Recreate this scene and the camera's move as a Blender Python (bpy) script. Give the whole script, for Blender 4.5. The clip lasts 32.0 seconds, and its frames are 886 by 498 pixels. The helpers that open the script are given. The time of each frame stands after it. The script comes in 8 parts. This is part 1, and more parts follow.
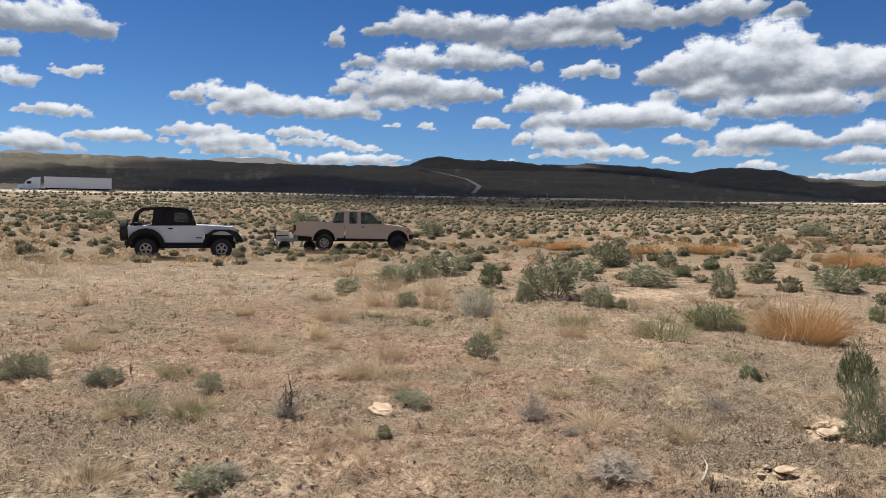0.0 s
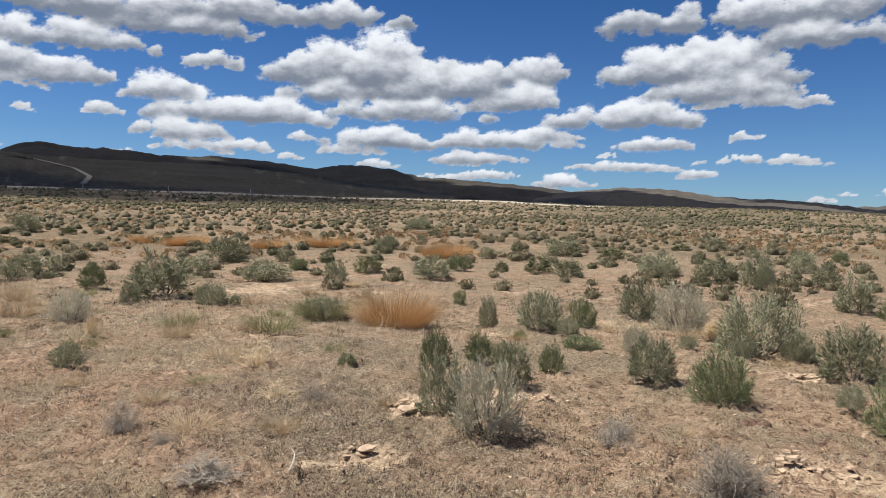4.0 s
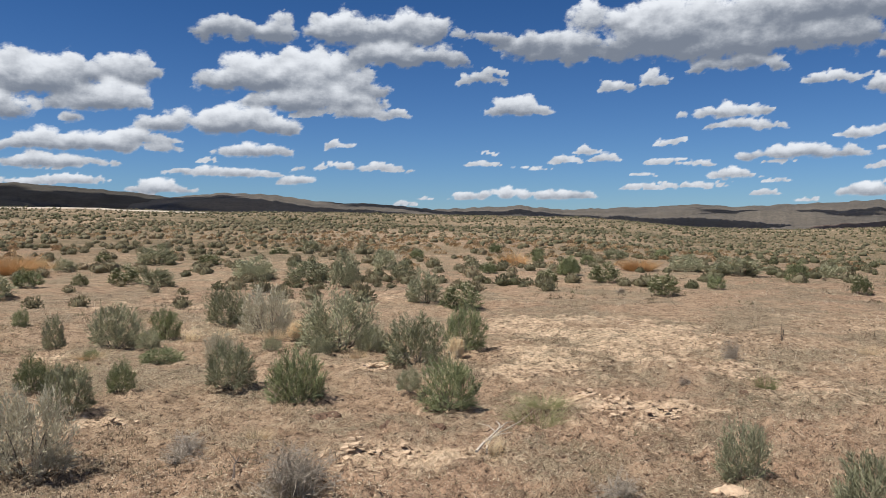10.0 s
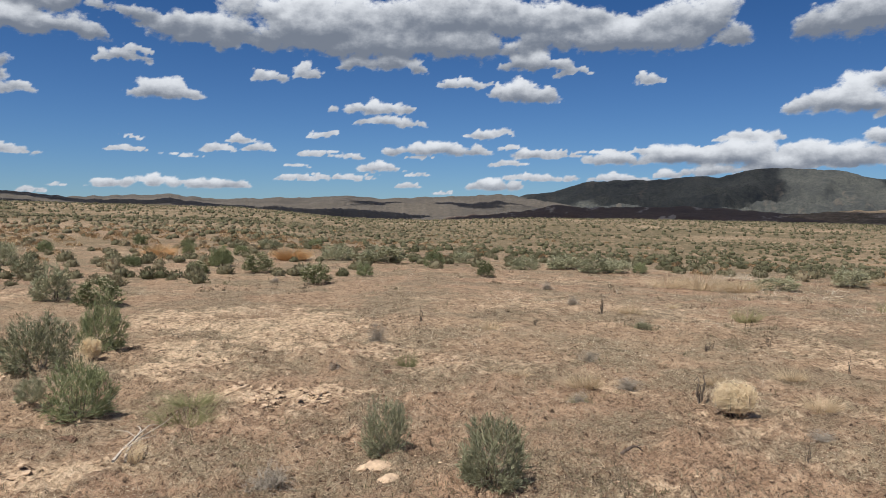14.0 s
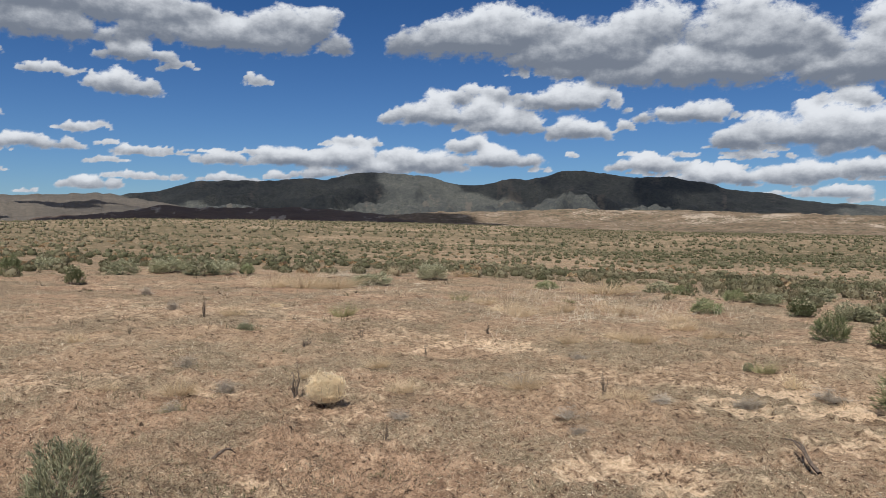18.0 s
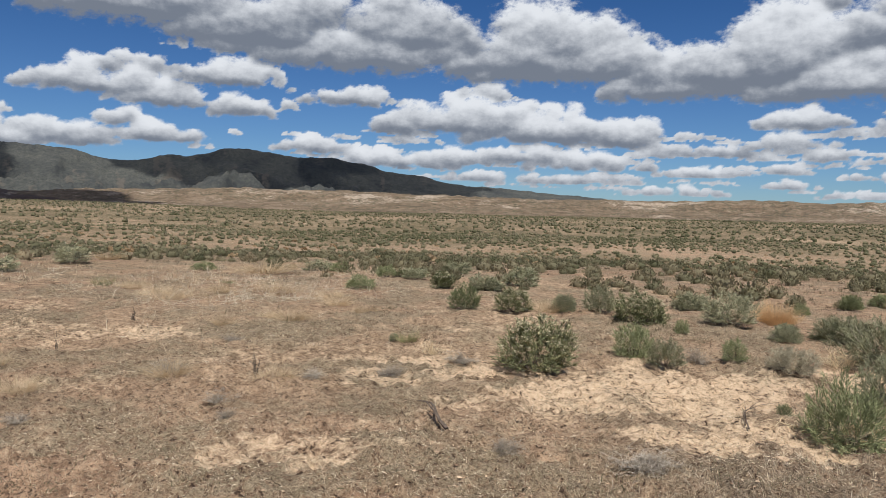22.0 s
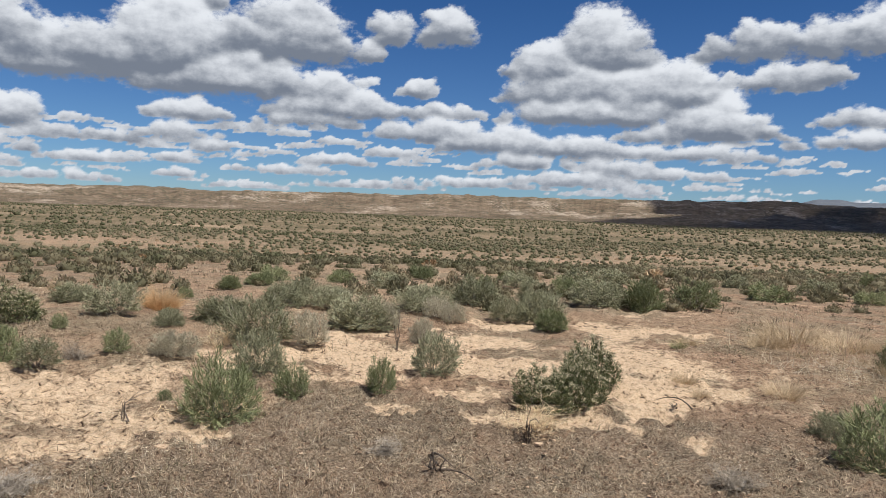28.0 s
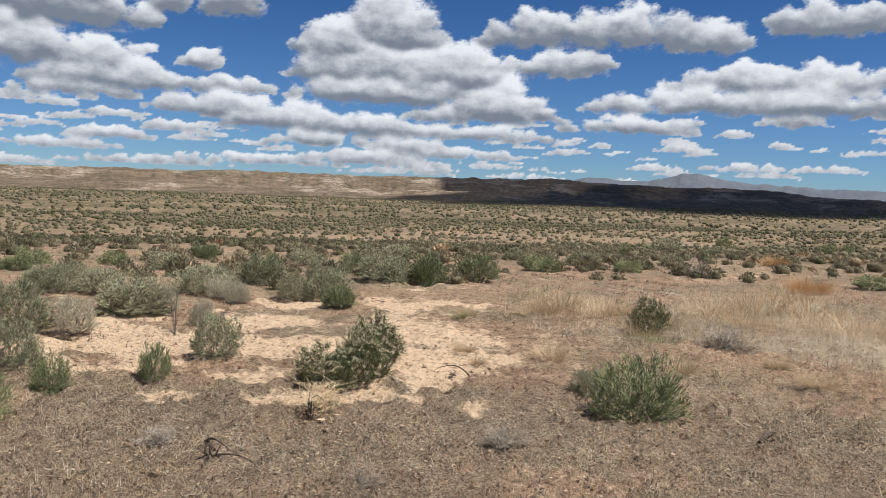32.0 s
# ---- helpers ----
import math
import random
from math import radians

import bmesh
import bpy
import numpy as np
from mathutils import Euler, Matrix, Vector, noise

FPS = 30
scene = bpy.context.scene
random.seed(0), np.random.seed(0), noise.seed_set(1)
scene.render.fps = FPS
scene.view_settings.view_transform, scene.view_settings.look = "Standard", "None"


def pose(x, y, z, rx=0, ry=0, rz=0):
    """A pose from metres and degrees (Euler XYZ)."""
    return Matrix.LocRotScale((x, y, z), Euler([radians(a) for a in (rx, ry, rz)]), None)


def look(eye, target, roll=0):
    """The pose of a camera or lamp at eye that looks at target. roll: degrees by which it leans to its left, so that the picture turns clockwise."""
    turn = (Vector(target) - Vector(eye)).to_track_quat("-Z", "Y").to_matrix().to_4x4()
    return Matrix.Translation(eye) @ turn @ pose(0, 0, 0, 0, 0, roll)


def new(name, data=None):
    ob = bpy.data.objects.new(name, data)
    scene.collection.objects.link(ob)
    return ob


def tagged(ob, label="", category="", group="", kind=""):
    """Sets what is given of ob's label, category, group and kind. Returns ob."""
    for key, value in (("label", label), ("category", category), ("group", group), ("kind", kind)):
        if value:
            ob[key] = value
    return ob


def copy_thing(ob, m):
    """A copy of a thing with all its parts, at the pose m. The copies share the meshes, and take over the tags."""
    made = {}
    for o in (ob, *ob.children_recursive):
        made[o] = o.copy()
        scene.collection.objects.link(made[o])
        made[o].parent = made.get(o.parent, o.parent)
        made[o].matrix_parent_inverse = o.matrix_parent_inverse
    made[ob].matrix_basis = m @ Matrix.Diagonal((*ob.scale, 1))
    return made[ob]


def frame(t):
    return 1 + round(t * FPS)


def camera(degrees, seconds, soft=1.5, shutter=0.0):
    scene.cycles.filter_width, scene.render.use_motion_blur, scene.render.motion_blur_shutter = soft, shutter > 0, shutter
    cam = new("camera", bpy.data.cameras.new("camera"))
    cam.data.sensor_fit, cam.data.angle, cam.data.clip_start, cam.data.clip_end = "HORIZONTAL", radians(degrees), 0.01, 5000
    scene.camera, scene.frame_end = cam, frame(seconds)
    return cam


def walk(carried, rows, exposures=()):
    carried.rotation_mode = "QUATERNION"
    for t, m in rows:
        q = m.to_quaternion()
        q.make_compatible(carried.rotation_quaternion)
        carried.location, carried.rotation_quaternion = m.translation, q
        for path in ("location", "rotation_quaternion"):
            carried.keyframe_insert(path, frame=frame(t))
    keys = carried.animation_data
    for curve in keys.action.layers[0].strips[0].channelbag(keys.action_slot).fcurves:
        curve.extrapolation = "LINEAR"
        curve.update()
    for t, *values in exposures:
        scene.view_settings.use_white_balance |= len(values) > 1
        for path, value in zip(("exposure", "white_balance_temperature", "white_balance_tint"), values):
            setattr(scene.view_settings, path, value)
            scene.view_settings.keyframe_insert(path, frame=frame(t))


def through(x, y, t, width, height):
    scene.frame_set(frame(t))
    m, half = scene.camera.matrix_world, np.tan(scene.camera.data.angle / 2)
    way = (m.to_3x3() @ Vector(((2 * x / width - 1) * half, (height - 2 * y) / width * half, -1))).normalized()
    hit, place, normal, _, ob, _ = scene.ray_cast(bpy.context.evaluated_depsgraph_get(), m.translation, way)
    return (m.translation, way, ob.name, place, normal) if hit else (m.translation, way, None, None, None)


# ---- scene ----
# the camera and its walk: seconds, eye (x, y, z), yaw, pitch, roll
cam = camera(60.92, 32.0, 0.65)
PATH = [
    (0.0, 0.046, -0.050, 1.500, 0.04, -3.01, -0.91),
    (0.5, 0.077, -0.049, 1.503, -3.63, -3.18, -0.92),
    (1.0, 0.100, -0.050, 1.507, -7.86, -2.97, -1.15),
    (1.5, 0.120, -0.032, 1.502, -12.01, -2.91, -1.14),
    (2.0, 0.136, -0.044, 1.509, -14.95, -2.85, -0.86),
    (2.5, 0.184, -0.047, 1.517, -18.72, -2.72, -1.12),
    (3.0, 0.224, -0.054, 1.518, -22.48, -2.73, -1.76),
    (3.5, 0.250, -0.068, 1.522, -25.21, -2.76, -1.64),
    (5.5, 0.369, -0.109, 1.521, -35.89, -3.09, -0.81),
    (6.0, 0.411, -0.123, 1.517, -38.68, -2.86, -0.65),
    (6.5, 0.435, -0.138, 1.513, -41.10, -2.95, -0.57),
    (7.0, 0.463, -0.140, 1.510, -43.32, -3.11, -0.49),
    (7.5, 0.481, -0.155, 1.506, -45.34, -2.93, -0.27),
    (8.0, 0.495, -0.159, 1.509, -47.13, -2.56, -0.25),
    (8.5, 0.509, -0.177, 1.508, -48.75, -2.32, -0.38),
    (9.0, 0.523, -0.175, 1.497, -50.78, -2.40, -0.67),
    (9.5, 0.547, -0.168, 1.508, -53.89, -2.34, -0.30),
    (10.0, 0.551, -0.167, 1.510, -57.23, -2.10, -0.19),
    (10.5, 0.574, -0.175, 1.506, -60.28, -2.24, -0.36),
    (11.0, 0.575, -0.179, 1.506, -62.73, -2.45, -0.40),
    (11.5, 0.589, -0.189, 1.506, -65.08, -2.68, -0.48),
    (12.0, 0.591, -0.193, 1.504, -68.06, -2.65, -0.71),
    (12.5, 0.613, -0.192, 1.503, -71.82, -2.60, -0.67),
    (13.0, 0.609, -0.189, 1.502, -75.46, -2.52, -0.64),
    (13.5, 0.614, -0.185, 1.503, -79.55, -2.58, -0.66),
    (15.5, 0.598, -0.228, 1.501, -93.33, -2.84, -0.42),
    (16.0, 0.604, -0.236, 1.501, -98.42, -2.84, -0.53),
    (16.5, 0.606, -0.266, 1.499, -102.54, -2.81, -0.73),
    (17.0, 0.598, -0.283, 1.501, -104.94, -2.90, -0.63),
    (17.5, 0.596, -0.310, 1.496, -108.32, -2.78, -0.70),
    (18.0, 0.595, -0.337, 1.506, -111.94, -2.31, -0.62),
    (18.5, 0.578, -0.369, 1.503, -115.82, -1.94, -0.48),
    (19.0, 0.582, -0.388, 1.505, -120.22, -1.92, -0.58),
    (19.5, 0.572, -0.392, 1.507, -123.89, -2.08, -0.52),
    (20.0, 0.576, -0.406, 1.504, -127.67, -2.47, -0.58),
    (20.5, 0.569, -0.419, 1.496, -130.96, -2.95, -0.68),
    (21.0, 0.575, -0.449, 1.494, -133.20, -3.19, -0.78),
    (21.5, 0.573, -0.459, 1.492, -134.98, -3.37, -0.89),
    (22.0, 0.567, -0.475, 1.497, -136.98, -3.47, -1.21),
    (22.5, 0.573, -0.522, 1.502, -139.73, -3.23, -1.79),
    (23.0, 0.576, -0.565, 1.506, -142.22, -3.05, -1.75),
    (23.5, 0.565, -0.617, 1.502, -145.13, -3.23, -1.49),
    (24.0, 0.550, -0.644, 1.501, -149.41, -3.26, -1.55),
    (24.5, 0.563, -0.642, 1.508, -153.79, -3.11, -1.55),
    (25.0, 0.564, -0.643, 1.517, -157.76, -3.21, -1.67),
    (25.5, 0.562, -0.649, 1.515, -161.87, -3.23, -1.83),
    (26.0, 0.559, -0.671, 1.507, -165.79, -2.99, -1.95),
    (26.5, 0.559, -0.682, 1.498, -169.69, -2.90, -1.95),
    (28.5, 0.520, -0.720, 1.492, -183.82, -3.39, -2.17),
    (29.0, 0.506, -0.723, 1.493, -185.94, -3.63, -2.14),
    (29.5, 0.495, -0.719, 1.483, -187.95, -3.96, -2.11),
    (30.0, 0.468, -0.726, 1.482, -191.44, -4.49, -2.09),
    (30.5, 0.451, -0.734, 1.482, -193.80, -4.76, -1.95),
    (31.0, 0.454, -0.726, 1.483, -194.48, -4.76, -1.97),
    (31.5, 0.451, -0.715, 1.486, -195.47, -4.60, -2.18),
    (32.0, 0.445, -0.708, 1.489, -196.59, -4.40, -2.21),
]
walk(cam, [(t, pose(x, y, z, 90 + pitch, roll, yaw)) for t, x, y, z, yaw, pitch, roll in PATH],
     ((0.0, 0.36), (9.0, 0.27), (18.0, 0.12), (24.0, 0.12), (32.0, 0.24)))

# ---- light: high sun behind a broken cloud field ----
SUN_AZ, SUN_EL, SKY = -55.0, 62.0, 0.048


def heading(az, el=0.0):
    a, e = radians(az), radians(el)
    return Vector((math.sin(a) * math.cos(e), math.cos(a) * math.cos(e), math.sin(e)))


sun = new("sun", bpy.data.lights.new("sun", "SUN"))
sun.data.energy, sun.data.angle, sun.data.color = 5.0, radians(0.53), (1.0, 0.955, 0.89)
sun.matrix_basis = look((0, 0, 60), Vector((0, 0, 60)) - heading(SUN_AZ, SUN_EL))

world = bpy.data.worlds.new("sky")
scene.world = world
world.use_nodes = True
tree = world.node_tree
backdrop = tree.nodes["Background"]
backdrop.inputs["Strength"].default_value = 1.0
air = tree.nodes.new("ShaderNodeTexSky")
air.sky_type, air.sun_disc = "NISHITA", False
air.sun_elevation, air.sun_rotation = radians(SUN_EL), radians(SUN_AZ)
air.altitude, air.air_density, air.dust_density, air.ozone_density = 1800, 1.0, 0.05, 2.0


# ---- clouds: bearing, height, half width, half height of every cloud, in degrees ----
CLOUDS = []


def cloud(*row):
    CLOUDS.append(row)


cloud(-27.4, 11.98, 4.36, 1.84); cloud(-30.0, 10.07, 0.90, 1.01); cloud(-29.7, 8.13, 1.63, 0.79); cloud(-25.7, 8.90, 1.64, 0.53)
cloud(-27.3, 6.22, 2.28, 0.81); cloud(-23.4, 4.78, 3.04, 0.72); cloud(-28.5, 4.05, 2.97, 1.03); cloud(-18.0, 5.45, 2.61, 0.74)
cloud(-16.1, 4.70, 3.11, 0.87); cloud(-15.7, 8.02, 3.57, 1.38); cloud(-12.1, 7.31, 5.30, 1.40); cloud(-7.5, 7.21, 2.84, 1.16)
cloud(-3.8, 9.24, 4.08, 1.82); cloud(0.1, 8.78, 3.61, 1.43); cloud(-4.2, 7.97, 3.83, 0.97); cloud(-0.4, 10.99, 6.98, 1.56)
cloud(3.0, 13.37, 8.16, 1.82); cloud(8.0, 12.60, 5.42, 1.61); cloud(12.5, 13.97, 5.03, 1.90); cloud(18.8, 13.95, 6.01, 1.35)
cloud(10.7, 10.29, 1.95, 1.02); cloud(-8.4, 12.41, 0.71, 0.90); cloud(3.5, 6.51, 1.34, 0.65); cloud(-1.4, 6.11, 0.77, 0.45)
cloud(-4.0, 6.25, 0.67, 0.32); cloud(-10.8, 5.48, 2.55, 0.64); cloud(-9.2, 4.80, 2.82, 0.58); cloud(-7.9, 3.54, 4.25, 0.77)
cloud(-15.3, 4.06, 3.58, 0.75); cloud(8.6, 5.38, 3.29, 1.16); cloud(10.7, 4.39, 4.18, 0.77); cloud(7.3, 8.10, 2.74, 1.55)
cloud(12.3, 6.95, 5.96, 1.78); cloud(17.1, 6.58, 2.63, 0.93); cloud(22.6, 10.39, 8.16, 2.87); cloud(27.1, 9.55, 5.67, 2.77)
cloud(18.9, 8.72, 3.43, 1.72); cloud(25.2, 7.51, 5.88, 1.64); cloud(17.1, 5.19, 1.05, 0.50); cloud(22.6, 5.33, 4.09, 1.56)
cloud(20.6, 4.38, 2.31, 0.73); cloud(29.3, 5.38, 1.82, 1.24); cloud(29.5, 4.00, 2.18, 0.85); cloud(22.8, 3.43, 1.43, 0.48)
cloud(16.2, 3.76, 0.89, 0.44); cloud(28.7, 2.54, 1.29, 0.46); cloud(-5.4, 4.46, 0.67, 0.32); cloud(33.3, 8.40, 3.58, 1.55)
cloud(34.6, 10.46, 2.40, 1.62); cloud(31.6, 10.17, 3.79, 1.61); cloud(41.0, 7.22, 5.29, 1.75); cloud(43.5, 7.01, 2.63, 0.91)
cloud(32.5, 5.35, 5.23, 1.16); cloud(35.0, 5.88, 2.88, 0.91); cloud(30.4, 4.14, 3.30, 0.77); cloud(43.1, 5.14, 2.77, 0.84)
cloud(45.8, 10.37, 7.10, 2.32); cloud(47.7, 9.04, 5.16, 1.80); cloud(50.2, 8.12, 4.39, 0.83); cloud(47.6, 11.52, 3.75, 1.54)
cloud(50.1, 13.89, 11.08, 2.04); cloud(53.7, 12.36, 4.92, 1.75); cloud(62.8, 8.56, 2.19, 1.18); cloud(59.9, 10.61, 1.87, 0.73)
cloud(61.0, 11.07, 1.15, 0.54); cloud(62.5, 13.03, 1.40, 0.65); cloud(67.1, 12.64, 3.32, 2.05); cloud(49.4, 5.65, 1.02, 0.38)
cloud(41.0, 3.56, 3.84, 0.65); cloud(50.3, 4.03, 4.15, 0.57); cloud(46.1, 3.02, 1.32, 0.58); cloud(36.8, 2.34, 2.16, 0.78)
cloud(30.8, 2.73, 2.83, 0.52); cloud(60.4, 4.25, 1.33, 0.36); cloud(67.9, 5.29, 1.02, 0.40); cloud(66.2, 4.63, 1.13, 0.46)
cloud(63.4, 2.04, 4.36, 0.65); cloud(66.5, 2.03, 2.07, 0.63); cloud(59.0, 1.90, 1.27, 0.49); cloud(54.4, 1.32, 0.89, 0.31)
cloud(69.8, 9.87, 1.17, 0.64); cloud(72.8, 10.30, 1.19, 0.84); cloud(73.7, 13.57, 10.96, 3.10); cloud(79.2, 12.78, 9.63, 2.73)
cloud(84.3, 14.48, 10.51, 2.59); cloud(90.5, 14.10, 6.94, 2.42); cloud(78.4, 11.15, 3.13, 1.30); cloud(96.5, 13.03, 7.90, 2.48)
cloud(100.3, 13.75, 5.02, 2.30); cloud(89.8, 11.23, 2.56, 1.28); cloud(88.8, 9.03, 2.58, 1.28); cloud(84.4, 9.71, 1.91, 0.78)
cloud(98.3, 9.93, 1.20, 0.74); cloud(92.6, 10.49, 1.14, 0.63); cloud(77.8, 7.87, 3.13, 0.84); cloud(79.1, 6.85, 2.65, 0.65)
cloud(82.5, 4.88, 3.60, 0.97); cloud(73.8, 5.81, 1.19, 0.39); cloud(73.2, 4.33, 1.33, 0.39); cloud(78.3, 3.48, 1.68, 0.58)
cloud(86.5, 6.04, 1.66, 0.52); cloud(89.5, 4.59, 1.49, 0.64); cloud(91.8, 4.43, 1.38, 0.38); cloud(69.2, 4.75, 1.30, 0.51)
cloud(71.5, 2.57, 0.94, 0.39); cloud(75.5, 2.68, 2.16, 0.39); cloud(80.4, 2.15, 0.96, 0.39); cloud(87.0, 2.16, 2.13, 0.77)
cloud(90.3, 2.78, 2.79, 0.51); cloud(96.0, 2.76, 2.21, 0.56); cloud(95.4, 4.14, 2.00, 0.81); cloud(100.6, 4.43, 3.14, 1.33)
cloud(104.9, 4.40, 4.31, 1.53); cloud(107.3, 3.78, 3.01, 1.15); cloud(104.9, 5.62, 2.35, 0.70); cloud(108.6, 4.52, 1.83, 1.02)
cloud(102.4, 3.34, 2.04, 0.78); cloud(99.5, 3.05, 0.85, 0.49); cloud(113.2, 7.89, 5.69, 1.74); cloud(114.8, 9.27, 2.86, 1.29)
cloud(116.1, 7.18, 3.35, 1.49); cloud(121.5, 8.79, 4.09, 1.69); cloud(122.1, 6.68, 2.16, 1.43); cloud(115.7, 4.53, 4.07, 1.30)
cloud(110.7, 4.19, 2.81, 1.41); cloud(114.0, 5.48, 1.90, 1.03); cloud(115.7, 13.62, 7.18, 3.37); cloud(119.5, 13.03, 4.81, 1.82)
cloud(128.4, 13.00, 10.84, 4.50); cloud(131.3, 11.19, 8.33, 3.31); cloud(122.5, 11.03, 5.29, 1.43); cloud(144.8, 11.38, 7.14, 4.25)
cloud(148.8, 10.73, 4.43, 3.53); cloud(142.3, 10.12, 3.71, 2.29); cloud(130.1, 7.69, 3.73, 1.28); cloud(125.3, 6.85, 0.86, 0.71)
cloud(139.3, 6.29, 7.29, 2.21); cloud(144.9, 5.67, 6.74, 2.24); cloud(150.0, 5.29, 3.62, 1.80); cloud(139.7, 8.14, 2.99, 0.98)
cloud(127.3, 4.05, 3.08, 1.03); cloud(132.7, 3.16, 5.05, 1.21); cloud(137.5, 3.39, 3.95, 0.99); cloud(143.1, 3.67, 4.89, 1.20)
cloud(147.7, 3.18, 4.54, 1.27); cloud(141.3, 2.08, 4.61, 0.79); cloud(147.7, 1.98, 4.16, 0.69); cloud(121.7, 4.76, 0.58, 0.39)
cloud(159.3, 10.48, 8.57, 4.65); cloud(154.4, 8.99, 5.56, 2.68); cloud(164.5, 8.95, 6.26, 3.38); cloud(168.6, 12.13, 5.28, 4.28)
cloud(163.4, 13.80, 1.44, 1.30); cloud(172.1, 8.32, 3.56, 2.13); cloud(173.0, 7.22, 5.68, 1.93); cloud(170.5, 6.04, 3.82, 1.04)
cloud(178.7, 8.64, 1.60, 1.26); cloud(180.8, 7.14, 2.91, 1.13); cloud(176.5, 12.60, 1.30, 2.29); cloud(180.9, 12.89, 1.78, 2.38)
cloud(175.3, 11.08, 1.03, 1.15); cloud(188.2, 11.00, 2.12, 1.97); cloud(192.7, 11.75, 3.78, 3.23); cloud(191.5, 9.39, 4.26, 2.68)
cloud(190.2, 7.32, 5.16, 2.12); cloud(194.6, 8.17, 2.93, 2.61); cloud(180.1, 5.58, 4.96, 1.38); cloud(185.9, 5.00, 5.50, 1.95)
cloud(190.3, 4.69, 4.36, 1.59); cloud(162.0, 6.12, 3.36, 1.30); cloud(161.6, 4.70, 2.87, 1.04); cloud(163.8, 3.74, 1.44, 0.78)
cloud(156.2, 4.15, 3.75, 0.90); cloud(161.2, 2.74, 1.67, 0.65); cloud(161.7, 1.71, 1.68, 0.58); cloud(169.8, 2.30, 3.35, 0.71)
cloud(172.8, 3.10, 2.84, 0.71); cloud(174.9, 1.42, 5.63, 0.58); cloud(182.2, 1.81, 6.19, 0.69); cloud(190.5, 2.17, 5.55, 0.77)
cloud(193.9, 3.32, 3.36, 0.92); cloud(194.6, 1.63, 2.95, 0.51); cloud(155.8, 2.52, 3.27, 0.64); cloud(177.3, 3.78, 2.31, 0.64)
cloud(153.8, 1.18, 3.68, 0.64); cloud(166.4, 1.04, 2.89, 0.52); cloud(188.4, 10.62, 3.31, 2.45); cloud(192.6, 12.05, 3.36, 2.46)
cloud(191.0, 9.11, 5.73, 2.72); cloud(196.1, 8.88, 5.78, 2.99); cloud(193.6, 7.32, 5.76, 2.14); cloud(200.8, 6.64, 3.59, 2.33)
cloud(199.6, 5.82, 5.76, 1.17); cloud(197.9, 4.42, 6.73, 1.04); cloud(207.2, 11.97, 8.10, 2.68); cloud(206.1, 9.80, 2.80, 1.73)
cloud(203.6, 9.36, 3.31, 1.42); cloud(215.5, 11.22, 2.48, 1.96); cloud(222.9, 12.31, 3.81, 2.08); cloud(218.3, 8.57, 5.36, 1.62)
cloud(214.6, 6.98, 7.36, 1.66); cloud(221.6, 7.00, 5.88, 2.11); cloud(224.2, 8.36, 4.11, 1.83); cloud(221.0, 5.60, 2.38, 0.83)
cloud(210.0, 5.26, 4.54, 1.14); cloud(225.7, 6.08, 1.09, 0.45); cloud(217.4, 4.66, 1.26, 0.48); cloud(215.2, 3.32, 1.29, 0.31)
cloud(212.2, 2.21, 2.01, 0.38); cloud(205.6, 3.25, 1.41, 0.45); cloud(218.3, 2.39, 2.90, 0.48); cloud(219.8, 1.91, 2.03, 0.36)
cloud(225.6, 3.54, 1.47, 0.34); cloud(223.3, 2.37, 2.30, 0.41); cloud(196.3, 2.85, 5.78, 0.78); cloud(190.8, 2.41, 4.29, 0.78)
cloud(187.0, 3.52, 3.75, 1.03); cloud(199.3, 1.98, 4.80, 0.45); cloud(192.9, 1.31, 4.32, 0.45); cloud(202.8, 1.29, 2.85, 0.32)

# thin shreds low over the hills
shred = random.Random(44)
for k in range(150):
    low = shred.uniform(1.3, 5.2)
    cloud(shred.uniform(-34, 231), low, shred.uniform(0.35, 1.1) * (0.6 + 0.2 * low), shred.uniform(0.10, 0.20) * (0.6 + 0.25 * low))

for k in range(130):
    low = shred.uniform(1.2, 5.5)
    cloud(shred.uniform(126, 214), low, shred.uniform(0.8, 2.4), shred.uniform(0.16, 0.34) * (0.6 + 0.2 * low))

# the high sky overhead: blue with broken cloud of the same kind
def num(tree, op, a, b=0.0, clamp=False):
    n = tree.nodes.new("ShaderNodeMath")
    n.operation, n.use_clamp = op, clamp
    for slot, v in enumerate((a, b)):
        if hasattr(v, "is_output"):
            tree.links.new(v, n.inputs[slot])
        else:
            n.inputs[slot].default_value = v
    return n.outputs[0]


def span(tree, v, a, b):
    n = tree.nodes.new("ShaderNodeMapRange")
    n.interpolation_type = "SMOOTHSTEP"
    tree.links.new(v, n.inputs[0])
    n.inputs[1].default_value, n.inputs[2].default_value = a, b
    return n.outputs[0]


def billow(tree, where, scale, detail, rough=0.55):
    n = tree.nodes.new("ShaderNodeTexNoise")
    n.inputs["Scale"].default_value, n.inputs["Detail"].default_value, n.inputs["Roughness"].default_value = scale, detail, rough
    tree.links.new(where, n.inputs["Vector"])
    return n.outputs["Fac"]


def blend(tree, fac, a, b):
    n = tree.nodes.new("ShaderNodeMix")
    n.data_type = "RGBA"
    for slot, v in ((0, fac), (6, a), (7, b)):
        if hasattr(v, "is_output"):
            tree.links.new(v, n.inputs[slot])
        else:
            n.inputs[slot].default_value = (*v, 1.0)
    return n.outputs[2]


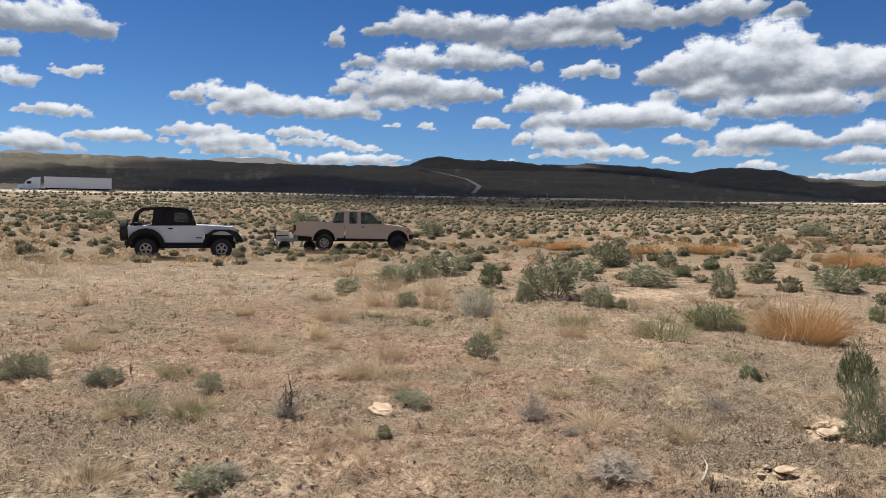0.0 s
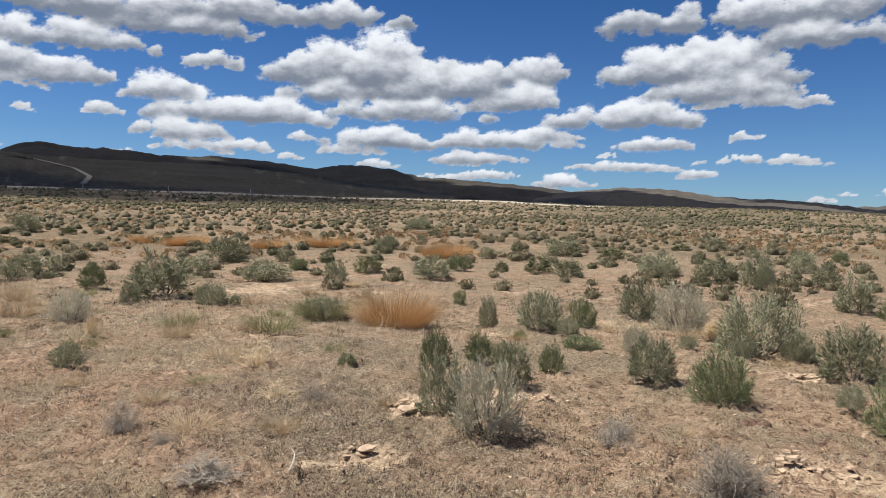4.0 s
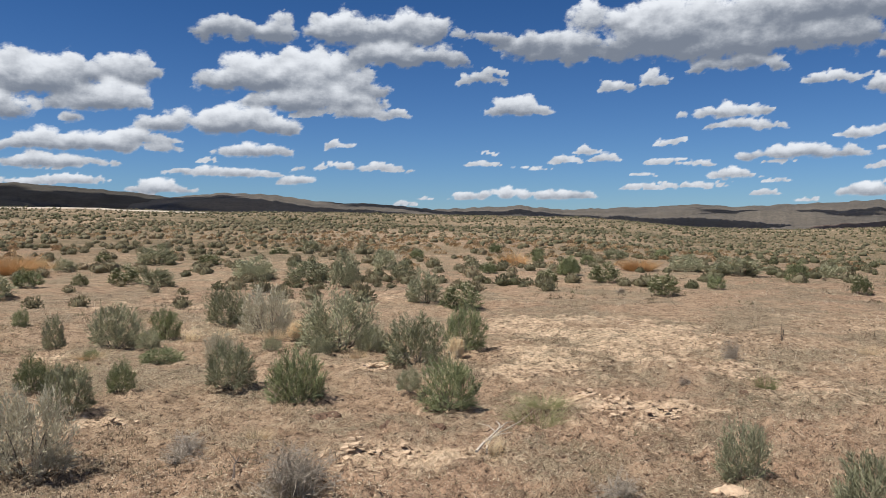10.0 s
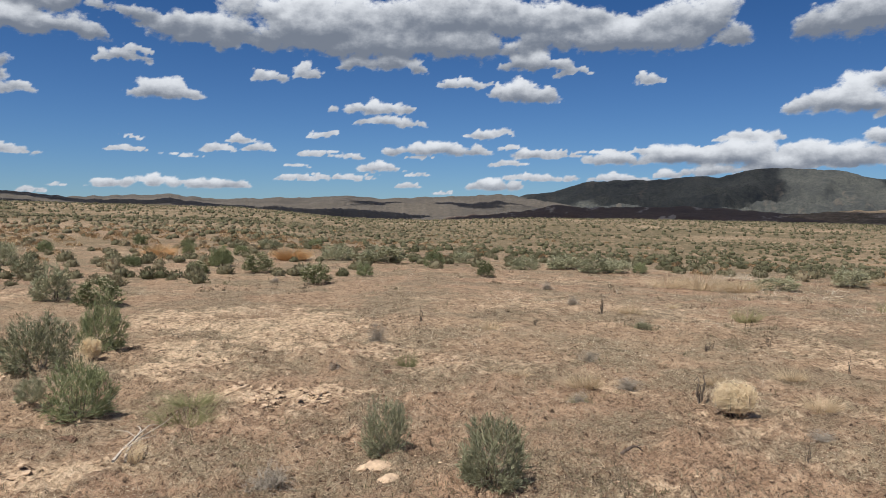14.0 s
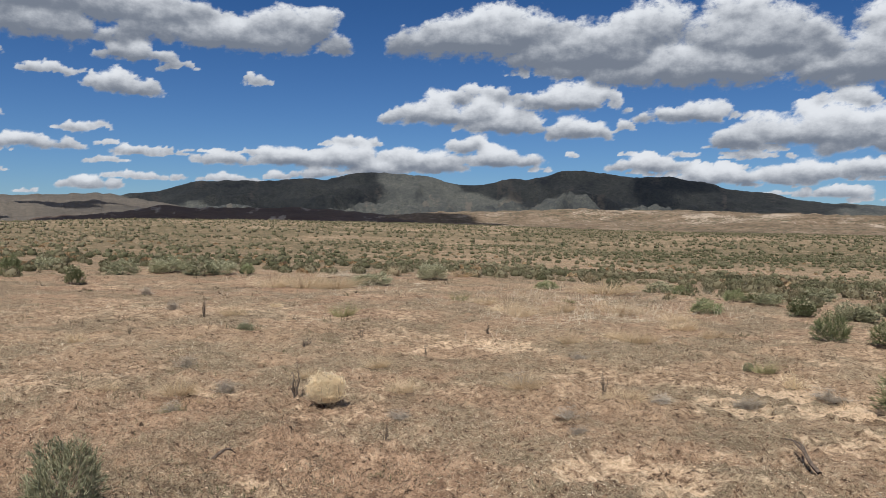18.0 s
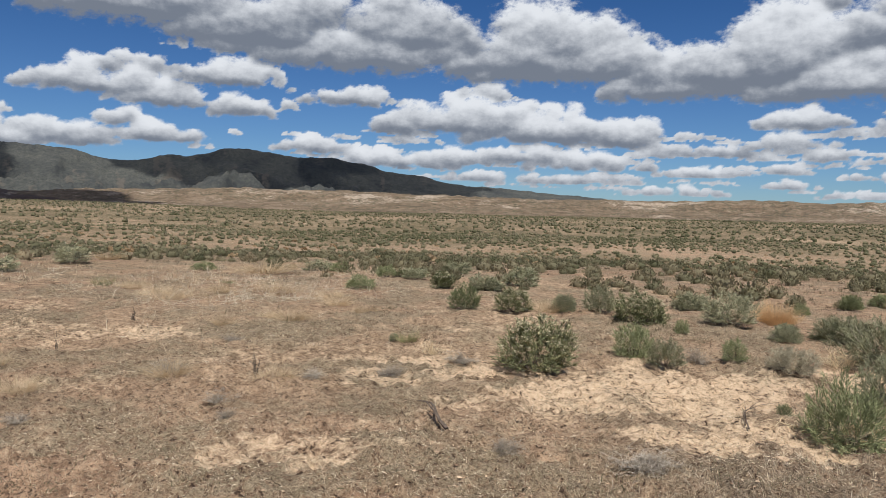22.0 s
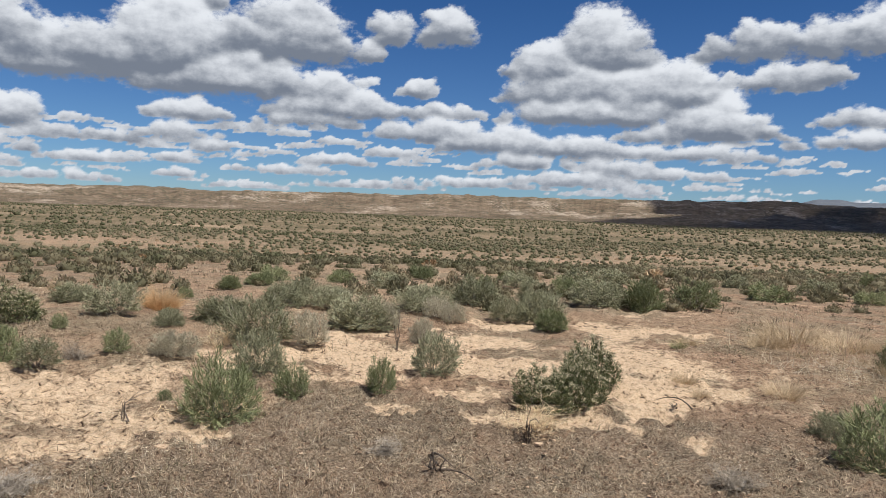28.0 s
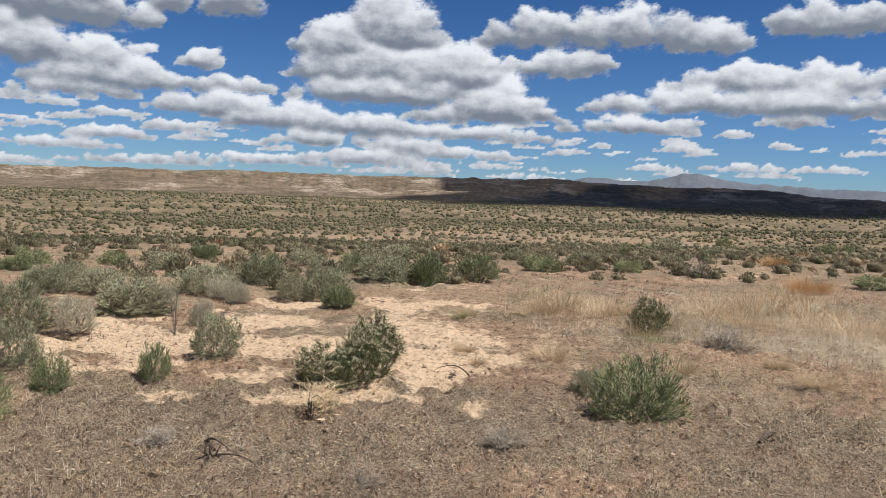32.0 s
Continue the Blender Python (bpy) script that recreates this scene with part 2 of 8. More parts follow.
CLOUD_GREY, CLOUD_WHITE = (0.165, 0.192, 0.243), (0.70, 0.73, 0.775)
way = tree.nodes.new("ShaderNodeTexCoord").outputs["Generated"]
axes = tree.nodes.new("ShaderNodeSeparateXYZ")
tree.links.new(way, axes.inputs[0])
loose = num(tree, "MULTIPLY", span(tree, billow(tree, way, 4.0, 6.0), 0.52, 0.62), span(tree, axes.outputs[2], 0.36, 0.45))
dim = tree.nodes.new("ShaderNodeVectorMath")
dim.operation = "SCALE"
clean = tree.nodes.new("ShaderNodeVectorMath")
clean.operation = "MULTIPLY"
tree.links.new(blend(tree, span(tree, axes.outputs[2], 0.02, 0.34), (0.66, 0.985, 1.42), (0.365, 0.755, 1.24)), clean.inputs[1])
tree.links.new(air.outputs["Color"], clean.inputs[0])
tree.links.new(clean.outputs[0], dim.inputs[0])
dim.inputs["Scale"].default_value = SKY
tree.links.new(blend(tree, loose, dim.outputs[0], (0.36, 0.375, 0.41)), backdrop.inputs["Color"])



# ---- materials ----
def material(name, rough=0.9):
    m = bpy.data.materials.new(name)
    m.use_nodes = True
    b = m.node_tree.nodes["Principled BSDF"]
    b.inputs["Roughness"].default_value = rough
    b.inputs["Specular IOR Level"].default_value = 0.25
    return m, m.node_tree, b


def ramp(tree, source, stops):
    n = tree.nodes.new("ShaderNodeValToRGB")
    while len(n.color_ramp.elements) < len(stops):
        n.color_ramp.elements.new(0.5)
    for e, (at, c) in zip(n.color_ramp.elements, stops):
        e.position, e.color = at, (*c, 1.0)
    tree.links.new(source, n.inputs["Fac"])
    return n.outputs["Color"]


def mix(tree, fac, a, b, blend="MIX"):
    n = tree.nodes.new("ShaderNodeMix")
    n.data_type, n.blend_type = "RGBA", blend
    for slot, v in ((0, fac), (6, a), (7, b)):
        if hasattr(v, "is_output"):
            tree.links.new(v, n.inputs[slot])
        else:
            n.inputs[slot].default_value = v if slot == 0 else (*v, 1.0)
    return n.outputs[2]


def calc(tree, op, a, b=0.0, clamp=False):
    n = tree.nodes.new("ShaderNodeMath")
    n.operation, n.use_clamp = op, clamp
    for slot, v in ((0, a), (1, b)):
        if hasattr(v, "is_output"):
            tree.links.new(v, n.inputs[slot])
        else:
            n.inputs[slot].default_value = v
    return n.outputs[0]


def grain(tree, where, scale, detail=4.0, rough=0.6, distort=0.0):
    n = tree.nodes.new("ShaderNodeTexNoise")
    n.inputs["Scale"].default_value, n.inputs["Detail"].default_value = scale, detail
    n.inputs["Roughness"].default_value, n.inputs["Distortion"].default_value = rough, distort
    if where is not None:
        tree.links.new(where, n.inputs["Vector"])
    return n.outputs["Fac"]


def spot(tree, where, scale, feature="F1", rand=1.0):
    n = tree.nodes.new("ShaderNodeTexVoronoi")
    n.feature = feature
    n.inputs["Scale"].default_value, n.inputs["Randomness"].default_value = scale, rand
    if where is not None:
        tree.links.new(where, n.inputs["Vector"])
    return n


def relief(tree, bsdf, height, strength, distance):
    n = tree.nodes.new("ShaderNodeBump")
    n.inputs["Strength"].default_value, n.inputs["Distance"].default_value = strength, distance
    tree.links.new(height, n.inputs["Height"])
    tree.links.new(n.outputs["Normal"], bsdf.inputs["Normal"])


def plain(name, colour, rough=0.6, metal=0.0, vary=0.15, scale=30.0, bump=0.0):
    m, t, b = material(name, rough)
    geo = t.nodes.new("ShaderNodeTexCoord").outputs["Object"]
    g = grain(t, geo, scale, 5.0)
    low, high = [tuple(min(1.0, c * k) for c in colour) for k in (1 - vary, 1 + vary)]
    t.links.new(ramp(t, g, ((0.3, low), (0.7, high))), b.inputs["Base Color"])
    b.inputs["Metallic"].default_value = metal
    if bump:
        relief(t, b, g, bump, 0.01)
    return m


def stretched(tree, where, across, along, turn, seed):
    """Noise drawn out along one direction of the ground, for lying straw."""
    n = tree.nodes.new("ShaderNodeMapping")
    n.vector_type = "TEXTURE"
    n.inputs["Rotation"].default_value = (0.0, 0.0, radians(turn))
    n.inputs["Scale"].default_value = (1.0 / across, 1.0 / along, 1.0)
    n.inputs["Location"].default_value = (seed, 2.0 * seed, 0.0)
    tree.links.new(where, n.inputs["Vector"])
    return grain(tree, n.outputs["Vector"], 1.0, 2.0, 0.5, 0.6)


def mask(tree, source, a, b):
    return ramp(tree, source, ((min(a, b), (0.0 if a < b else 1.0,) * 3), (max(a, b), (1.0 if a < b else 0.0,) * 3)))


def ground_material():
    m, t, b = material("desert_soil", 0.95)
    b.inputs["Specular IOR Level"].default_value = 0.1
    pos = t.nodes.new("ShaderNodeNewGeometry").outputs["Position"]
    bare = t.nodes.new("ShaderNodeAttribute"); bare.attribute_name = "bare"
    red = t.nodes.new("ShaderNodeAttribute"); red.attribute_name = "red"
    green = t.nodes.new("ShaderNodeAttribute"); green.attribute_name = "green"
    dead = t.nodes.new("ShaderNodeAttribute"); dead.attribute_name = "dead"
    dust, fine, crumb = grain(t, pos, 210, 2, 0.6), grain(t, pos, 62, 4, 0.7, 0.8), grain(t, pos, 19, 5, 0.7, 0.5)
    mid, wide = grain(t, pos, 5.2, 6, 0.72, 0.4), grain(t, pos, 0.7, 5, 0.65)
    # soil in three tones, redder in places
    tone = calc(t, "ADD", calc(t, "MULTIPLY", mid, 0.5), calc(t, "MULTIPLY", crumb, 0.5))
    soil = ramp(t, tone, ((0.36, (0.104, 0.066, 0.042)), (0.46, (0.328, 0.222, 0.142)), (0.57, (0.560, 0.404, 0.268))))
    rust = ramp(t, tone, ((0.36, (0.104, 0.054, 0.037)), (0.57, (0.496, 0.304, 0.200))))
    soil = mix(t, calc(t, "MULTIPLY", red.outputs["Fac"], 0.45), soil, rust)
    # grey-green mats of low weeds and old dead stems
    mats = calc(t, "MULTIPLY", mask(t, wide, 0.46, 0.56), mask(t, crumb, 0.38, 0.52))
    soil = mix(t, calc(t, "MULTIPLY", mats, 0.65), soil, ramp(t, fine, ((0.38, (0.085, 0.080, 0.052)), (0.62, (0.30, 0.275, 0.185)))))
    weeds = calc(t, "MULTIPLY", dead.outputs["Fac"], mask(t, crumb, 0.37, 0.50))
    soil = mix(t, calc(t, "MULTIPLY", weeds, 0.8), soil, ramp(t, fine, ((0.40, (0.065, 0.052, 0.038)), (0.52, (0.19, 0.15, 0.108)), (0.64, (0.40, 0.33, 0.245)))))
    # fine litter: pale straws, with the shade between them painted as dark specks
    gap_shade = calc(t, "MULTIPLY", mask(t, fine, 0.47, 0.40), mask(t, mid, 0.28, 0.44))
    col = mix(t, calc(t, "MULTIPLY", gap_shade, 0.8), soil, (0.070, 0.047, 0.034))
    straws = calc(t, "MAXIMUM", mask(t, stretched(t, pos, 170, 15, 25, 3.0), 0.60, 0.66), calc(t, "MAXIMUM", mask(t, stretched(t, pos, 150, 13, 88, 7.0), 0.60, 0.66), mask(t, stretched(t, pos, 160, 14, 145, 13.0), 0.60, 0.66)))
    thick = calc(t, "MULTIPLY", mask(t, mid, 0.36, 0.58), mask(t, wide, 0.34, 0.52))
    col = mix(t, calc(t, "MULTIPLY", straws, calc(t, "ADD", calc(t, "MULTIPLY", thick, 0.65), 0.15)), col, ramp(t, dust, ((0.35, (0.50, 0.39, 0.265)), (0.65, (0.82, 0.69, 0.50)))))
    col = mix(t, calc(t, "MULTIPLY", mask(t, dust, 0.56, 0.66), 0.4), col, (0.62, 0.50, 0.37))
    # bare sand with a crumbled edge
    sand = ramp(t, calc(t, "ADD", calc(t, "MULTIPLY", crumb, 0.6), calc(t, "MULTIPLY", fine, 0.4)), ((0.38, (0.46, 0.31, 0.195)), (0.48, (0.77, 0.57, 0.38)), (0.60, (0.88, 0.70, 0.50))))
    sand = mix(t, calc(t, "MULTIPLY", mask(t, dust, 0.42, 0.34), 0.5), sand, (0.26, 0.17, 0.11))
    edge = calc(t, "ADD", bare.outputs["Fac"], calc(t, "ADD", calc(t, "MULTIPLY", calc(t, "SUBTRACT", mid, 0.5), 1.9), calc(t, "MULTIPLY", calc(t, "SUBTRACT", crumb, 0.5), 1.6)))
    col = mix(t, calc(t, "MULTIPLY", mask(t, edge, 0.38, 0.95), 0.93), col, sand)
    # dark crumbs and holes, the small shadows of clods painted into the colour
    col = mix(t, calc(t, "MULTIPLY", mask(t, crumb, 0.41, 0.36), 0.9), col, (0.060, 0.040, 0.029))
    # low brush that grows together farther off
    dab, small = spot(t, pos, 0.5).outputs["Distance"], spot(t, pos, 1.7).outputs["Distance"]
    brush = ramp(t, grain(t, pos, 3.0, 5, 0.7), ((0.35, (0.047, 0.046, 0.026)), (0.5, (0.112, 0.096, 0.056)), (0.65, (0.225, 0.175, 0.108))))
    grown = calc(t, "MAXIMUM", mask(t, dab, 0.80, 0.50), mask(t, small, 0.75, 0.45))
    col = mix(t, calc(t, "MULTIPLY", green.outputs["Fac"], grown), col, brush)
    t.links.new(col, b.inputs["Base Color"])
    cracks = spot(t, pos, 9.0, "DISTANCE_TO_EDGE").outputs["Distance"]
    h = calc(t, "ADD", calc(t, "MULTIPLY", fine, 0.45), calc(t, "ADD", calc(t, "MULTIPLY", mid, 1.2), calc(t, "MULTIPLY", crumb, 0.9)))
    h = calc(t, "ADD", h, calc(t, "MULTIPLY", calc(t, "MULTIPLY", mask(t, cracks, 0.0, 0.05), mask(t, wide, 0.5, 0.62)), 0.3))
    h = calc(t, "ADD", h, calc(t, "MULTIPLY", straws, 0.12))
    relief(t, b, h, 1.0, 0.036)
    return m


def hill_material(name, low, high, speck, density, size, streak=0.0, pale=(0.5, 0.43, 0.34)):
    m, t, b = material(name, 0.95)
    pos = t.nodes.new("ShaderNodeNewGeometry").outputs["Position"]
    g, w = grain(t, pos, 0.06 / size, 6, 0.7), grain(t, pos, 0.006 / size, 5, 0.6, 0.4)
    col = ramp(t, calc(t, "ADD", calc(t, "MULTIPLY", g, 0.45), calc(t, "MULTIPLY", w, 0.55)), ((0.36, low), (0.62, high)))
    dots = spot(t, pos, 0.16 / size).outputs["Distance"]
    col = mix(t, calc(t, "MULTIPLY", ramp(t, dots, ((0.25, (1,) * 3), (0.5, (0,) * 3))), calc(t, "MULTIPLY", density, ramp(t, w, ((0.35, (0.3,) * 3), (0.6, (1,) * 3))))), col, speck)
    fine = spot(t, pos, 0.45 / size).outputs["Distance"]
    col = mix(t, calc(t, "MULTIPLY", ramp(t, fine, ((0.22, (1,) * 3), (0.42, (0,) * 3))), density * 0.6), col, speck)
    if streak:
        ero = t.nodes.new("ShaderNodeAttribute"); ero.attribute_name = "scar"
        f = calc(t, "ADD", ero.outputs["Fac"], calc(t, "MULTIPLY", calc(t, "SUBTRACT", g, 0.5), 1.2))
        col = mix(t, calc(t, "MULTIPLY", ramp(t, f, ((0.5, (0,) * 3), (0.75, (1,) * 3))), streak), col, pale)
    t.links.new(col, b.inputs["Base Color"])
    relief(t, b, g, 0.5, 1.6 * size)
    return m



def mesa_material():
    """Tan badland: level beds, washed pale outcrops and dots of brush."""
    m, t, b = material("mesa", 0.95)
    pos = t.nodes.new("ShaderNodeNewGeometry").outputs["Position"]
    flat = t.nodes.new("ShaderNodeMapping")
    flat.inputs["Scale"].default_value = (0.35, 0.35, 2.2)
    t.links.new(pos, flat.inputs["Vector"])
    beds, wash, g = grain(t, flat.outputs["Vector"], 0.16, 6, 0.7, 0.6), grain(t, flat.outputs["Vector"], 0.07, 6, 0.72, 0.5), grain(t, pos, 0.35, 6, 0.75)
    col = ramp(t, beds, ((0.36, (0.107, 0.076, 0.050)), (0.5, (0.185, 0.135, 0.090)), (0.62, (0.258, 0.196, 0.138))))
    ero = t.nodes.new("ShaderNodeAttribute"); ero.attribute_name = "scar"
    f = calc(t, "ADD", calc(t, "MULTIPLY", ero.outputs["Fac"], 0.55), calc(t, "ADD", calc(t, "MULTIPLY", calc(t, "SUBTRACT", wash, 0.5), 1.9), calc(t, "MULTIPLY", calc(t, "SUBTRACT", g, 0.5), 1.5)))
    col = mix(t, calc(t, "MULTIPLY", mask(t, f, 0.32, 0.58), 0.6), col, ramp(t, g, ((0.35, (0.36, 0.29, 0.22)), (0.65, (0.66, 0.57, 0.46)))))
    for scale, a, c, dense in ((0.22, 0.30, 0.5, 0.85), (0.55, 0.26, 0.46, 0.7)):
        dots = spot(t, pos, scale).outputs["Distance"]
        col = mix(t, calc(t, "MULTIPLY", mask(t, dots, c, a), calc(t, "MULTIPLY", mask(t, wash, 0.62, 0.45), dense)), col, (0.075, 0.072, 0.043))
    t.links.new(col, b.inputs["Base Color"])
    relief(t, b, calc(t, "ADD", g, beds), 0.8, 1.6)
    return m


SOIL = ground_material()

# ---- the lie of the land ----
lattice = np.random.RandomState(7).rand(256, 256)


def value_noise(x, y):
    xi, yi = np.floor(x).astype(int), np.floor(y).astype(int)
    u, v = x - xi, y - yi
    u, v = u * u * (3 - 2 * u), v * v * (3 - 2 * v)
    a, b = lattice[xi & 255, yi & 255], lattice[(xi + 1) & 255, yi & 255]
    c, d = lattice[xi & 255, (yi + 1) & 255], lattice[(xi + 1) & 255, (yi + 1) & 255]
    return (a * (1 - u) + b * u) * (1 - v) + (c * (1 - u) + d * u) * v - 0.5


def fbm(x, y, octaves=4, gain=0.5):
    total, amp = 0.0, 1.0
    for k in range(octaves):
        total = total + amp * value_noise(x * 2.03 ** k + 17.3 * k, y * 2.03 ** k + 5.1 * k)
        amp *= gain
    return total


CX, CY = 0.4, -0.3
# bearing, rise of the plain's far edge in degrees, its distance, depth of the hollow before it
PLAIN = [(-60, 0.8, 240, 0), (-30, 0.78, 236, 0), (-16, 1.0, 240, 0), (0, 0.92, 248, 0), (17, 0.87, 258, 0), (30, 0.8, 268, 0),
         (40, 0.62, 275, 0), (50, 0.6, 280, 0), (58, 0.45, 300, 0.2), (68, 0.3, 320, 0.4), (76, -0.38, 330, 0.8), (82, -0.5, 340, 1.0),
         (90, -0.25, 360, 1.4), (100, -0.25, 380, 1.9), (112, -0.4, 360, 2.6), (125, -0.8, 320, 3.0), (150, -0.85, 300, 3.3),
         (200, -0.85, 300, 3.3), (214, -0.7, 320, 2.8), (227, -0.5, 340, 2.0), (265, 0.4, 300, 0.4), (300, 0.8, 240, 0)]
PLAIN_AZ = [p[0] for p in PLAIN]


def smooth(x, a, b):
    u = np.clip((x - a) / (b - a), 0, 1)
    return u * u * (3 - 2 * u)


def ground_height(x, y):
    """Height of the bare ground."""
    dx, dy = np.asarray(x, float) - CX, np.asarray(y, float) - CY
    r, az = np.hypot(dx, dy), np.degrees(np.arctan2(dx, dy))
    az = np.where(az < -60, az + 360, az)
    rise, far, hollow = (np.interp(az, PLAIN_AZ, [p[k] for p in PLAIN]) for k in (1, 2, 3))
    edge = 1.5 + far * np.tan(np.radians(rise))
    dip = -hollow * smooth(r, 9, 75)
    climb = np.clip((r - 35) / (far - 35), 0, 1) ** 1.15 * (edge + hollow)
    z = dip + np.where(r > 35, climb, 0)
    z = np.where(r > far, edge + (r - far) * (np.tan(np.radians(rise)) - 0.003), z)
    z = z + fbm(x / 3.1 + 40, y / 3.1 + 9, 3) * 0.10 * smooth(r, 2.5, 9) + fbm(x / 22, y / 22, 3) * 0.5 * smooth(r, 15, 70)
    z = z - 0.16 * np.exp(-((x + 8.5) ** 2 + (y - 25) ** 2) / 40) - 0.36 * np.exp(-((x + 4) ** 2 + (y - 32) ** 2) / 80)
    return z


def surface_height(x, y):
    """Height of the ground with its small bumps and hummocks."""
    r = np.hypot(np.asarray(x, float) - CX, np.asarray(y, float) - CY)
    return ground_height(x, y) + fbm(x * 2.3, y * 2.3, 4, 0.6) * 0.05 * smooth(r, 60, 20) + np.maximum(0, fbm(x * 7, y * 7, 3, 0.6)) * 0.075 * smooth(r, 25, 8) + np.maximum(0, fbm(x * 21 + 5, y * 21, 2, 0.6) - 0.08) * 0.10 * smooth(r, 12, 6)


# bare sandy ground: centre, half lengths, turn
PATCHES = []


def patch(x, y, a, b, turn=0.0):
    full = (1.1 if x < 1.8 else 0.88) if x < 6 and y < -4.6 else 0.70
    PATCHES.append((x, y, a, b, math.radians(turn), full))


patch(1.50, -7.15, 0.60, 0.55, 180); patch(1.05, -7.05, 0.60, 0.50, 180); patch(0.85, -7.70, 0.60, 0.60, 180); patch(0.25, -6.75, 0.40, 0.35, 180); patch(1.2, -8.2, 1.15, 1.38, -175); patch(3.1, -6.5, 0.97, 1.00, -157); patch(2.7, -5.2, 0.52, 0.36, -155); patch(-0.4, -10.4, 0.74, 0.88, 174)
patch(-0.0, -7.6, 0.70, 0.85, 175); patch(-1.5, -7.9, 0.76, 0.91, 164); patch(4.9, -5.6, 1.11, 0.48, -139); patch(-1.9, -10.3, 0.83, 1.00, 165)
patch(1.6, -8.0, 0.81, 0.96, -171); patch(-0.2, -9.3, 0.79, 0.95, 176); patch(-2.1, -10.1, 1.06, 1.27, 165); patch(-1.3, -6.7, 0.84, 1.01, 164)
patch(0.1, -6.7, 0.36, 0.43, 177); patch(-2.0, -6.8, 0.33, 0.40, 158); patch(-0.2, -6.0, 0.41, 0.33, 173); patch(5.7, -5.7, 0.61, 0.50, -135)
patch(3.1, -6.2, 0.94, 0.96, -156); patch(4.0, -5.6, 0.78, 0.47, -146); patch(4.3, -3.1, 0.59, 0.28, -124); patch(2.4, -5.7, 0.56, 0.49, -160)
patch(5.8, -5.6, 0.56, 0.39, -135); patch(4.0, -5.2, 0.76, 0.43, -145); patch(4.4, -3.0, 0.60, 0.30, -124); patch(9.0, -4.0, 0.69, 0.64, -113)
patch(10.4, 3.9, 1.60, 1.88, -68); patch(9.1, 2.9, 1.13, 0.54, -70); patch(6.6, 1.8, 0.59, 0.26, -72); patch(5.0, 0.7, 0.20, 0.16, -78)
patch(4.3, 2.8, 0.41, 0.28, -51); patch(6.6, 4.6, 0.45, 0.31, -51); patch(6.4, 2.2, 0.48, 0.29, -68); patch(10.8, 4.6, 1.05, 1.26, -65)
patch(8.3, 3.5, 0.95, 1.14, -66); patch(5.2, 7.9, 0.47, 0.43, -31); patch(3.6, 13.3, 0.69, 0.83, -13); patch(2.1, 4.3, 0.16, 0.17, -21)
patch(3.2, 3.8, 0.41, 0.31, -35); patch(4.4, 2.7, 0.51, 0.38, -54); patch(3.7, 4.9, 0.62, 0.40, -33); patch(3.9, 13.9, 0.96, 1.15, -15)
patch(2.7, 5.0, 0.29, 0.35, -28); patch(-1.9, 14.3, 0.72, 0.87, 8); patch(1.9, 4.1, 0.48, 0.22, -24); patch(-0.3, 5.5, 0.29, 0.22, 3)


def red_band(x, y):
    """A strip of bare reddish soil across the brush to the south."""
    r, az = np.hypot(x - CX, y - CY), np.degrees(np.arctan2(x - CX, y - CY))
    az = np.where(az < -60, az + 360, az)
    mid = 74 + 20 * fbm(az / 14, az * 0, 2)
    return np.exp(-((r - mid) / 10) ** 2) * smooth(az, 100, 118) * smooth(az, 226, 214) * np.clip(0.75 + fbm(x / 7, y / 7, 3), 0, 1)


def dead_mat(x, y):
    """Where old dead weeds lie as a dark mat on the soil."""
    r, az = np.hypot(x - CX, y - CY), np.degrees(np.arctan2(x - CX, y - CY))
    az = np.where(az < -60, az + 360, az)
    south = smooth(az, 138, 160) * smooth(az, 236, 220) * smooth(r, 7.2, 5.2)
    north = 0.7 * np.exp(-((az + 22) / 12) ** 2) * np.exp(-((r - 6.5) / 1.6) ** 2)
    east = 0.95 * np.exp(-((az - 20) / 11) ** 2) * np.exp(-((r - 6.2) / 2.2) ** 2)
    return np.clip((south + north + east) * np.clip(0.85 + 1.6 * fbm(x / 1.4, y / 1.4 + 90, 4), 0.1, 1.2), 0, 1)


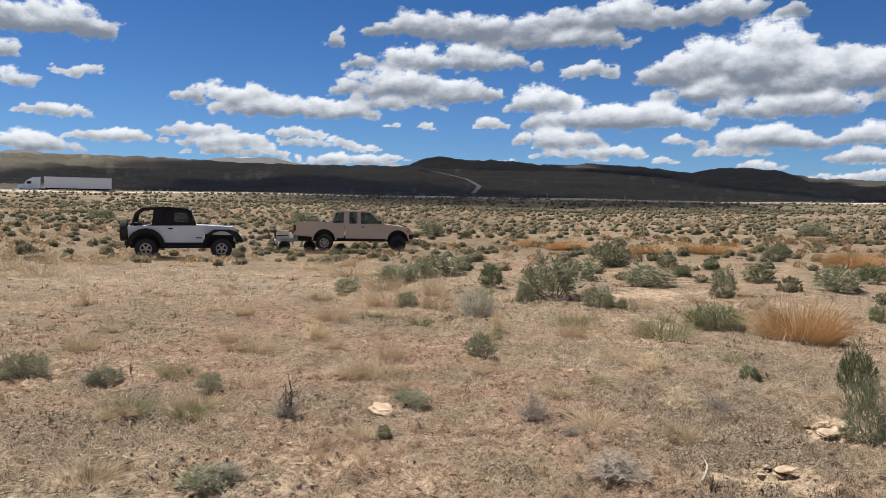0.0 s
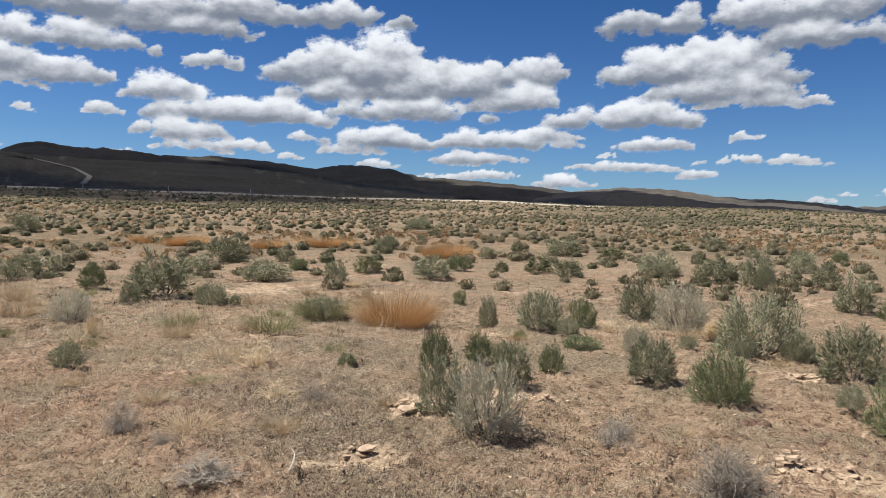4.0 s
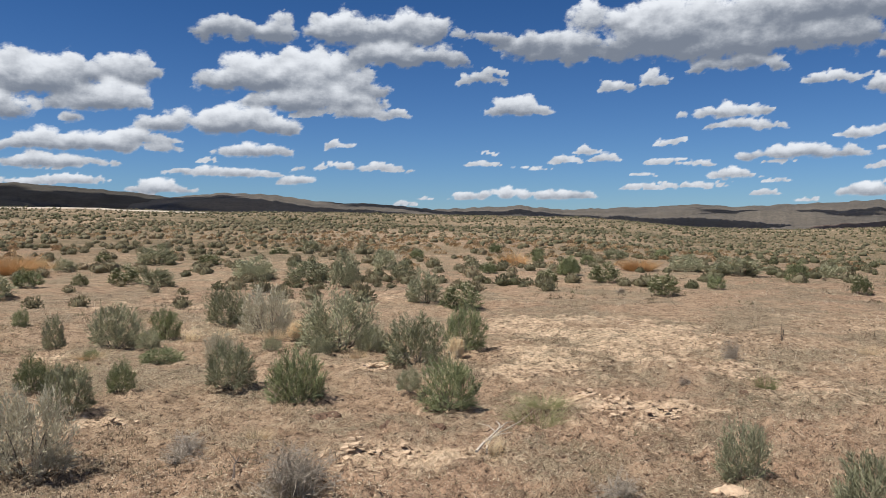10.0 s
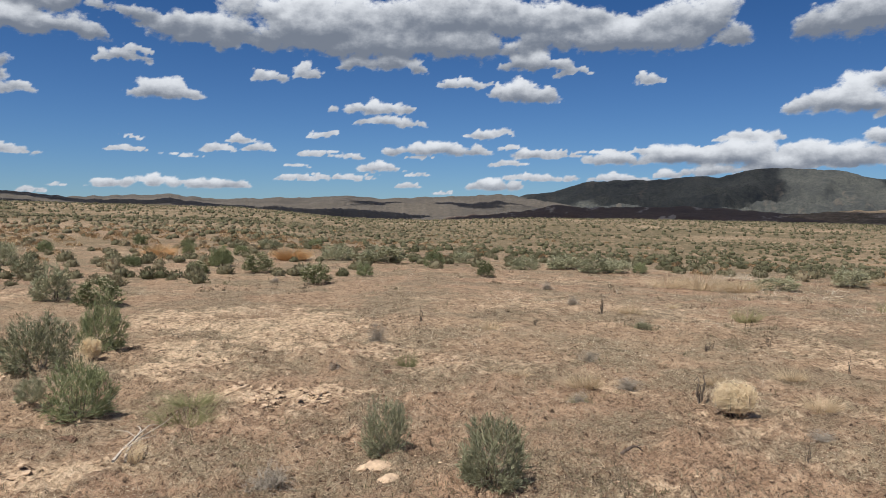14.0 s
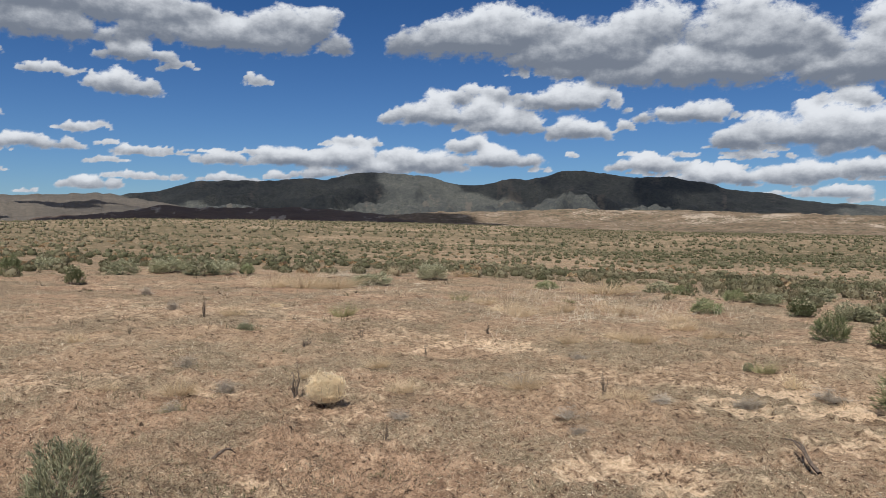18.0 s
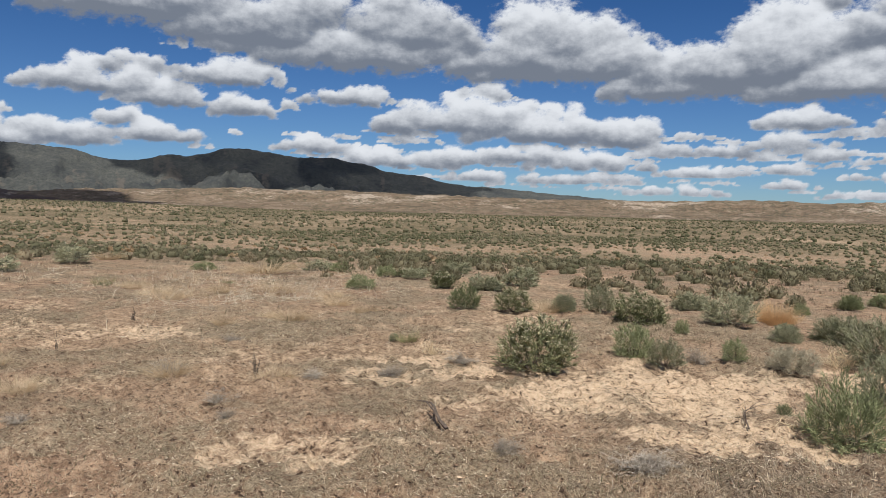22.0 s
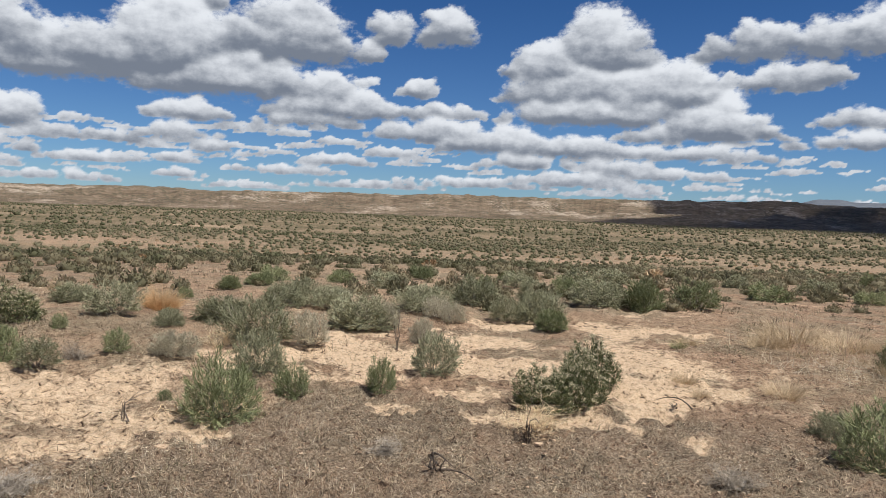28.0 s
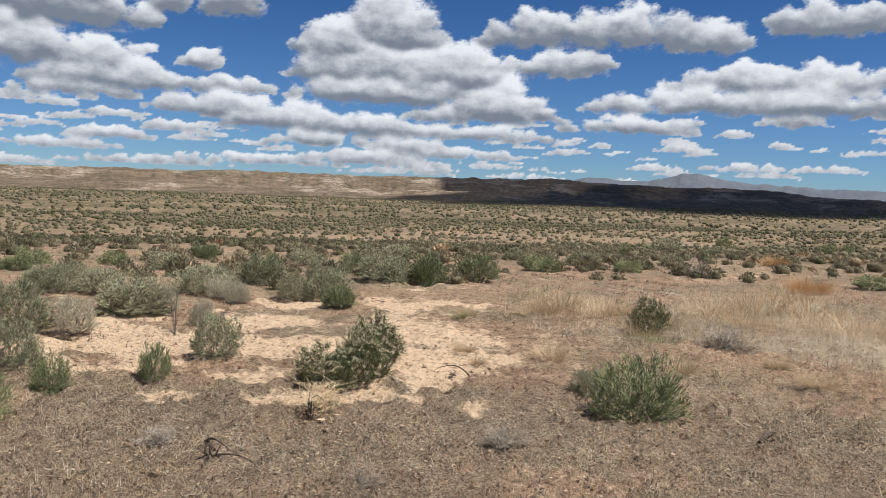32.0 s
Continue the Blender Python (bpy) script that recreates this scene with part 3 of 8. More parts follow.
def ground_cover(x, y):
    """How bare, how rust-red and how overgrown the ground is."""
    r = np.hypot(x - CX, y - CY)
    az = np.degrees(np.arctan2(x - CX, y - CY))
    az = np.where(az < -60, az + 360, az)
    bare = np.clip(fbm(x / 1.7 + 3, y / 1.7, 4, 0.6) * 1.3 - 0.06, 0, 0.45) * smooth(r, 60, 20)
    for px, py, a, b, turn, full in PATCHES:
        dx, dy = x - px, y - py
        u, v = dx * np.cos(turn) + dy * np.sin(turn), dy * np.cos(turn) - dx * np.sin(turn)
        d = np.hypot(u / a, v / b) + fbm(x * 1.3, y * 1.3, 5, 0.6) * 1.3 + fbm(x * 5.1, y * 5.1, 3, 0.6) * 0.5
        bare = np.maximum(bare, full * smooth(d, 1.35, 0.35))
    far_sand = np.clip(fbm(x / 30, y / 30 + 8, 4) * 2.2 - 0.45, 0, 0.5) * smooth(r, 30, 90)
    bare = np.maximum(bare, far_sand)
    worn = np.exp(-((az + 10) / 16) ** 2) * smooth(r, 4.5, 6.5) * smooth(r, 15, 11)
    bare = bare * (1 - 0.6 * worn)
    red = np.clip(0.5 + fbm(x / 6 + 11, y / 6, 3) * 1.6 + 0.9 * worn, 0, 1.3)
    green = np.clip(0.85 + fbm(x / 14, y / 14 + 31, 3), 0, 1) * (0.7 * smooth(r, 14, 34) + 0.3 * smooth(r, 34, 120)) * np.interp(az, [-60, 40, 75, 120, 215, 300], [0.95, 0.95, 0.9, 1.0, 1.0, 0.9])
    bare = np.where(bare > 0.5, bare, bare * (1 - 0.85 * dead_mat(x, y)))
    band = red_band(x, y)
    return bare * (1 - 0.5 * band), np.maximum(red, band), green * (1 - 0.8 * band)

# ---- ground sheet and the hills round the plain ----
def sheet(name, verts, rows, cols, mat, close=False, fields=()):
    """A grid of rows x cols vertices as one smooth mesh."""
    me = bpy.data.meshes.new(name)
    i = np.arange((rows - 1) * (cols if close else cols - 1))
    w = cols if close else cols - 1
    r, c = i // w, i % w
    n = (c + 1) % cols
    faces = np.stack([r * cols + c, r * cols + n, (r + 1) * cols + n, (r + 1) * cols + c], 1)
    me.vertices.add(len(verts)); me.vertices.foreach_set("co", np.asarray(verts, np.float32).ravel())
    me.loops.add(faces.size); me.loops.foreach_set("vertex_index", faces.astype(np.int32).ravel())
    me.polygons.add(len(faces)); me.polygons.foreach_set("loop_start", np.arange(0, faces.size, 4, dtype=np.int32))
    me.update(calc_edges=True)
    me.polygons.foreach_set("use_smooth", np.ones(len(faces), bool))
    me.materials.append(mat)
    for key, values in fields:
        me.attributes.new(key, "FLOAT", "POINT").data.foreach_set("value", np.asarray(values, np.float32).ravel())
    return new(name, me)


azs = np.radians(np.concatenate([np.linspace(-36, 233, 640, endpoint=False), np.linspace(233, 324, 40, endpoint=False)]))
radii = np.concatenate([[0.02], np.geomspace(0.8, 2.0, 16), np.geomspace(2.05, 11, 230), np.geomspace(11.2, 60, 70), np.geomspace(62, 4900, 70)])
A, Rr = np.meshgrid(azs, radii)
GX, GY = CX + np.sin(A) * Rr, CY + np.cos(A) * Rr
GZ = surface_height(GX, GY)
BARE, RED, GREEN = ground_cover(GX, GY)
GZ = GZ - 0.02 * BARE * smooth(Rr, 40, 15)
tagged(sheet("ground", np.stack([GX, GY, GZ], -1).reshape(-1, 3), len(radii), len(azs), SOIL, True, (("bare", BARE), ("red", RED), ("green", GREEN), ("dead", dead_mat(GX, GY)))),
       "reddish-brown desert soil with dry litter and bare sandy patches", "ground", kind="structure")


def ridge(name, label, crest, foot, far, foot_el, power, mat, gully, per_degree=8, rows=46, bench=0.0):
    """A hill seen as a crest line of (bearing, rise) at a distance, falling to its foot towards the plain."""
    lo, hi = crest[0][0] - 1.5, crest[-1][0] + 1.5
    az = np.linspace(lo, hi, int((hi - lo) * per_degree))
    top = np.interp(az, [p[0] for p in crest], [p[1] for p in crest])
    k = max(3, per_degree // 2)
    top = np.convolve(np.pad(top, k, "edge"), np.ones(2 * k + 1) / (2 * k + 1), "same")[k:-k] if bench == 0 else top
    ends = smooth(az, lo, lo + 1.2) * smooth(az, hi, hi - 1.2)
    top = foot_el + (top - foot_el) * ends
    top = top + (fbm(az * 1.7, az * 0 + foot, 4) * 0.10) * ends
    u = np.concatenate([np.linspace(0, 1, rows), [1.06, 1.2, 1.5]])
    U, T = np.meshgrid(u, top, indexing="ij")
    AZ = np.broadcast_to(az, U.shape)
    r = foot + (far - foot) * U
    s = np.clip(U, 0, 1)
    if bench:
        form = 0.5 * smooth(s, 0.0, 0.62) + 0.5 * smooth(s, 0.62 + 0.07 * fbm(AZ * 0.9, AZ * 0, 3), 0.80)
        wx, wy = np.sin(np.radians(AZ)) * r / 60.0, np.cos(np.radians(AZ)) * r / 60.0
        form = form + (0.30 * fbm(wx, wy, 5, 0.55) - 0.10 * np.abs(fbm(wx * 2.2 + 5, wy * 2.2, 3))) * np.sin(np.pi * np.clip(s * 1.1, 0, 1))
    else:
        form = s ** power
        L = 0.30 * (far - foot)
        wx, wy = np.sin(np.radians(AZ)) * r / L + far, np.cos(np.radians(AZ)) * r / L
        spurs = 1 - 2.4 * np.abs(fbm(wx + 0.5 * fbm(wx * 2, wy * 2, 2), wy, 5, 0.55))
        form = form - gully * spurs * np.sin(np.pi * s ** 0.8) * 1.3
    el = foot_el + (T - foot_el) * form
    z = 1.5 + r * np.tan(np.radians(el))
    z = np.where(U > 1, 1.5 + far * np.tan(np.radians(T)) - (U - 1) * far * 0.10 * (0.1 if bench else 1), z)
    z = z + fbm(AZ * 9, U * 14, 3) * 0.0012 * far * np.sin(np.pi * s) * (0.5 if bench else 1)
    x, y = CX + np.sin(np.radians(AZ)) * r, CY + np.cos(np.radians(AZ)) * r
    slope = np.gradient(form, axis=0)
    scar = np.clip(0.28 + fbm(wx * 1.5, wy * 1.5 + s * 3, 4) * 1.3, 0, 1) * smooth(s, 0.15, 0.5) * (0.6 + 8 * np.clip(slope, 0, 0.05)) if bench else np.clip(fbm(AZ * 1.3, s * 4, 4) * 1.4, 0, 1)
    ob = sheet(name, np.stack([x, y, z], -1).reshape(-1, 3), len(u), len(az), mat, False, (("scar", scar),))
    return tagged(ob, label, "hill", kind="structure")


# slope and rock tones hold part of the cloud shade, besides the cast shadows
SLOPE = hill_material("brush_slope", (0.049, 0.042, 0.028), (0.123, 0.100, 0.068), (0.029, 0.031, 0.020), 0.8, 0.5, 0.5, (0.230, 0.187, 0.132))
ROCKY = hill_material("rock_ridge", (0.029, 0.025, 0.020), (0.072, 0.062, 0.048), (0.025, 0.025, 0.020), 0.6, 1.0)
# pale, grey, low-contrast tones: the haze of distance put into the colour
HAZY_HILL = hill_material("hazy_hill", (0.102, 0.098, 0.093), (0.162, 0.153, 0.140), (0.085, 0.085, 0.081), 0.4, 2.0)
TANHILL = hill_material("tan_hill", (0.060, 0.053, 0.046), (0.140, 0.120, 0.097), (0.048, 0.047, 0.040), 0.6, 1.2)
BROWN = hill_material("brown_ridge", (0.064, 0.044, 0.034), (0.123, 0.085, 0.064), (0.051, 0.043, 0.034), 0.5, 0.6, 0.8, (0.357, 0.315, 0.264))
# the mountain's dark tones are tinted blue in place of distance haze
HAZY_MOUNTAIN = hill_material("mountain", (0.025, 0.030, 0.035), (0.094, 0.096, 0.083), (0.024, 0.029, 0.031), 0.75, 1.4, 0.5, (0.118, 0.101, 0.083))
MESA = mesa_material()
# aerial haze is put into the farthest peak's blue, pale tones
HAZY_PEAK = hill_material("hazy_peak", (0.085, 0.10, 0.125), (0.13, 0.145, 0.165), (0.08, 0.09, 0.105), 0.4, 2.5)
ridge("dark_slope", "brush-covered hillside under a cloud shadow, its colour darkened too",
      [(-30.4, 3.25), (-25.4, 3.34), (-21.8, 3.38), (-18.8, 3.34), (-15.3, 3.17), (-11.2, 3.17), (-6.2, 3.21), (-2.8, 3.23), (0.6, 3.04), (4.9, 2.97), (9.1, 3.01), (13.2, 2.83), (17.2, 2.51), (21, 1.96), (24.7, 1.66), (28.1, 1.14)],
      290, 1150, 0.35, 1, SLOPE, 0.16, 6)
ridge("rocky_ridge", "rocky ridge with rounded tops behind the hillside, cloud shade in its dark colour",
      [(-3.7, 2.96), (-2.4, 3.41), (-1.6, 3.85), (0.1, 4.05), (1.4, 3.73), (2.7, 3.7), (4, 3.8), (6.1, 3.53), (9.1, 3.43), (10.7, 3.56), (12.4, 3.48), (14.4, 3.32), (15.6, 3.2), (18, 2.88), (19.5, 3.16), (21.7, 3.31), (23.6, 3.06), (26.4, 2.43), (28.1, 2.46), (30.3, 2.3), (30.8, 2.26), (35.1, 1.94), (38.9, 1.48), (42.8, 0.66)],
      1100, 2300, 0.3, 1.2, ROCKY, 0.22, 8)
ridge("distant_hills", "distant hills showing over the ridge, haze put into their pale colour",
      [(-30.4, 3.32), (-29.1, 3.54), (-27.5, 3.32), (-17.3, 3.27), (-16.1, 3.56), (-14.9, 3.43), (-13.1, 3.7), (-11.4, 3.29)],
      2500, 3300, 2.6, 1, HAZY_HILL, 0.1, 8)
ridge("tan_hill", "tan grassy hill with gentle slopes",
      [(35.1, 1.22), (36.8, 1.54), (39.3, 1.87), (41.9, 2.02), (45.1, 1.88), (47.4, 1.47), (52, 1.29), (54.4, 1.1), (57.9, 0.72)],
      600, 2000, 0.2, 1.1, TANHILL, 0.2, 8)
ridge("low_hills", "range of low tan hills far across the plain",
      [(51.1, 0.71), (53.6, 1.07), (57.1, 0.91), (60.5, 1.09), (63, 1.22), (66.4, 0.89), (70.5, 1.05), (73, 1.13), (75.9, 1.33), (78, 1.08), (82, 1.25), (85.4, 1.42), (87.6, 1.54), (90, 1.15), (93, 0.65), (96, 0.15)],
      700, 2900, -0.6, 0.9, TANHILL, 0.28, 8)
ridge("brown_ridge", "low brown eroded ridge with pale scars",
      [(79.4, -0.73), (82, -0.53), (84.5, -0.11), (88.7, 0.23), (91.7, 0.79), (92.9, 0.61), (94.8, 0.61), (98.4, 0.63), (101, 0.75), (104.2, 0.51), (107.4, 0.3), (110.7, 0), (112.8, -0.32)],
      430, 800, -0.9, 1, BROWN, 0.2, 8)
ridge("mountain", "broad dark mountain with two summits and ravines, haze in its bluish tones",
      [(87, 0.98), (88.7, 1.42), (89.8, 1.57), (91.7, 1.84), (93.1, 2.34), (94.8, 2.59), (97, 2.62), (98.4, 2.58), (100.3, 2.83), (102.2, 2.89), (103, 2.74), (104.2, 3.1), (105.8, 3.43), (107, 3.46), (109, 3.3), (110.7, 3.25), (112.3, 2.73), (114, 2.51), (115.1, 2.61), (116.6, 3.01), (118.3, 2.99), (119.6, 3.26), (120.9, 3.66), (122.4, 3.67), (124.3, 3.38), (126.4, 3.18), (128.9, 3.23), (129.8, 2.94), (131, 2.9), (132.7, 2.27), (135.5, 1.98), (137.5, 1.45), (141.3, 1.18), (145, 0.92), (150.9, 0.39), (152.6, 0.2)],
      2950, 4400, -0.4, 1.5, HAZY_MOUNTAIN, 0.34, 14)
ridge("plateau", "tan mesa with pale eroded badland slopes",
      [(107.4, 0.13), (110.7, 0.47), (120.9, 0.75), (129.4, 0.78), (136, 0.6), (143, 0.45), (151.4, 0.49), (156.2, 0.54), (160.9, 0.66), (163.9, 0.51), (166.5, 0.64), (175, 0.75), (186.9, 0.88), (193, 0.9), (198.1, 0.97), (200.2, 0.89), (203.6, 0.63)],
      310, 900, -1.15, 0.8, MESA, 0.1, 10, bench=1.0)
ridge("dark_mesa", "end of the mesa dark under a cloud shadow",
      [(196.4, 0.61), (198.5, 1.03), (201.5, 1.06), (205.7, 1.13), (208.2, 0.97), (210.7, 0.89), (213.8, 0.88), (217.7, 0.97), (221.3, 0.79), (223.4, 0.48), (227, 0.44)],
      330, 1000, -1.3, 0.8, MESA, 0.12, 8, bench=1.0)
ridge("hazed_peak", "distant peak on the horizon, haze put into its blue-grey colour",
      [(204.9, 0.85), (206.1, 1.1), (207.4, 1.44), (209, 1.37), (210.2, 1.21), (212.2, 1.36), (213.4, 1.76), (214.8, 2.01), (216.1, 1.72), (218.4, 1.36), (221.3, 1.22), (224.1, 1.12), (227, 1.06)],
      3300, 4500, 0.2, 1.2, HAZY_PEAK, 0.2, 8)
ridge("closing_hills", "low brush-covered hills on the other side of the plain",
      [(234, 0.8), (242, 1.4), (255, 1.9), (270, 1.6), (285, 2.2), (300, 2.6), (315, 3.0), (328, 3.2)], 300, 1300, 0.2, 1.0, SLOPE, 0.15, 4)

# the clouds over the horizon stand on a far ring, thin at their edges so that the sky shows through
def cloud_material():
    m = bpy.data.materials.new("cumulus")
    m.use_nodes = True
    t = m.node_tree
    t.nodes.remove(t.nodes["Principled BSDF"])
    m.cycles.emission_sampling = "NONE"
    chart = t.nodes.new("ShaderNodeAttribute"); chart.attribute_name = "chart"
    dens = t.nodes.new("ShaderNodeAttribute"); dens.attribute_name = "thickness"
    up = t.nodes.new("ShaderNodeAttribute"); up.attribute_name = "upness"
    calm = t.nodes.new("ShaderNodeAttribute"); calm.attribute_name = "calm"
    fluff = billow(t, chart.outputs["Vector"], 1.5, 6.0, 0.58)
    wisp = billow(t, chart.outputs["Vector"], 5.0, 5.0, 0.6)
    curl = billow(t, chart.outputs["Vector"], 15.0, 4.0, 0.6)
    edge = num(t, "ADD", num(t, "MULTIPLY", num(t, "SUBTRACT", fluff, 0.5), 2.0), num(t, "ADD", num(t, "MULTIPLY", num(t, "SUBTRACT", wisp, 0.5), 0.75), num(t, "MULTIPLY", num(t, "SUBTRACT", curl, 0.5), 0.1)))
    edge = num(t, "MULTIPLY", edge, num(t, "ADD", num(t, "MULTIPLY", calm.outputs["Fac"], 0.5), 0.45))
    soft = num(t, "ADD", num(t, "MULTIPLY", dens.outputs["Fac"], 1.3), edge)
    mask = num(t, "MULTIPLY", span(t, soft, 0.14, 1.10), span(t, dens.outputs["Fac"], 0.0, 0.22))
    light = num(t, "ADD", up.outputs["Fac"], num(t, "ADD", num(t, "MULTIPLY", num(t, "SUBTRACT", fluff, 0.5), 0.62), num(t, "MULTIPLY", num(t, "SUBTRACT", wisp, 0.5), 0.12)))
    light = num(t, "ADD", light, num(t, "MULTIPLY", num(t, "SUBTRACT", 1.0, mask), 0.08))
    glow = t.nodes.new("ShaderNodeEmission")
    t.links.new(blend(t, span(t, light, 0.0, 1.0), CLOUD_GREY, CLOUD_WHITE), glow.inputs["Color"])
    clear = t.nodes.new("ShaderNodeBsdfTransparent")
    join = t.nodes.new("ShaderNodeMixShader")
    t.links.new(mask, join.inputs[0]); t.links.new(clear.outputs[0], join.inputs[1]); t.links.new(glow.outputs[0], join.inputs[2])
    t.links.new(join.outputs[0], t.nodes["Material Output"].inputs["Surface"])
    return m


def cloud_ring():
    """Every cloud is a heap of round puffs on a level base, lit from above."""
    rng = np.random.default_rng(12)
    da, de = 0.20, 0.15
    azs, els = np.arange(-36, 232.51, da), np.arange(-0.4, 17.01, de)
    az, el = np.meshgrid(azs, els)
    calm = np.clip(0.12 + el / 11.0, 0.12, 1.0)
    wx = az + calm * 0.9 * fbm(az * 0.9, el * 1.2, 4, 0.6)
    wy = el + calm * 0.5 * fbm(az * 0.9 + 31, el * 1.2 + 7, 4, 0.6)
    swell, thick, rise = np.zeros(az.shape), np.zeros(az.shape), np.full(az.shape, 0.5)
    for a, e, w, h in CLOUDS:
        base = e - 0.42 * h
        for k in range(min(48, 8 + int(8 * w / h))):
            u = rng.uniform(-1, 1)
            rad = h * rng.uniform(0.28, 0.64) * (1 - 0.5 * abs(u))
            head = max(0.0, 1.35 * h * math.sqrt(1 - u * u) * rng.uniform(0.45, 1.0) - rad)
            px, py = a + u * max(1.12 * w - rad, 0.1 * w), base + 0.35 * rad + head * rng.uniform(0, 1) ** 0.8
            i0, i1 = np.searchsorted(azs, (px - 2.6 * rad - 0.8, px + 2.6 * rad + 0.8))
            j0, j1 = np.searchsorted(els, (py - 1.6 * rad - 0.5, py + 1.6 * rad + 0.5))
            if i0 >= i1 or j0 >= j1:
                continue
            here = (slice(j0, j1), slice(i0, i1))
            d2 = ((wx[here] - px) / (1.45 * rad)) ** 2 + ((wy[here] - py) / rad) ** 2
            top = np.clip(1 - d2, 0, None) ** 0.75 * smooth(wy[here], base - 0.20 * h, base + 0.16 * h)
            lump = top * rad
            top = np.clip(1 - d2 / 1.55, 0, None) ** 0.9 * smooth(wy[here], base - 0.30 * h, base + 0.20 * h)
            better = lump > swell[here]
            swell[here] = np.where(better, lump, swell[here])
            thick[here] = np.maximum(thick[here], top) + 0.12 * np.minimum(thick[here], top)
            rise[here] = np.where(better, np.clip((wy[here] - base) / (1.4 * h), 0, 1), rise[here])
    for k in range(5):
        for q in (swell, rise):
            q[1:-1, 1:-1] = (q[1:-1, 1:-1] * 2 + q[:-2, 1:-1] + q[2:, 1:-1] + q[1:-1, :-2] + q[1:-1, 2:]) / 6
    upward, sideways = np.gradient(swell, de, da)
    toward = np.sin(np.radians(SUN_AZ - az))
    lit = 0.52 - 0.24 * np.clip(upward, -1.3, 1.3) - 0.08 * toward * np.clip(sideways, -1.3, 1.3) + 0.85 * (rise - 0.33) - 0.18 * smooth(el, 7, 14)
    ring = 4600.0
    x, y = CX + ring * np.sin(np.radians(az)), CY + ring * np.cos(np.radians(az))
    z = 1.5 + ring * np.tan(np.radians(el))
    ob = sheet("sky_backdrop", np.stack([x, y, z], -1).reshape(-1, 3), az.shape[0], az.shape[1], cloud_material(), False,
               (("thickness", np.clip(thick, 0, 1.3)), ("upness", lit), ("calm", calm)))
    chart = np.stack([az * 0.75, el * 1.1, az * 0], -1).reshape(-1, 3).astype(np.float32)
    ob.data.attributes.new("chart", "FLOAT_VECTOR", "POINT").data.foreach_set("vector", chart.ravel())
    tagged(ob, "band of white and grey cumulus clouds over the horizon", "sky", kind="structure")
    ob.visible_shadow = False


def overhead_cloud(x, y, z, wide, deep, turn, seed, mat):
    """A flat-bottomed cumulus high over the plain, thin at its ragged rim, whose shadow lies on the hills."""
    n = 48
    u, v = np.meshgrid(np.linspace(-1.25, 1.25, n), np.linspace(-1.25, 1.25, n))
    ragged = fbm(u * 1.6 + seed * 3.7, v * 1.6 + seed, 5, 0.6) * 0.6
    dens = np.clip(1.12 - np.hypot(u, v) + ragged, 0, 1) * smooth(np.hypot(u, v), 1.24, 0.9)
    top = 0.45 * min(wide, deep) * dens * (1 + 0.6 * fbm(u * 5, v * 5 + seed, 3))
    verts = np.stack([u * wide, v * deep, top], -1).reshape(-1, 3)
    ob = sheet("cloud", verts, n, n, mat, False, (("thickness", dens),))
    ob.matrix_basis = pose(x, y, z, 0, 0, turn)
    tagged(ob, "white cumulus cloud high over the plain", "cloud", kind="structure")


def vapour(name, cover):
    m, t, b = material(name, 1.0)
    b.inputs["Base Color"].default_value = (0.86, 0.86, 0.87, 1.0)
    thick = t.nodes.new("ShaderNodeAttribute"); thick.attribute_name = "thickness"
    clear = t.nodes.new("ShaderNodeBsdfTransparent")
    join = t.nodes.new("ShaderNodeMixShader")
    t.links.new(num(t, "MULTIPLY", span(t, thick.outputs["Fac"], 0.02, 0.16), cover), join.inputs[0])
    t.links.new(clear.outputs[0], join.inputs[1]); t.links.new(b.outputs[0], join.inputs[2])
    t.links.new(join.outputs[0], t.nodes["Material Output"].inputs["Surface"])
    return m


VAPOUR, THIN = vapour("vapour", 0.87), vapour("thin_vapour", 0.72)


def shade_from(az, r, height, wide, deep, turn, seed, thin=False):
    """A cloud at a height, standing towards the sun from the ground that it shades."""
    back = heading(SUN_AZ) * (height / math.tan(radians(SUN_EL)))
    overhead_cloud(math.sin(radians(az)) * r + back.x, math.cos(radians(az)) * r + back.y, height, wide, deep, turn, seed, THIN if thin else VAPOUR)


shade_from(9, 760, 1000, 520, 620, 0, 1)
shade_from(-6, 620, 900, 170, 330, 10, 9)
shade_from(4, 1800, 1100, 650, 560, 0, 6)
shade_from(24, 1750, 1150, 560, 640, 0, 10)
shade_from(36, 1300, 1100, 460, 560, 20, 11)
shade_from(98, 4700, 1750, 1000, 800, -8, 2, True)
shade_from(123, 4700, 1750, 1000, 800, -33, 3, True)
shade_from(134, 4600, 1750, 860, 620, -44, 14, True)
shade_from(214, 560, 700, 350, 185, 56, 4)
shade_from(227, 600, 700, 350, 240, 43, 12)
shade_from(204, 900, 800, 280, 120, 66, 15)
shade_from(221, 880, 800, 300, 190, 49, 16)
shade_from(97, 640, 520, 200, 210, -7, 5)
shade_from(72, 1500, 700, 150, 420, 18, 8)
shade_from(60, 2100, 900, 420, 380, 30, 17)
shade_from(82, 2300, 900, 300, 300, 8, 18)
cloud_ring()

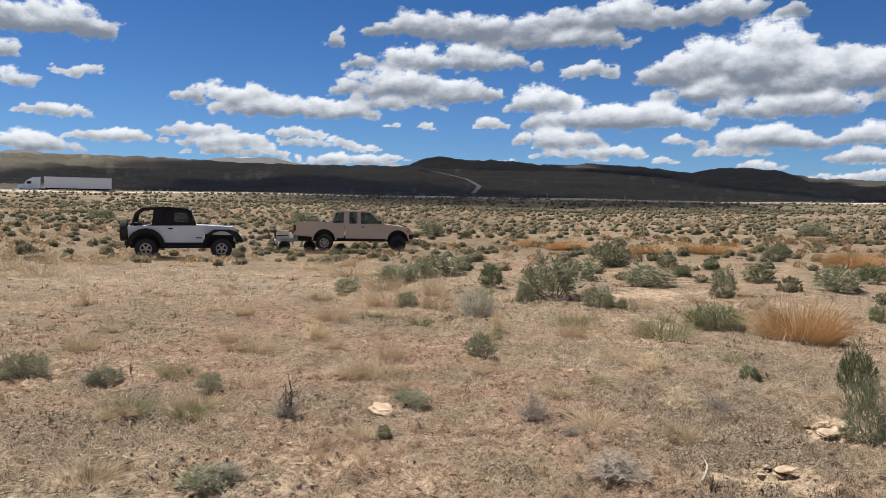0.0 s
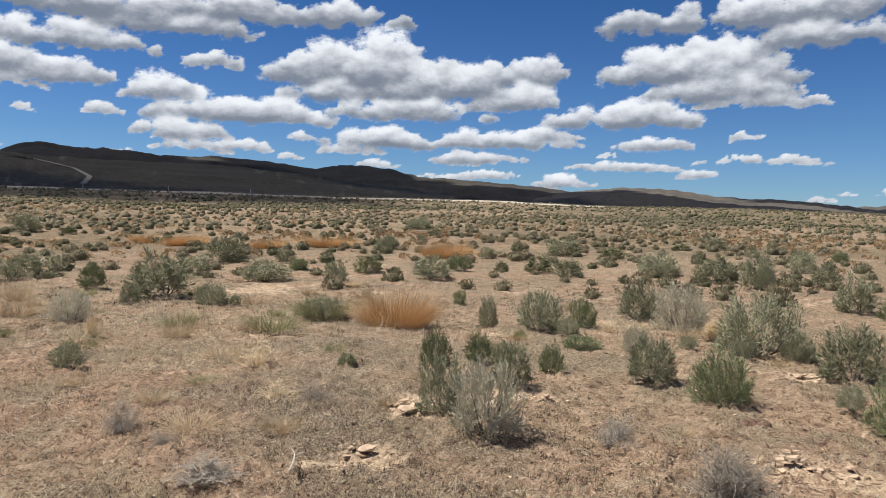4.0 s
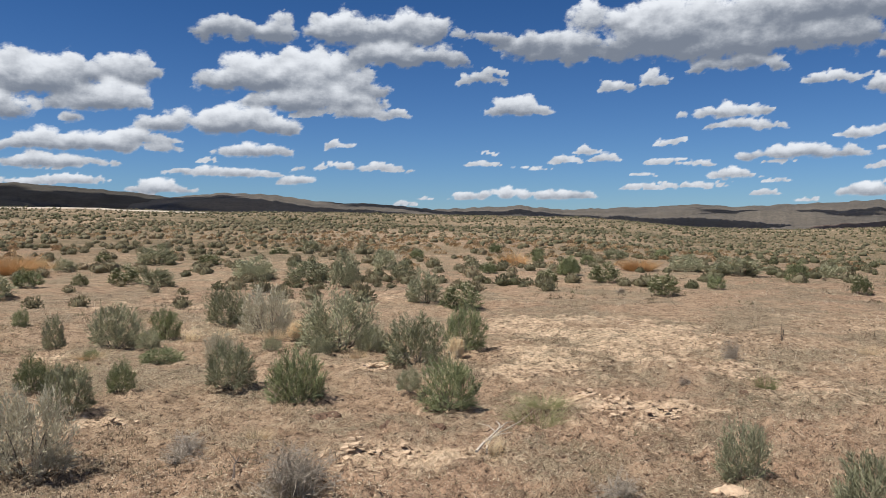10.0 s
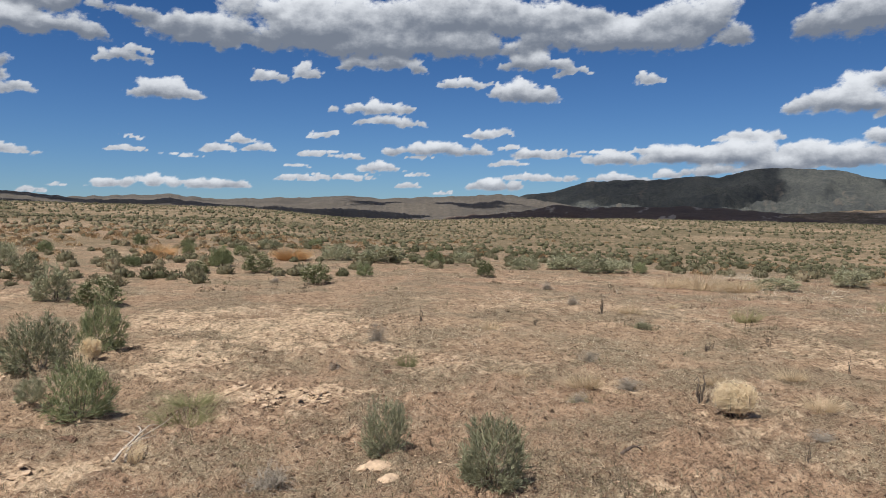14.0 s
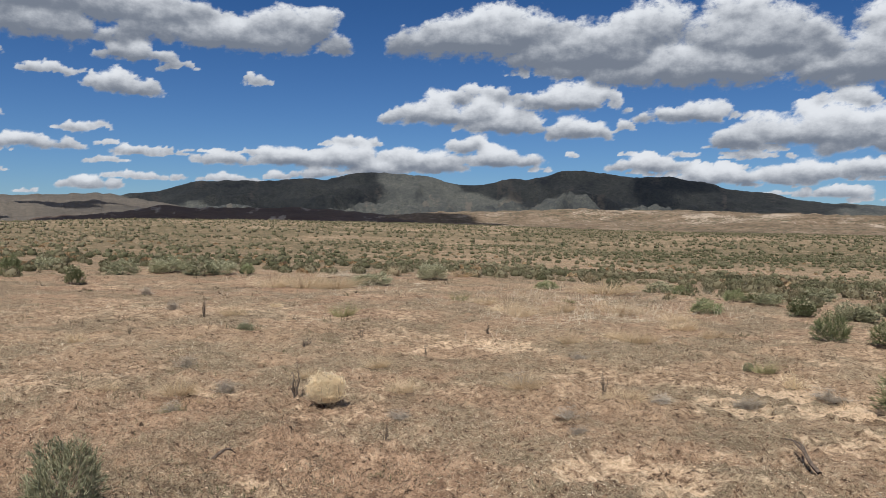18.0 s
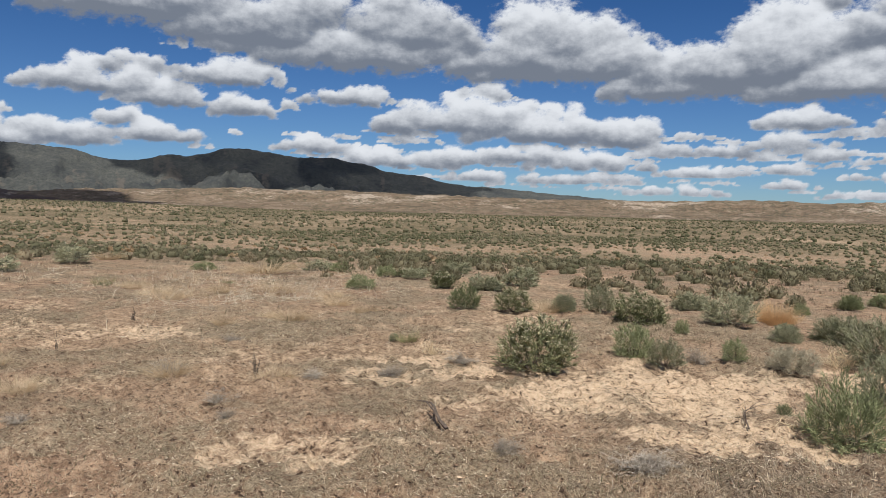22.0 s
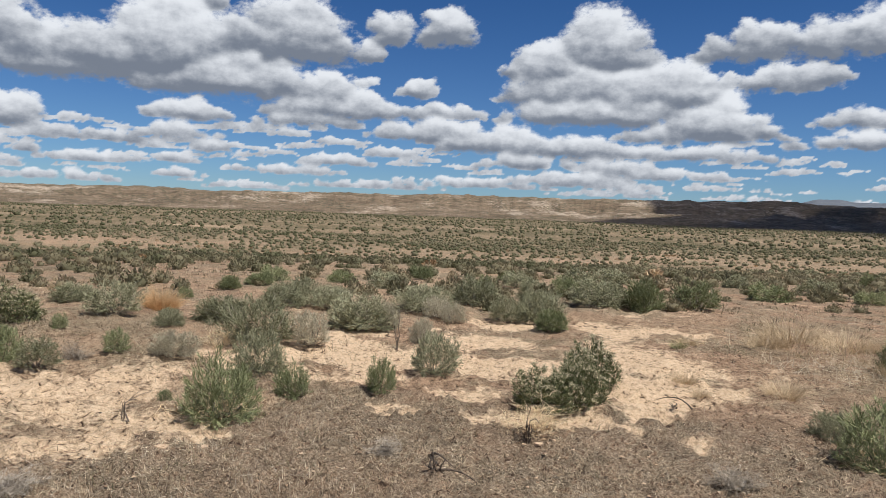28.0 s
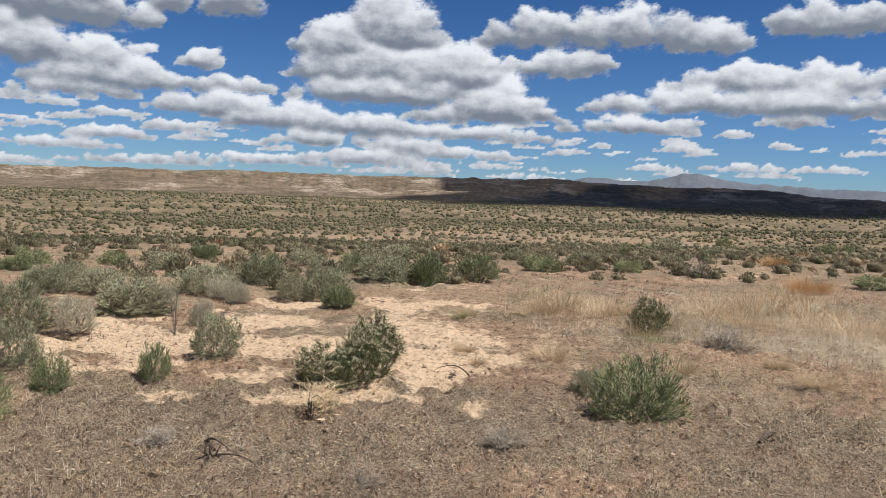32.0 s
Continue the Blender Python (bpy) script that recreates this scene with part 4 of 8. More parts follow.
# ---- plants: each kind is built once or a few times in unit size, then copied ----
def raw_mesh(name, verts, faces, mat, fields=()):
    """A mesh from arrays; faces all with the same number of corners."""
    verts, faces = np.asarray(verts, np.float32).reshape(-1, 3), np.asarray(faces, np.int32)
    me = bpy.data.meshes.new(name)
    me.vertices.add(len(verts)); me.vertices.foreach_set("co", verts.ravel())
    me.loops.add(faces.size); me.loops.foreach_set("vertex_index", faces.ravel())
    me.polygons.add(len(faces)); me.polygons.foreach_set("loop_start", np.arange(0, faces.size, faces.shape[1], dtype=np.int32))
    me.update(calc_edges=True)
    me.materials.append(mat)
    for key, values in fields:
        me.attributes.new(key, "FLOAT", "POINT").data.foreach_set("value", np.asarray(values, np.float32).ravel())
    return me


def unit(v):
    return v / np.maximum(np.linalg.norm(v, axis=-1, keepdims=True), 1e-9)


def leaf_quads(rng, at, way, length, width):
    """A pointed, slightly folded leaf at each place: four corners, two triangles across the fold."""
    n = len(at)
    side = unit(np.cross(way, rng.normal(size=(n, 3))))
    L = length * rng.uniform(0.6, 1.3, (n, 1))
    W = width * rng.uniform(0.7, 1.3, (n, 1))
    lift = np.cross(way, side) * W * 0.5
    v = np.stack([at, at + way * L * 0.55 + side * W * 0.5 + lift, at + way * L, at + way * L * 0.5 - side * W * 0.5 + lift], 1)
    return v.reshape(-1, 3), np.arange(4 * n).reshape(-1, 4)


def tubes(lines, radius, sides=3):
    """Tapered three-sided stems along lines (n, k, 3)."""
    n, k, _ = lines.shape
    way = unit(np.gradient(lines, axis=1))
    a = unit(np.cross(way, np.array([0.31, 0.52, 0.79])))
    b = np.cross(way, a)
    taper = np.linspace(1, 0.25, k)[None, :, None] * np.asarray(radius).reshape(-1, 1, 1)
    rings = [lines + taper * (a * math.cos(q) + b * math.sin(q)) for q in np.arange(sides) * 2 * math.pi / sides]
    v = np.stack(rings, 2)
    i = np.arange(n)[:, None, None] * k * sides + np.arange(k - 1)[None, :, None] * sides
    s = np.arange(sides)[None, None, :]
    f = np.stack([i + s, i + (s + 1) % sides, i + sides + (s + 1) % sides, i + sides + s], -1)
    return v.reshape(-1, 3), f.reshape(-1, 4)


def dome_lines(rng, n, steps, lean=1.45, droop=0.25, rough=0.12, core=0.5, bow=1.0):
    """Stems that fan from the root into an uneven dome one unit wide and one high."""
    turn, tilt = rng.uniform(0, 2 * math.pi, n), lean * rng.uniform(0.0, 1, n) ** 0.62
    q = rng.uniform(0, 6.28, 4)
    lump = 0.90 + 0.13 * np.sin(turn * 2 + q[0]) * np.sin(tilt * 3 + q[1]) + 0.12 * np.sin(turn * 5 + q[2]) * np.sin(tilt * 4 + q[3])
    lump = lump * rng.uniform(core, 1.0, n) ** 0.5 * rng.uniform(0.92, 1.08, n)
    end = np.stack([0.52 * np.sin(tilt) * np.cos(turn), 0.52 * np.sin(tilt) * np.sin(turn), 0.07 + 0.93 * np.cos(tilt)], 1) * lump[:, None]
    root = np.stack([end[:, 0] * 0.28, end[:, 1] * 0.28, np.zeros(n) - 0.02], 1) + rng.normal(0, 0.04, (n, 3)) * np.array([1, 1, 0])
    t = np.linspace(0, 1, steps)[None, :, None]
    bend = np.stack([-end[:, 0] * 0.35 * bow, -end[:, 1] * 0.35 * bow, np.abs(end[:, 2]) * droop], 1)
    lines = root[:, None] * (1 - t) + end[:, None] * t - bend[:, None] * (t * (1 - t)) * 1.2
    lines[:, 1:] += rng.normal(0, rough * 0.2, lines[:, 1:].shape) * t[:, 1:]
    lines[:, :, 2] = np.maximum(lines[:, :, 2], -0.02)
    return lines


def along(rng, lines, n, start=0.3, power=0.8):
    """n places on the lines and the way the line runs there."""
    k = lines.shape[1]
    i, t = rng.integers(0, len(lines), n), start + (1 - start) * rng.uniform(0, 1, n) ** power
    p = t * (k - 1)
    j = np.minimum(p.astype(int), k - 2)
    a, b = lines[i, j], lines[i, j + 1]
    return a + (b - a) * (p - j)[:, None], unit(b - a)


def leaf_material(name, dark, light, dry=None, through=0.3):
    m, t, b = material(name, 0.75)
    info = t.nodes.new("ShaderNodeObjectInfo").outputs["Random"]
    isle = t.nodes.new("ShaderNodeNewGeometry").outputs["Random Per Island"]
    both = calc(t, "ADD", calc(t, "MULTIPLY", isle, 0.55), calc(t, "MULTIPLY", info, 0.45))
    stops = [(0.05, dark), (0.88, light)] + ([(1.0, dry)] if dry else [])
    col = ramp(t, both, stops)
    t.links.new(col, b.inputs["Base Color"])
    glow = t.nodes.new("ShaderNodeBsdfTranslucent")
    t.links.new(col, glow.inputs["Color"])
    blend = t.nodes.new("ShaderNodeMixShader")
    blend.inputs[0].default_value = through
    t.links.new(b.outputs[0], blend.inputs[1]); t.links.new(glow.outputs[0], blend.inputs[2])
    t.links.new(blend.outputs[0], t.nodes["Material Output"].inputs["Surface"])
    return m


SAGE = leaf_material("sage_leaf", (0.155, 0.160, 0.090), (0.43, 0.425, 0.28), (0.62, 0.58, 0.42), 0.12)
ASH = leaf_material("ashen_leaf", (0.34, 0.315, 0.225), (0.64, 0.59, 0.45), (0.78, 0.71, 0.57), 0.2)
GREEN_LEAF = leaf_material("rabbitbrush_leaf", (0.100, 0.122, 0.056), (0.335, 0.36, 0.19), (0.56, 0.54, 0.35), 0.12)
OLIVE = leaf_material("olive_leaf", (0.085, 0.10, 0.046), (0.235, 0.245, 0.125), (0.40, 0.38, 0.24), 0.12)
FLOWER = leaf_material("pale_seed_head", (0.40, 0.37, 0.23), (0.68, 0.62, 0.44), None, 0.3)
GOLD = leaf_material("gold_grass", (0.58, 0.385, 0.20), (0.86, 0.62, 0.35), (0.92, 0.74, 0.48), 0.4)
STRAW = leaf_material("straw", (0.54, 0.41, 0.26), (0.84, 0.70, 0.49), (0.88, 0.76, 0.55), 0.3)
GREY_TWIG = leaf_material("grey_twig", (0.22, 0.18, 0.135), (0.60, 0.525, 0.425), (0.78, 0.70, 0.585), 0.1)
BARK = leaf_material("dark_bark", (0.07, 0.053, 0.042), (0.20, 0.16, 0.125), None, 0.0)
GREY_BARK = leaf_material("grey_bark", (0.10, 0.082, 0.066), (0.30, 0.25, 0.20), None, 0.0)
ASHEN_TWIG = leaf_material("ashen_twig", (0.24, 0.20, 0.155), (0.54, 0.475, 0.395), (0.74, 0.67, 0.57), 0.1)
TUMBLE = leaf_material("tumbleweed_stem", (0.86, 0.70, 0.46), (0.98, 0.88, 0.68), None, 0.45)
SPROUT = leaf_material("green_grass", (0.20, 0.23, 0.10), (0.46, 0.44, 0.23), (0.64, 0.56, 0.33), 0.3)

KINDS = {}


def template(kind, label, category, parts):
    """Keeps a plant's meshes: one list of (part name, mesh, part label) for each variant."""
    KINDS.setdefault(kind, (label, category, []))[2].append(parts)


def bush_form(rng, lobes, shoots, lean, length, rise, foot):
    """Short shoots over an uneven mound of several lobes, one unit wide and one high: their lower ends and tips."""
    turn = np.arange(lobes) * 2.4 + rng.uniform(0, 6.28)
    tilt = lean * ((np.arange(lobes) + 0.4) / lobes) ** 0.42 * rng.uniform(0.88, 1.06, lobes)
    mid = np.stack([0.31 * np.sin(tilt) * np.cos(turn), 0.31 * np.sin(tilt) * np.sin(turn), 0.04 + 0.46 * np.clip(np.cos(tilt), 0, 1) ** 0.6], 1)
    size = rng.uniform(0.7, 1.25, lobes)
    i = rng.integers(0, lobes, shoots)
    way = unit(rng.normal(size=(shoots, 3)) + np.array([0, 0, 0.10]) + 0.8 * (mid[i] - np.array([0, 0, 0.15])) / 0.3)
    tip = mid[i] + way * np.array([0.22, 0.22, 0.34]) * (size[i] * rng.uniform(0.35, 1.0, shoots) ** 0.5)[:, None]
    tip[:, 2] = np.maximum(tip[:, 2], foot + rng.uniform(0, 0.12, shoots))
    flat = np.hypot(tip[:, 0], tip[:, 1])
    tip[:, :2] *= 0.42 / np.percentile(flat, 94)
    tip[:, 2] *= 0.76 / np.percentile(tip[:, 2], 95)
    run = unit(way * np.array([1, 1, 0.6]) * 0.8 + np.stack([0 * tip[:, 0], 0 * tip[:, 0], rise * smooth(tip[:, 2], -0.1, 0.45)], 1) + rng.normal(0, 0.22, way.shape)) * (length * rng.uniform(0.7, 1.4, shoots))[:, None]
    low = tip - run
    low[:, 2] = np.maximum(low[:, 2], 0.02)
    return low, tip


def leafy(seed, leaves, leaf, mat, shoots, name, flowers=0, lean=1.62, lobes=9, wood=None, stems=22, thick=0.011, length=0.24, rise=0.75, foot=0.05, bare_twigs=0, splay=0.42):
    """A bush: forked stems from one root, short shoots all over the mound, and narrow leaves along each shoot."""
    rng = np.random.default_rng(seed)
    low, tip = bush_form(rng, lobes, shoots, lean, length, rise, foot)
    out = []
    # main stems reach up to some of the shoots
    ends = low[rng.choice(shoots, stems, replace=False)]
    t = np.linspace(0, 1, 5)[None, :, None]
    root = np.stack([ends[:, 0] * 0.16, ends[:, 1] * 0.16, np.full(stems, -0.03)], 1)
    lines = root[:, None] * (1 - t) + ends[:, None] * t + (t * (1 - t)) * np.stack([ends[:, 0] * 0.3, ends[:, 1] * 0.3, -0.15 * ends[:, 2]], 1)[:, None]
    lines[:, 1:-1] += rng.normal(0, 0.014, lines[:, 1:-1].shape)
    v, f = tubes(lines, rng.uniform(0.7, 1.4, stems) * thick)
    out.append(("woody_frame", raw_mesh(name + "_wood", v, f, wood or BARK), "dark woody stems"))
    t = np.linspace(0, 1, 3)[None, :, None]
    fine = low[:, None] * (1 - t) + tip[:, None] * t
    at, way = along(rng, fine, leaves, 0.0, 0.62)
    at = at + rng.normal(0, 0.008, at.shape)
    way = unit(way + rng.normal(0, splay, way.shape))
    v, f = leaf_quads(rng, at, way, leaf[0], leaf[1])
    v[:, 2] = np.maximum(v[:, 2], 0.0)
    out.append(("foliage", raw_mesh(name + "_foliage", v, f, mat), ""))
    if flowers:
        pick = np.argsort(-(tip[:, 2] + 0.25 * rng.normal(size=shoots)))[:flowers]
        cl = np.repeat(tip[pick], 12, 0) + rng.normal(0, 1, (12 * flowers, 3)) * np.array([0.018, 0.018, 0.012])
        v, f = leaf_quads(rng, cl, unit(rng.normal(size=cl.shape) + np.array([0, 0, 0.8])), leaf[0] * 0.45, leaf[1] * 1.7)
        out.append(("flowering_top", raw_mesh(name + "_heads", v, f, FLOWER), "pale cream seed heads"))
    if bare_twigs:
        k = rng.choice(shoots, bare_twigs)
        t = np.linspace(0, 1, 4)[None, :, None]
        over = (tip - low)[k] * rng.uniform(0.5, 1.5, (bare_twigs, 1)) + rng.normal(0, 0.05, (bare_twigs, 3))
        dry = low[k][:, None] + over[:, None] * t + rng.normal(0, 0.010, (bare_twigs, 4, 3)) * t
        dry[:, :, 2] = np.maximum(dry[:, :, 2], 0.0)
        v, f = tubes(dry, np.full(bare_twigs, 0.0034))
        out.append(("dry_growth", raw_mesh(name + "_twigs", v, f, GREY_TWIG), "grey dry twigs"))
    return out


def tuft(seed, blades, height, width, mat, name, lean=0.9, spread=0.34, dome=2.6):
    rng = np.random.default_rng(seed)
    turn, tilt = rng.uniform(0, 2 * math.pi, blades), lean * rng.uniform(0, 1, blades) ** 0.8
    rad = spread * np.sqrt(rng.uniform(0, 1, blades))
    a2 = turn + rng.normal(0, 0.5, blades)
    root = np.stack([rad * np.cos(a2), rad * np.sin(a2), np.zeros(blades)], 1)
    tall = height * rng.uniform(0.45, 1.05, blades) * (1 - dome * rad ** 2)
    out = np.stack([np.sin(tilt) * np.cos(turn), np.sin(tilt) * np.sin(turn), np.cos(tilt)], 1) * tall[:, None]
    t = np.linspace(0, 1, 3)[None, :, None]
    lines = root[:, None] + out[:, None] * t + np.array([0, 0, 1.0]) * (0.25 * tall[:, None, None] * (t - t * t))
    lines = lines + rng.normal(0, 0.012, lines.shape) * t
    v, f = tubes(lines, rng.uniform(0.6, 1.2, blades) * width)
    return [("sward", raw_mesh(name, v, f, mat), "")]


def tangle(seed, stems, mat, name, lean=1.25, thick=0.005, droop=0.25, bow=1.0, forks=3, reach=0.22):
    """Bare zigzag stems from one root with short forks, and finer twigs on the forks."""
    rng = np.random.default_rng(seed)
    lines = dome_lines(rng, stems, 6, lean, droop, rough=0.34, bow=bow, core=0.2)
    t = np.linspace(0, 1, 4)[None, :, None]
    def side_twigs(lines, n, size):
        at, way = along(rng, lines, n, 0.2)
        side = unit(way + rng.normal(0, 0.75, way.shape) + np.array([0, 0, 0.15]))
        out = at[:, None] + side[:, None] * t * rng.uniform(0.4, 1.2, (n, 1, 1)) * size + rng.normal(0, 0.016, (n, 4, 3)) * t
        out[:, :, 2] = np.maximum(out[:, :, 2], 0.0)
        return out
    fork = side_twigs(lines, stems * forks, reach)
    tips = side_twigs(fork, stems * forks * 2, reach * 0.5) if stems > 20 else fork[:1]
    v1, f1 = tubes(lines, rng.uniform(0.7, 1.5, stems) * thick)
    v2, f2 = tubes(np.concatenate([fork, tips]), np.concatenate([np.full(len(fork), thick * 0.65), np.full(len(tips), thick * 0.5)]))
    return [("main_frame", raw_mesh(name + "_frame", v1, f1, mat), ""), ("side_growth", raw_mesh(name + "_side", v2, f2, mat), "")]


def ball(seed, arcs, mat, name):
    """A dry rolled ball of short forked stems that curl inwards, open enough to look into."""
    rng = np.random.default_rng(seed)
    n, k = arcs, 6
    t = np.linspace(0, 1, k)[None, :, None]
    a = unit(rng.normal(size=(n, 3)))
    b = unit(np.cross(a, rng.normal(size=(n, 3))))
    sweep = rng.uniform(0.25, 0.9, (n, 1, 1)) * t
    q = np.arctan2(a[:, 1], a[:, 0])
    lump = 0.86 + 0.09 * np.sin(2 * q + 1.0) * a[:, 2] + 0.10 * np.sin(3 * q + 4 * a[:, 2])
    inner = rng.uniform(0.30, 0.85, (n, 1, 1))
    rad = 0.5 * lump[:, None, None] * (inner + (1.0 - inner) * rng.uniform(0.5, 1.15, (n, 1, 1)) * t)
    lines = rad * (a[:, None] * np.cos(sweep) + b[:, None] * np.sin(sweep)) + rng.normal(0, 0.016, (n, k, 3))
    lines = lines * np.array([1.0, 0.92, 0.94]) + np.array([0, 0, 0.45])
    lines[:, :, 2] = np.maximum(lines[:, :, 2], 0.01)
    v, f = tubes(lines, rng.uniform(0.006, 0.012, n))
    core = dome_lines(rng, 26, 5, 1.4)
    v2, f2 = tubes(core, np.full(26, 0.008))
    return [("outer_shell", raw_mesh(name, v, f, mat), "pale curled stems"), ("core", raw_mesh(name + "_core", v2, f2, BARK), "dark stems at the heart")]


for k in range(3):
    template("sage", "grey-green sagebrush with fine upright leaves and woody stems", "shrub", leafy(10 + k, 7000, (0.070, 0.0088), SAGE, 440, "sage", lobes=15, rise=1.0, splay=0.32, bare_twigs=60, wood=GREY_BARK))
    template("sage_mid", "grey-green sagebrush on the open plain", "shrub", leafy(20 + k, 3100, (0.095, 0.0155), SAGE, 320, "sage_mid", lobes=13, bare_twigs=16, stems=12))
    template("ashy", "ash-grey sparse sagebrush with bare dry twigs", "shrub", leafy(30 + k, 7600, (0.052, 0.0085), ASH, 520, "ashy", lobes=15, bare_twigs=160, foot=0.07, wood=GREY_BARK, stems=26, thick=0.014, rise=0.95, splay=0.35))
    template("green", "green rabbitbrush with narrow upright leaves", "shrub", leafy(40 + k, 6600, (0.080, 0.0085), GREEN_LEAF, 400, "green", lobes=15, bare_twigs=46, rise=1.1, length=0.28, splay=0.30))
    template("green_mid", "green rabbitbrush on the open plain", "shrub", leafy(50 + k, 3100, (0.105, 0.014), GREEN_LEAF, 320, "green_mid", lobes=13, rise=1.0, stems=12))
    template("flower", "dark green rabbitbrush topped with pale seed heads", "shrub", leafy(60 + k, 6600, (0.068, 0.0098), OLIVE, 420, "flower", flowers=110, lobes=15, rise=1.0, splay=0.32, bare_twigs=40))
    template("flower_mid", "olive rabbitbrush with cream-coloured tops", "shrub", leafy(70 + k, 3000, (0.092, 0.016), OLIVE, 320, "flower_mid", flowers=34, lobes=13, stems=12))
    template("gold", "dense rust-gold dry bunchgrass clump", "dry grass", tuft(80 + k, 1400, 1.0, 0.0036, GOLD, "gold", 0.95, 0.38, 3.6))
    template("straw", "pale straw-coloured dry grass tuft", "dry grass", tuft(90 + k, 300, 0.95, 0.0046, STRAW, "straw", 1.25))
    template("sprout", "thin green and straw grass tuft", "grass", tuft(100 + k, 260, 1.0, 0.0042, SPROUT, "sprout", 1.0))
    template("dead", "low grey dead shrub of tangled fine twigs", "dead shrub", tangle(110 + k, 64, ASHEN_TWIG, "dead", 1.5, 0.0085, 0.0, -0.3, 4, 0.22))
    template("dry", "pale dry weed skeleton with thin branches", "dry weed", tangle(120 + k, 34, TUMBLE, "dry", 1.5, 0.0075, -0.2, 0.2, 4, 0.3))
    template("twig", "dark bare upright twig in the soil", "twig", tangle(130 + k, 5, BARK, "twig", 0.9, 0.032, 0.0, 0.0))
template("ball", "round pale tumbleweed resting on the ground", "tumbleweed", ball(140, 900, TUMBLE, "tumble"))

NAMES = {"sage": "sagebrush", "ashy": "sparse_sagebrush", "green": "rabbitbrush", "flower": "seeding_rabbitbrush", "gold": "bunchgrass", "straw": "straw_tuft",
         "sprout": "grass_tuft", "dead": "dead_shrub", "dry": "dry_weed", "twig": "bare_twig", "ball": "tumbleweed"}
made_plants = {}
plant_rng = random.Random(5)


def plant(kind, x, y, wide, tall, sink=0.02):
    """A plant of a kind standing on the ground at (x, y), so wide and so tall."""
    label, category, variants = KINDS[kind]
    short = kind.replace("_mid", "")
    pick = plant_rng.randrange(len(variants))
    if (kind, pick) not in made_plants:
        root = new(NAMES[short])
        for name, me, note in variants[pick]:
            p = new(name, me)
            p.parent = root
            if name in ("flowering_top", "side_growth", "dry_growth"):
                tagged(p, note, kind="stuff")
            elif note:
                tagged(p, note)
        tagged(root, label, category, "tumbleweeds on the plain" if kind == "ball" else NAMES[short] + " plants on the plain")
        made_plants[(kind, pick)] = root
        thing = root
        root.matrix_basis = Matrix.Identity(4)
        first = True
    else:
        first = False
    spin, z = plant_rng.uniform(0, 360), float(surface_height(x, y)) - sink * tall
    m = pose(x, y, z, plant_rng.uniform(-4, 4), plant_rng.uniform(-4, 4), spin) @ Matrix.Diagonal((wide, wide, tall, 1.0))
    if first:
        root.matrix_basis = m
        return root
    thing = copy_thing(made_plants[(kind, pick)], Matrix.Identity(4))
    thing.matrix_basis = m
    return thing

# every plant that stands near the way: kind, place, width, height
plant("sage_mid", 4.79, 21.20, 1.48, 0.95)
plant("sage_mid", 1.96, 13.14, 1.20, 0.88)
plant("sage", 2.54, 11.85, 0.61, 0.41)
plant("green_mid", 0.99, 14.32, 0.53, 0.50)
plant("sage", 1.36, 11.79, 0.36, 0.35)
plant("ashy", 0.55, 10.47, 0.66, 0.44)
plant("sage", -0.48, 11.18, 0.45, 0.28)
plant("sage_mid", -0.91, 15.26, 1.07, 0.45)
plant("sage_mid", 0.14, 17.04, 1.19, 0.64)
plant("sage_mid", -0.43, 16.60, 0.83, 0.50)
plant("sage_mid", -1.61, 13.07, 0.56, 0.31)
plant("straw", -0.83, 11.32, 0.72, 0.46)
plant("straw", -0.06, 11.07, 0.50, 0.45)
plant("sage_mid", 4.33, 15.57, 1.26, 0.51)
plant("green_mid", 5.72, 17.81, 0.51, 0.34)
plant("sage_mid", 5.69, 15.03, 0.61, 0.56)
plant("flower_mid", 7.25, 16.98, 0.83, 0.52)
plant("sage_mid", 7.80, 14.71, 1.08, 0.58)
plant("sage_mid", 6.37, 21.13, 0.78, 0.46)
plant("green_mid", 7.90, 21.85, 0.44, 0.35)
plant("sprout", 3.54, 9.53, 0.84, 0.45)
plant("sage", 3.57, 9.60, 0.82, 0.34)
plant("gold", 4.34, 8.92, 1.00, 0.65)
plant("gold", 9.98, 28.01, 2.09, 0.59)
plant("sage_mid", 11.73, 26.01, 1.00, 0.66)
plant("sage_mid", 21.58, 43.73, 2.19, 0.81)
plant("green_mid", 9.47, 16.38, 0.72, 0.47)
plant("sage", -3.55, 6.36, 0.52, 0.28)
plant("sage", -2.77, 6.20, 0.38, 0.17)
plant("dry", -5.20, 10.87, 0.54, 0.49)
plant("twig", -2.66, 6.45, 0.08, 0.20)
plant("twig", -1.03, 5.31, 0.25, 0.30)
plant("dead", -1.06, 5.27, 0.25, 0.19)
plant("dead", 0.71, 5.23, 0.32, 0.27)
plant("sage_mid", -0.56, 42.38, 1.70, 0.99)
plant("green_mid", 1.28, 40.18, 0.77, 0.50)
plant("sage_mid", -10.01, 54.81, 2.50, 0.83)
plant("sage_mid", -22.95, 50.67, 2.22, 0.92)
plant("straw", -8.36, 15.73, 1.19, 0.57)
plant("straw", -2.04, 16.91, 1.27, 0.41)
plant("straw", -3.22, 19.38, 0.88, 0.35)
plant("gold", 11.61, 21.12, 1.61, 0.67)
plant("gold", 5.15, 31.40, 1.42, 0.51)
plant("gold", 4.11, 34.63, 1.30, 0.45)
plant("dry", 2.01, 6.95, 0.44, 0.35)
plant("dead", 2.11, 5.42, 0.38, 0.22)
plant("sage", -1.82, 5.95, 0.26, 0.16)
plant("dead", 0.91, 4.81, 0.23, 0.11)
plant("sage", -0.19, 5.70, 0.36, 0.12)
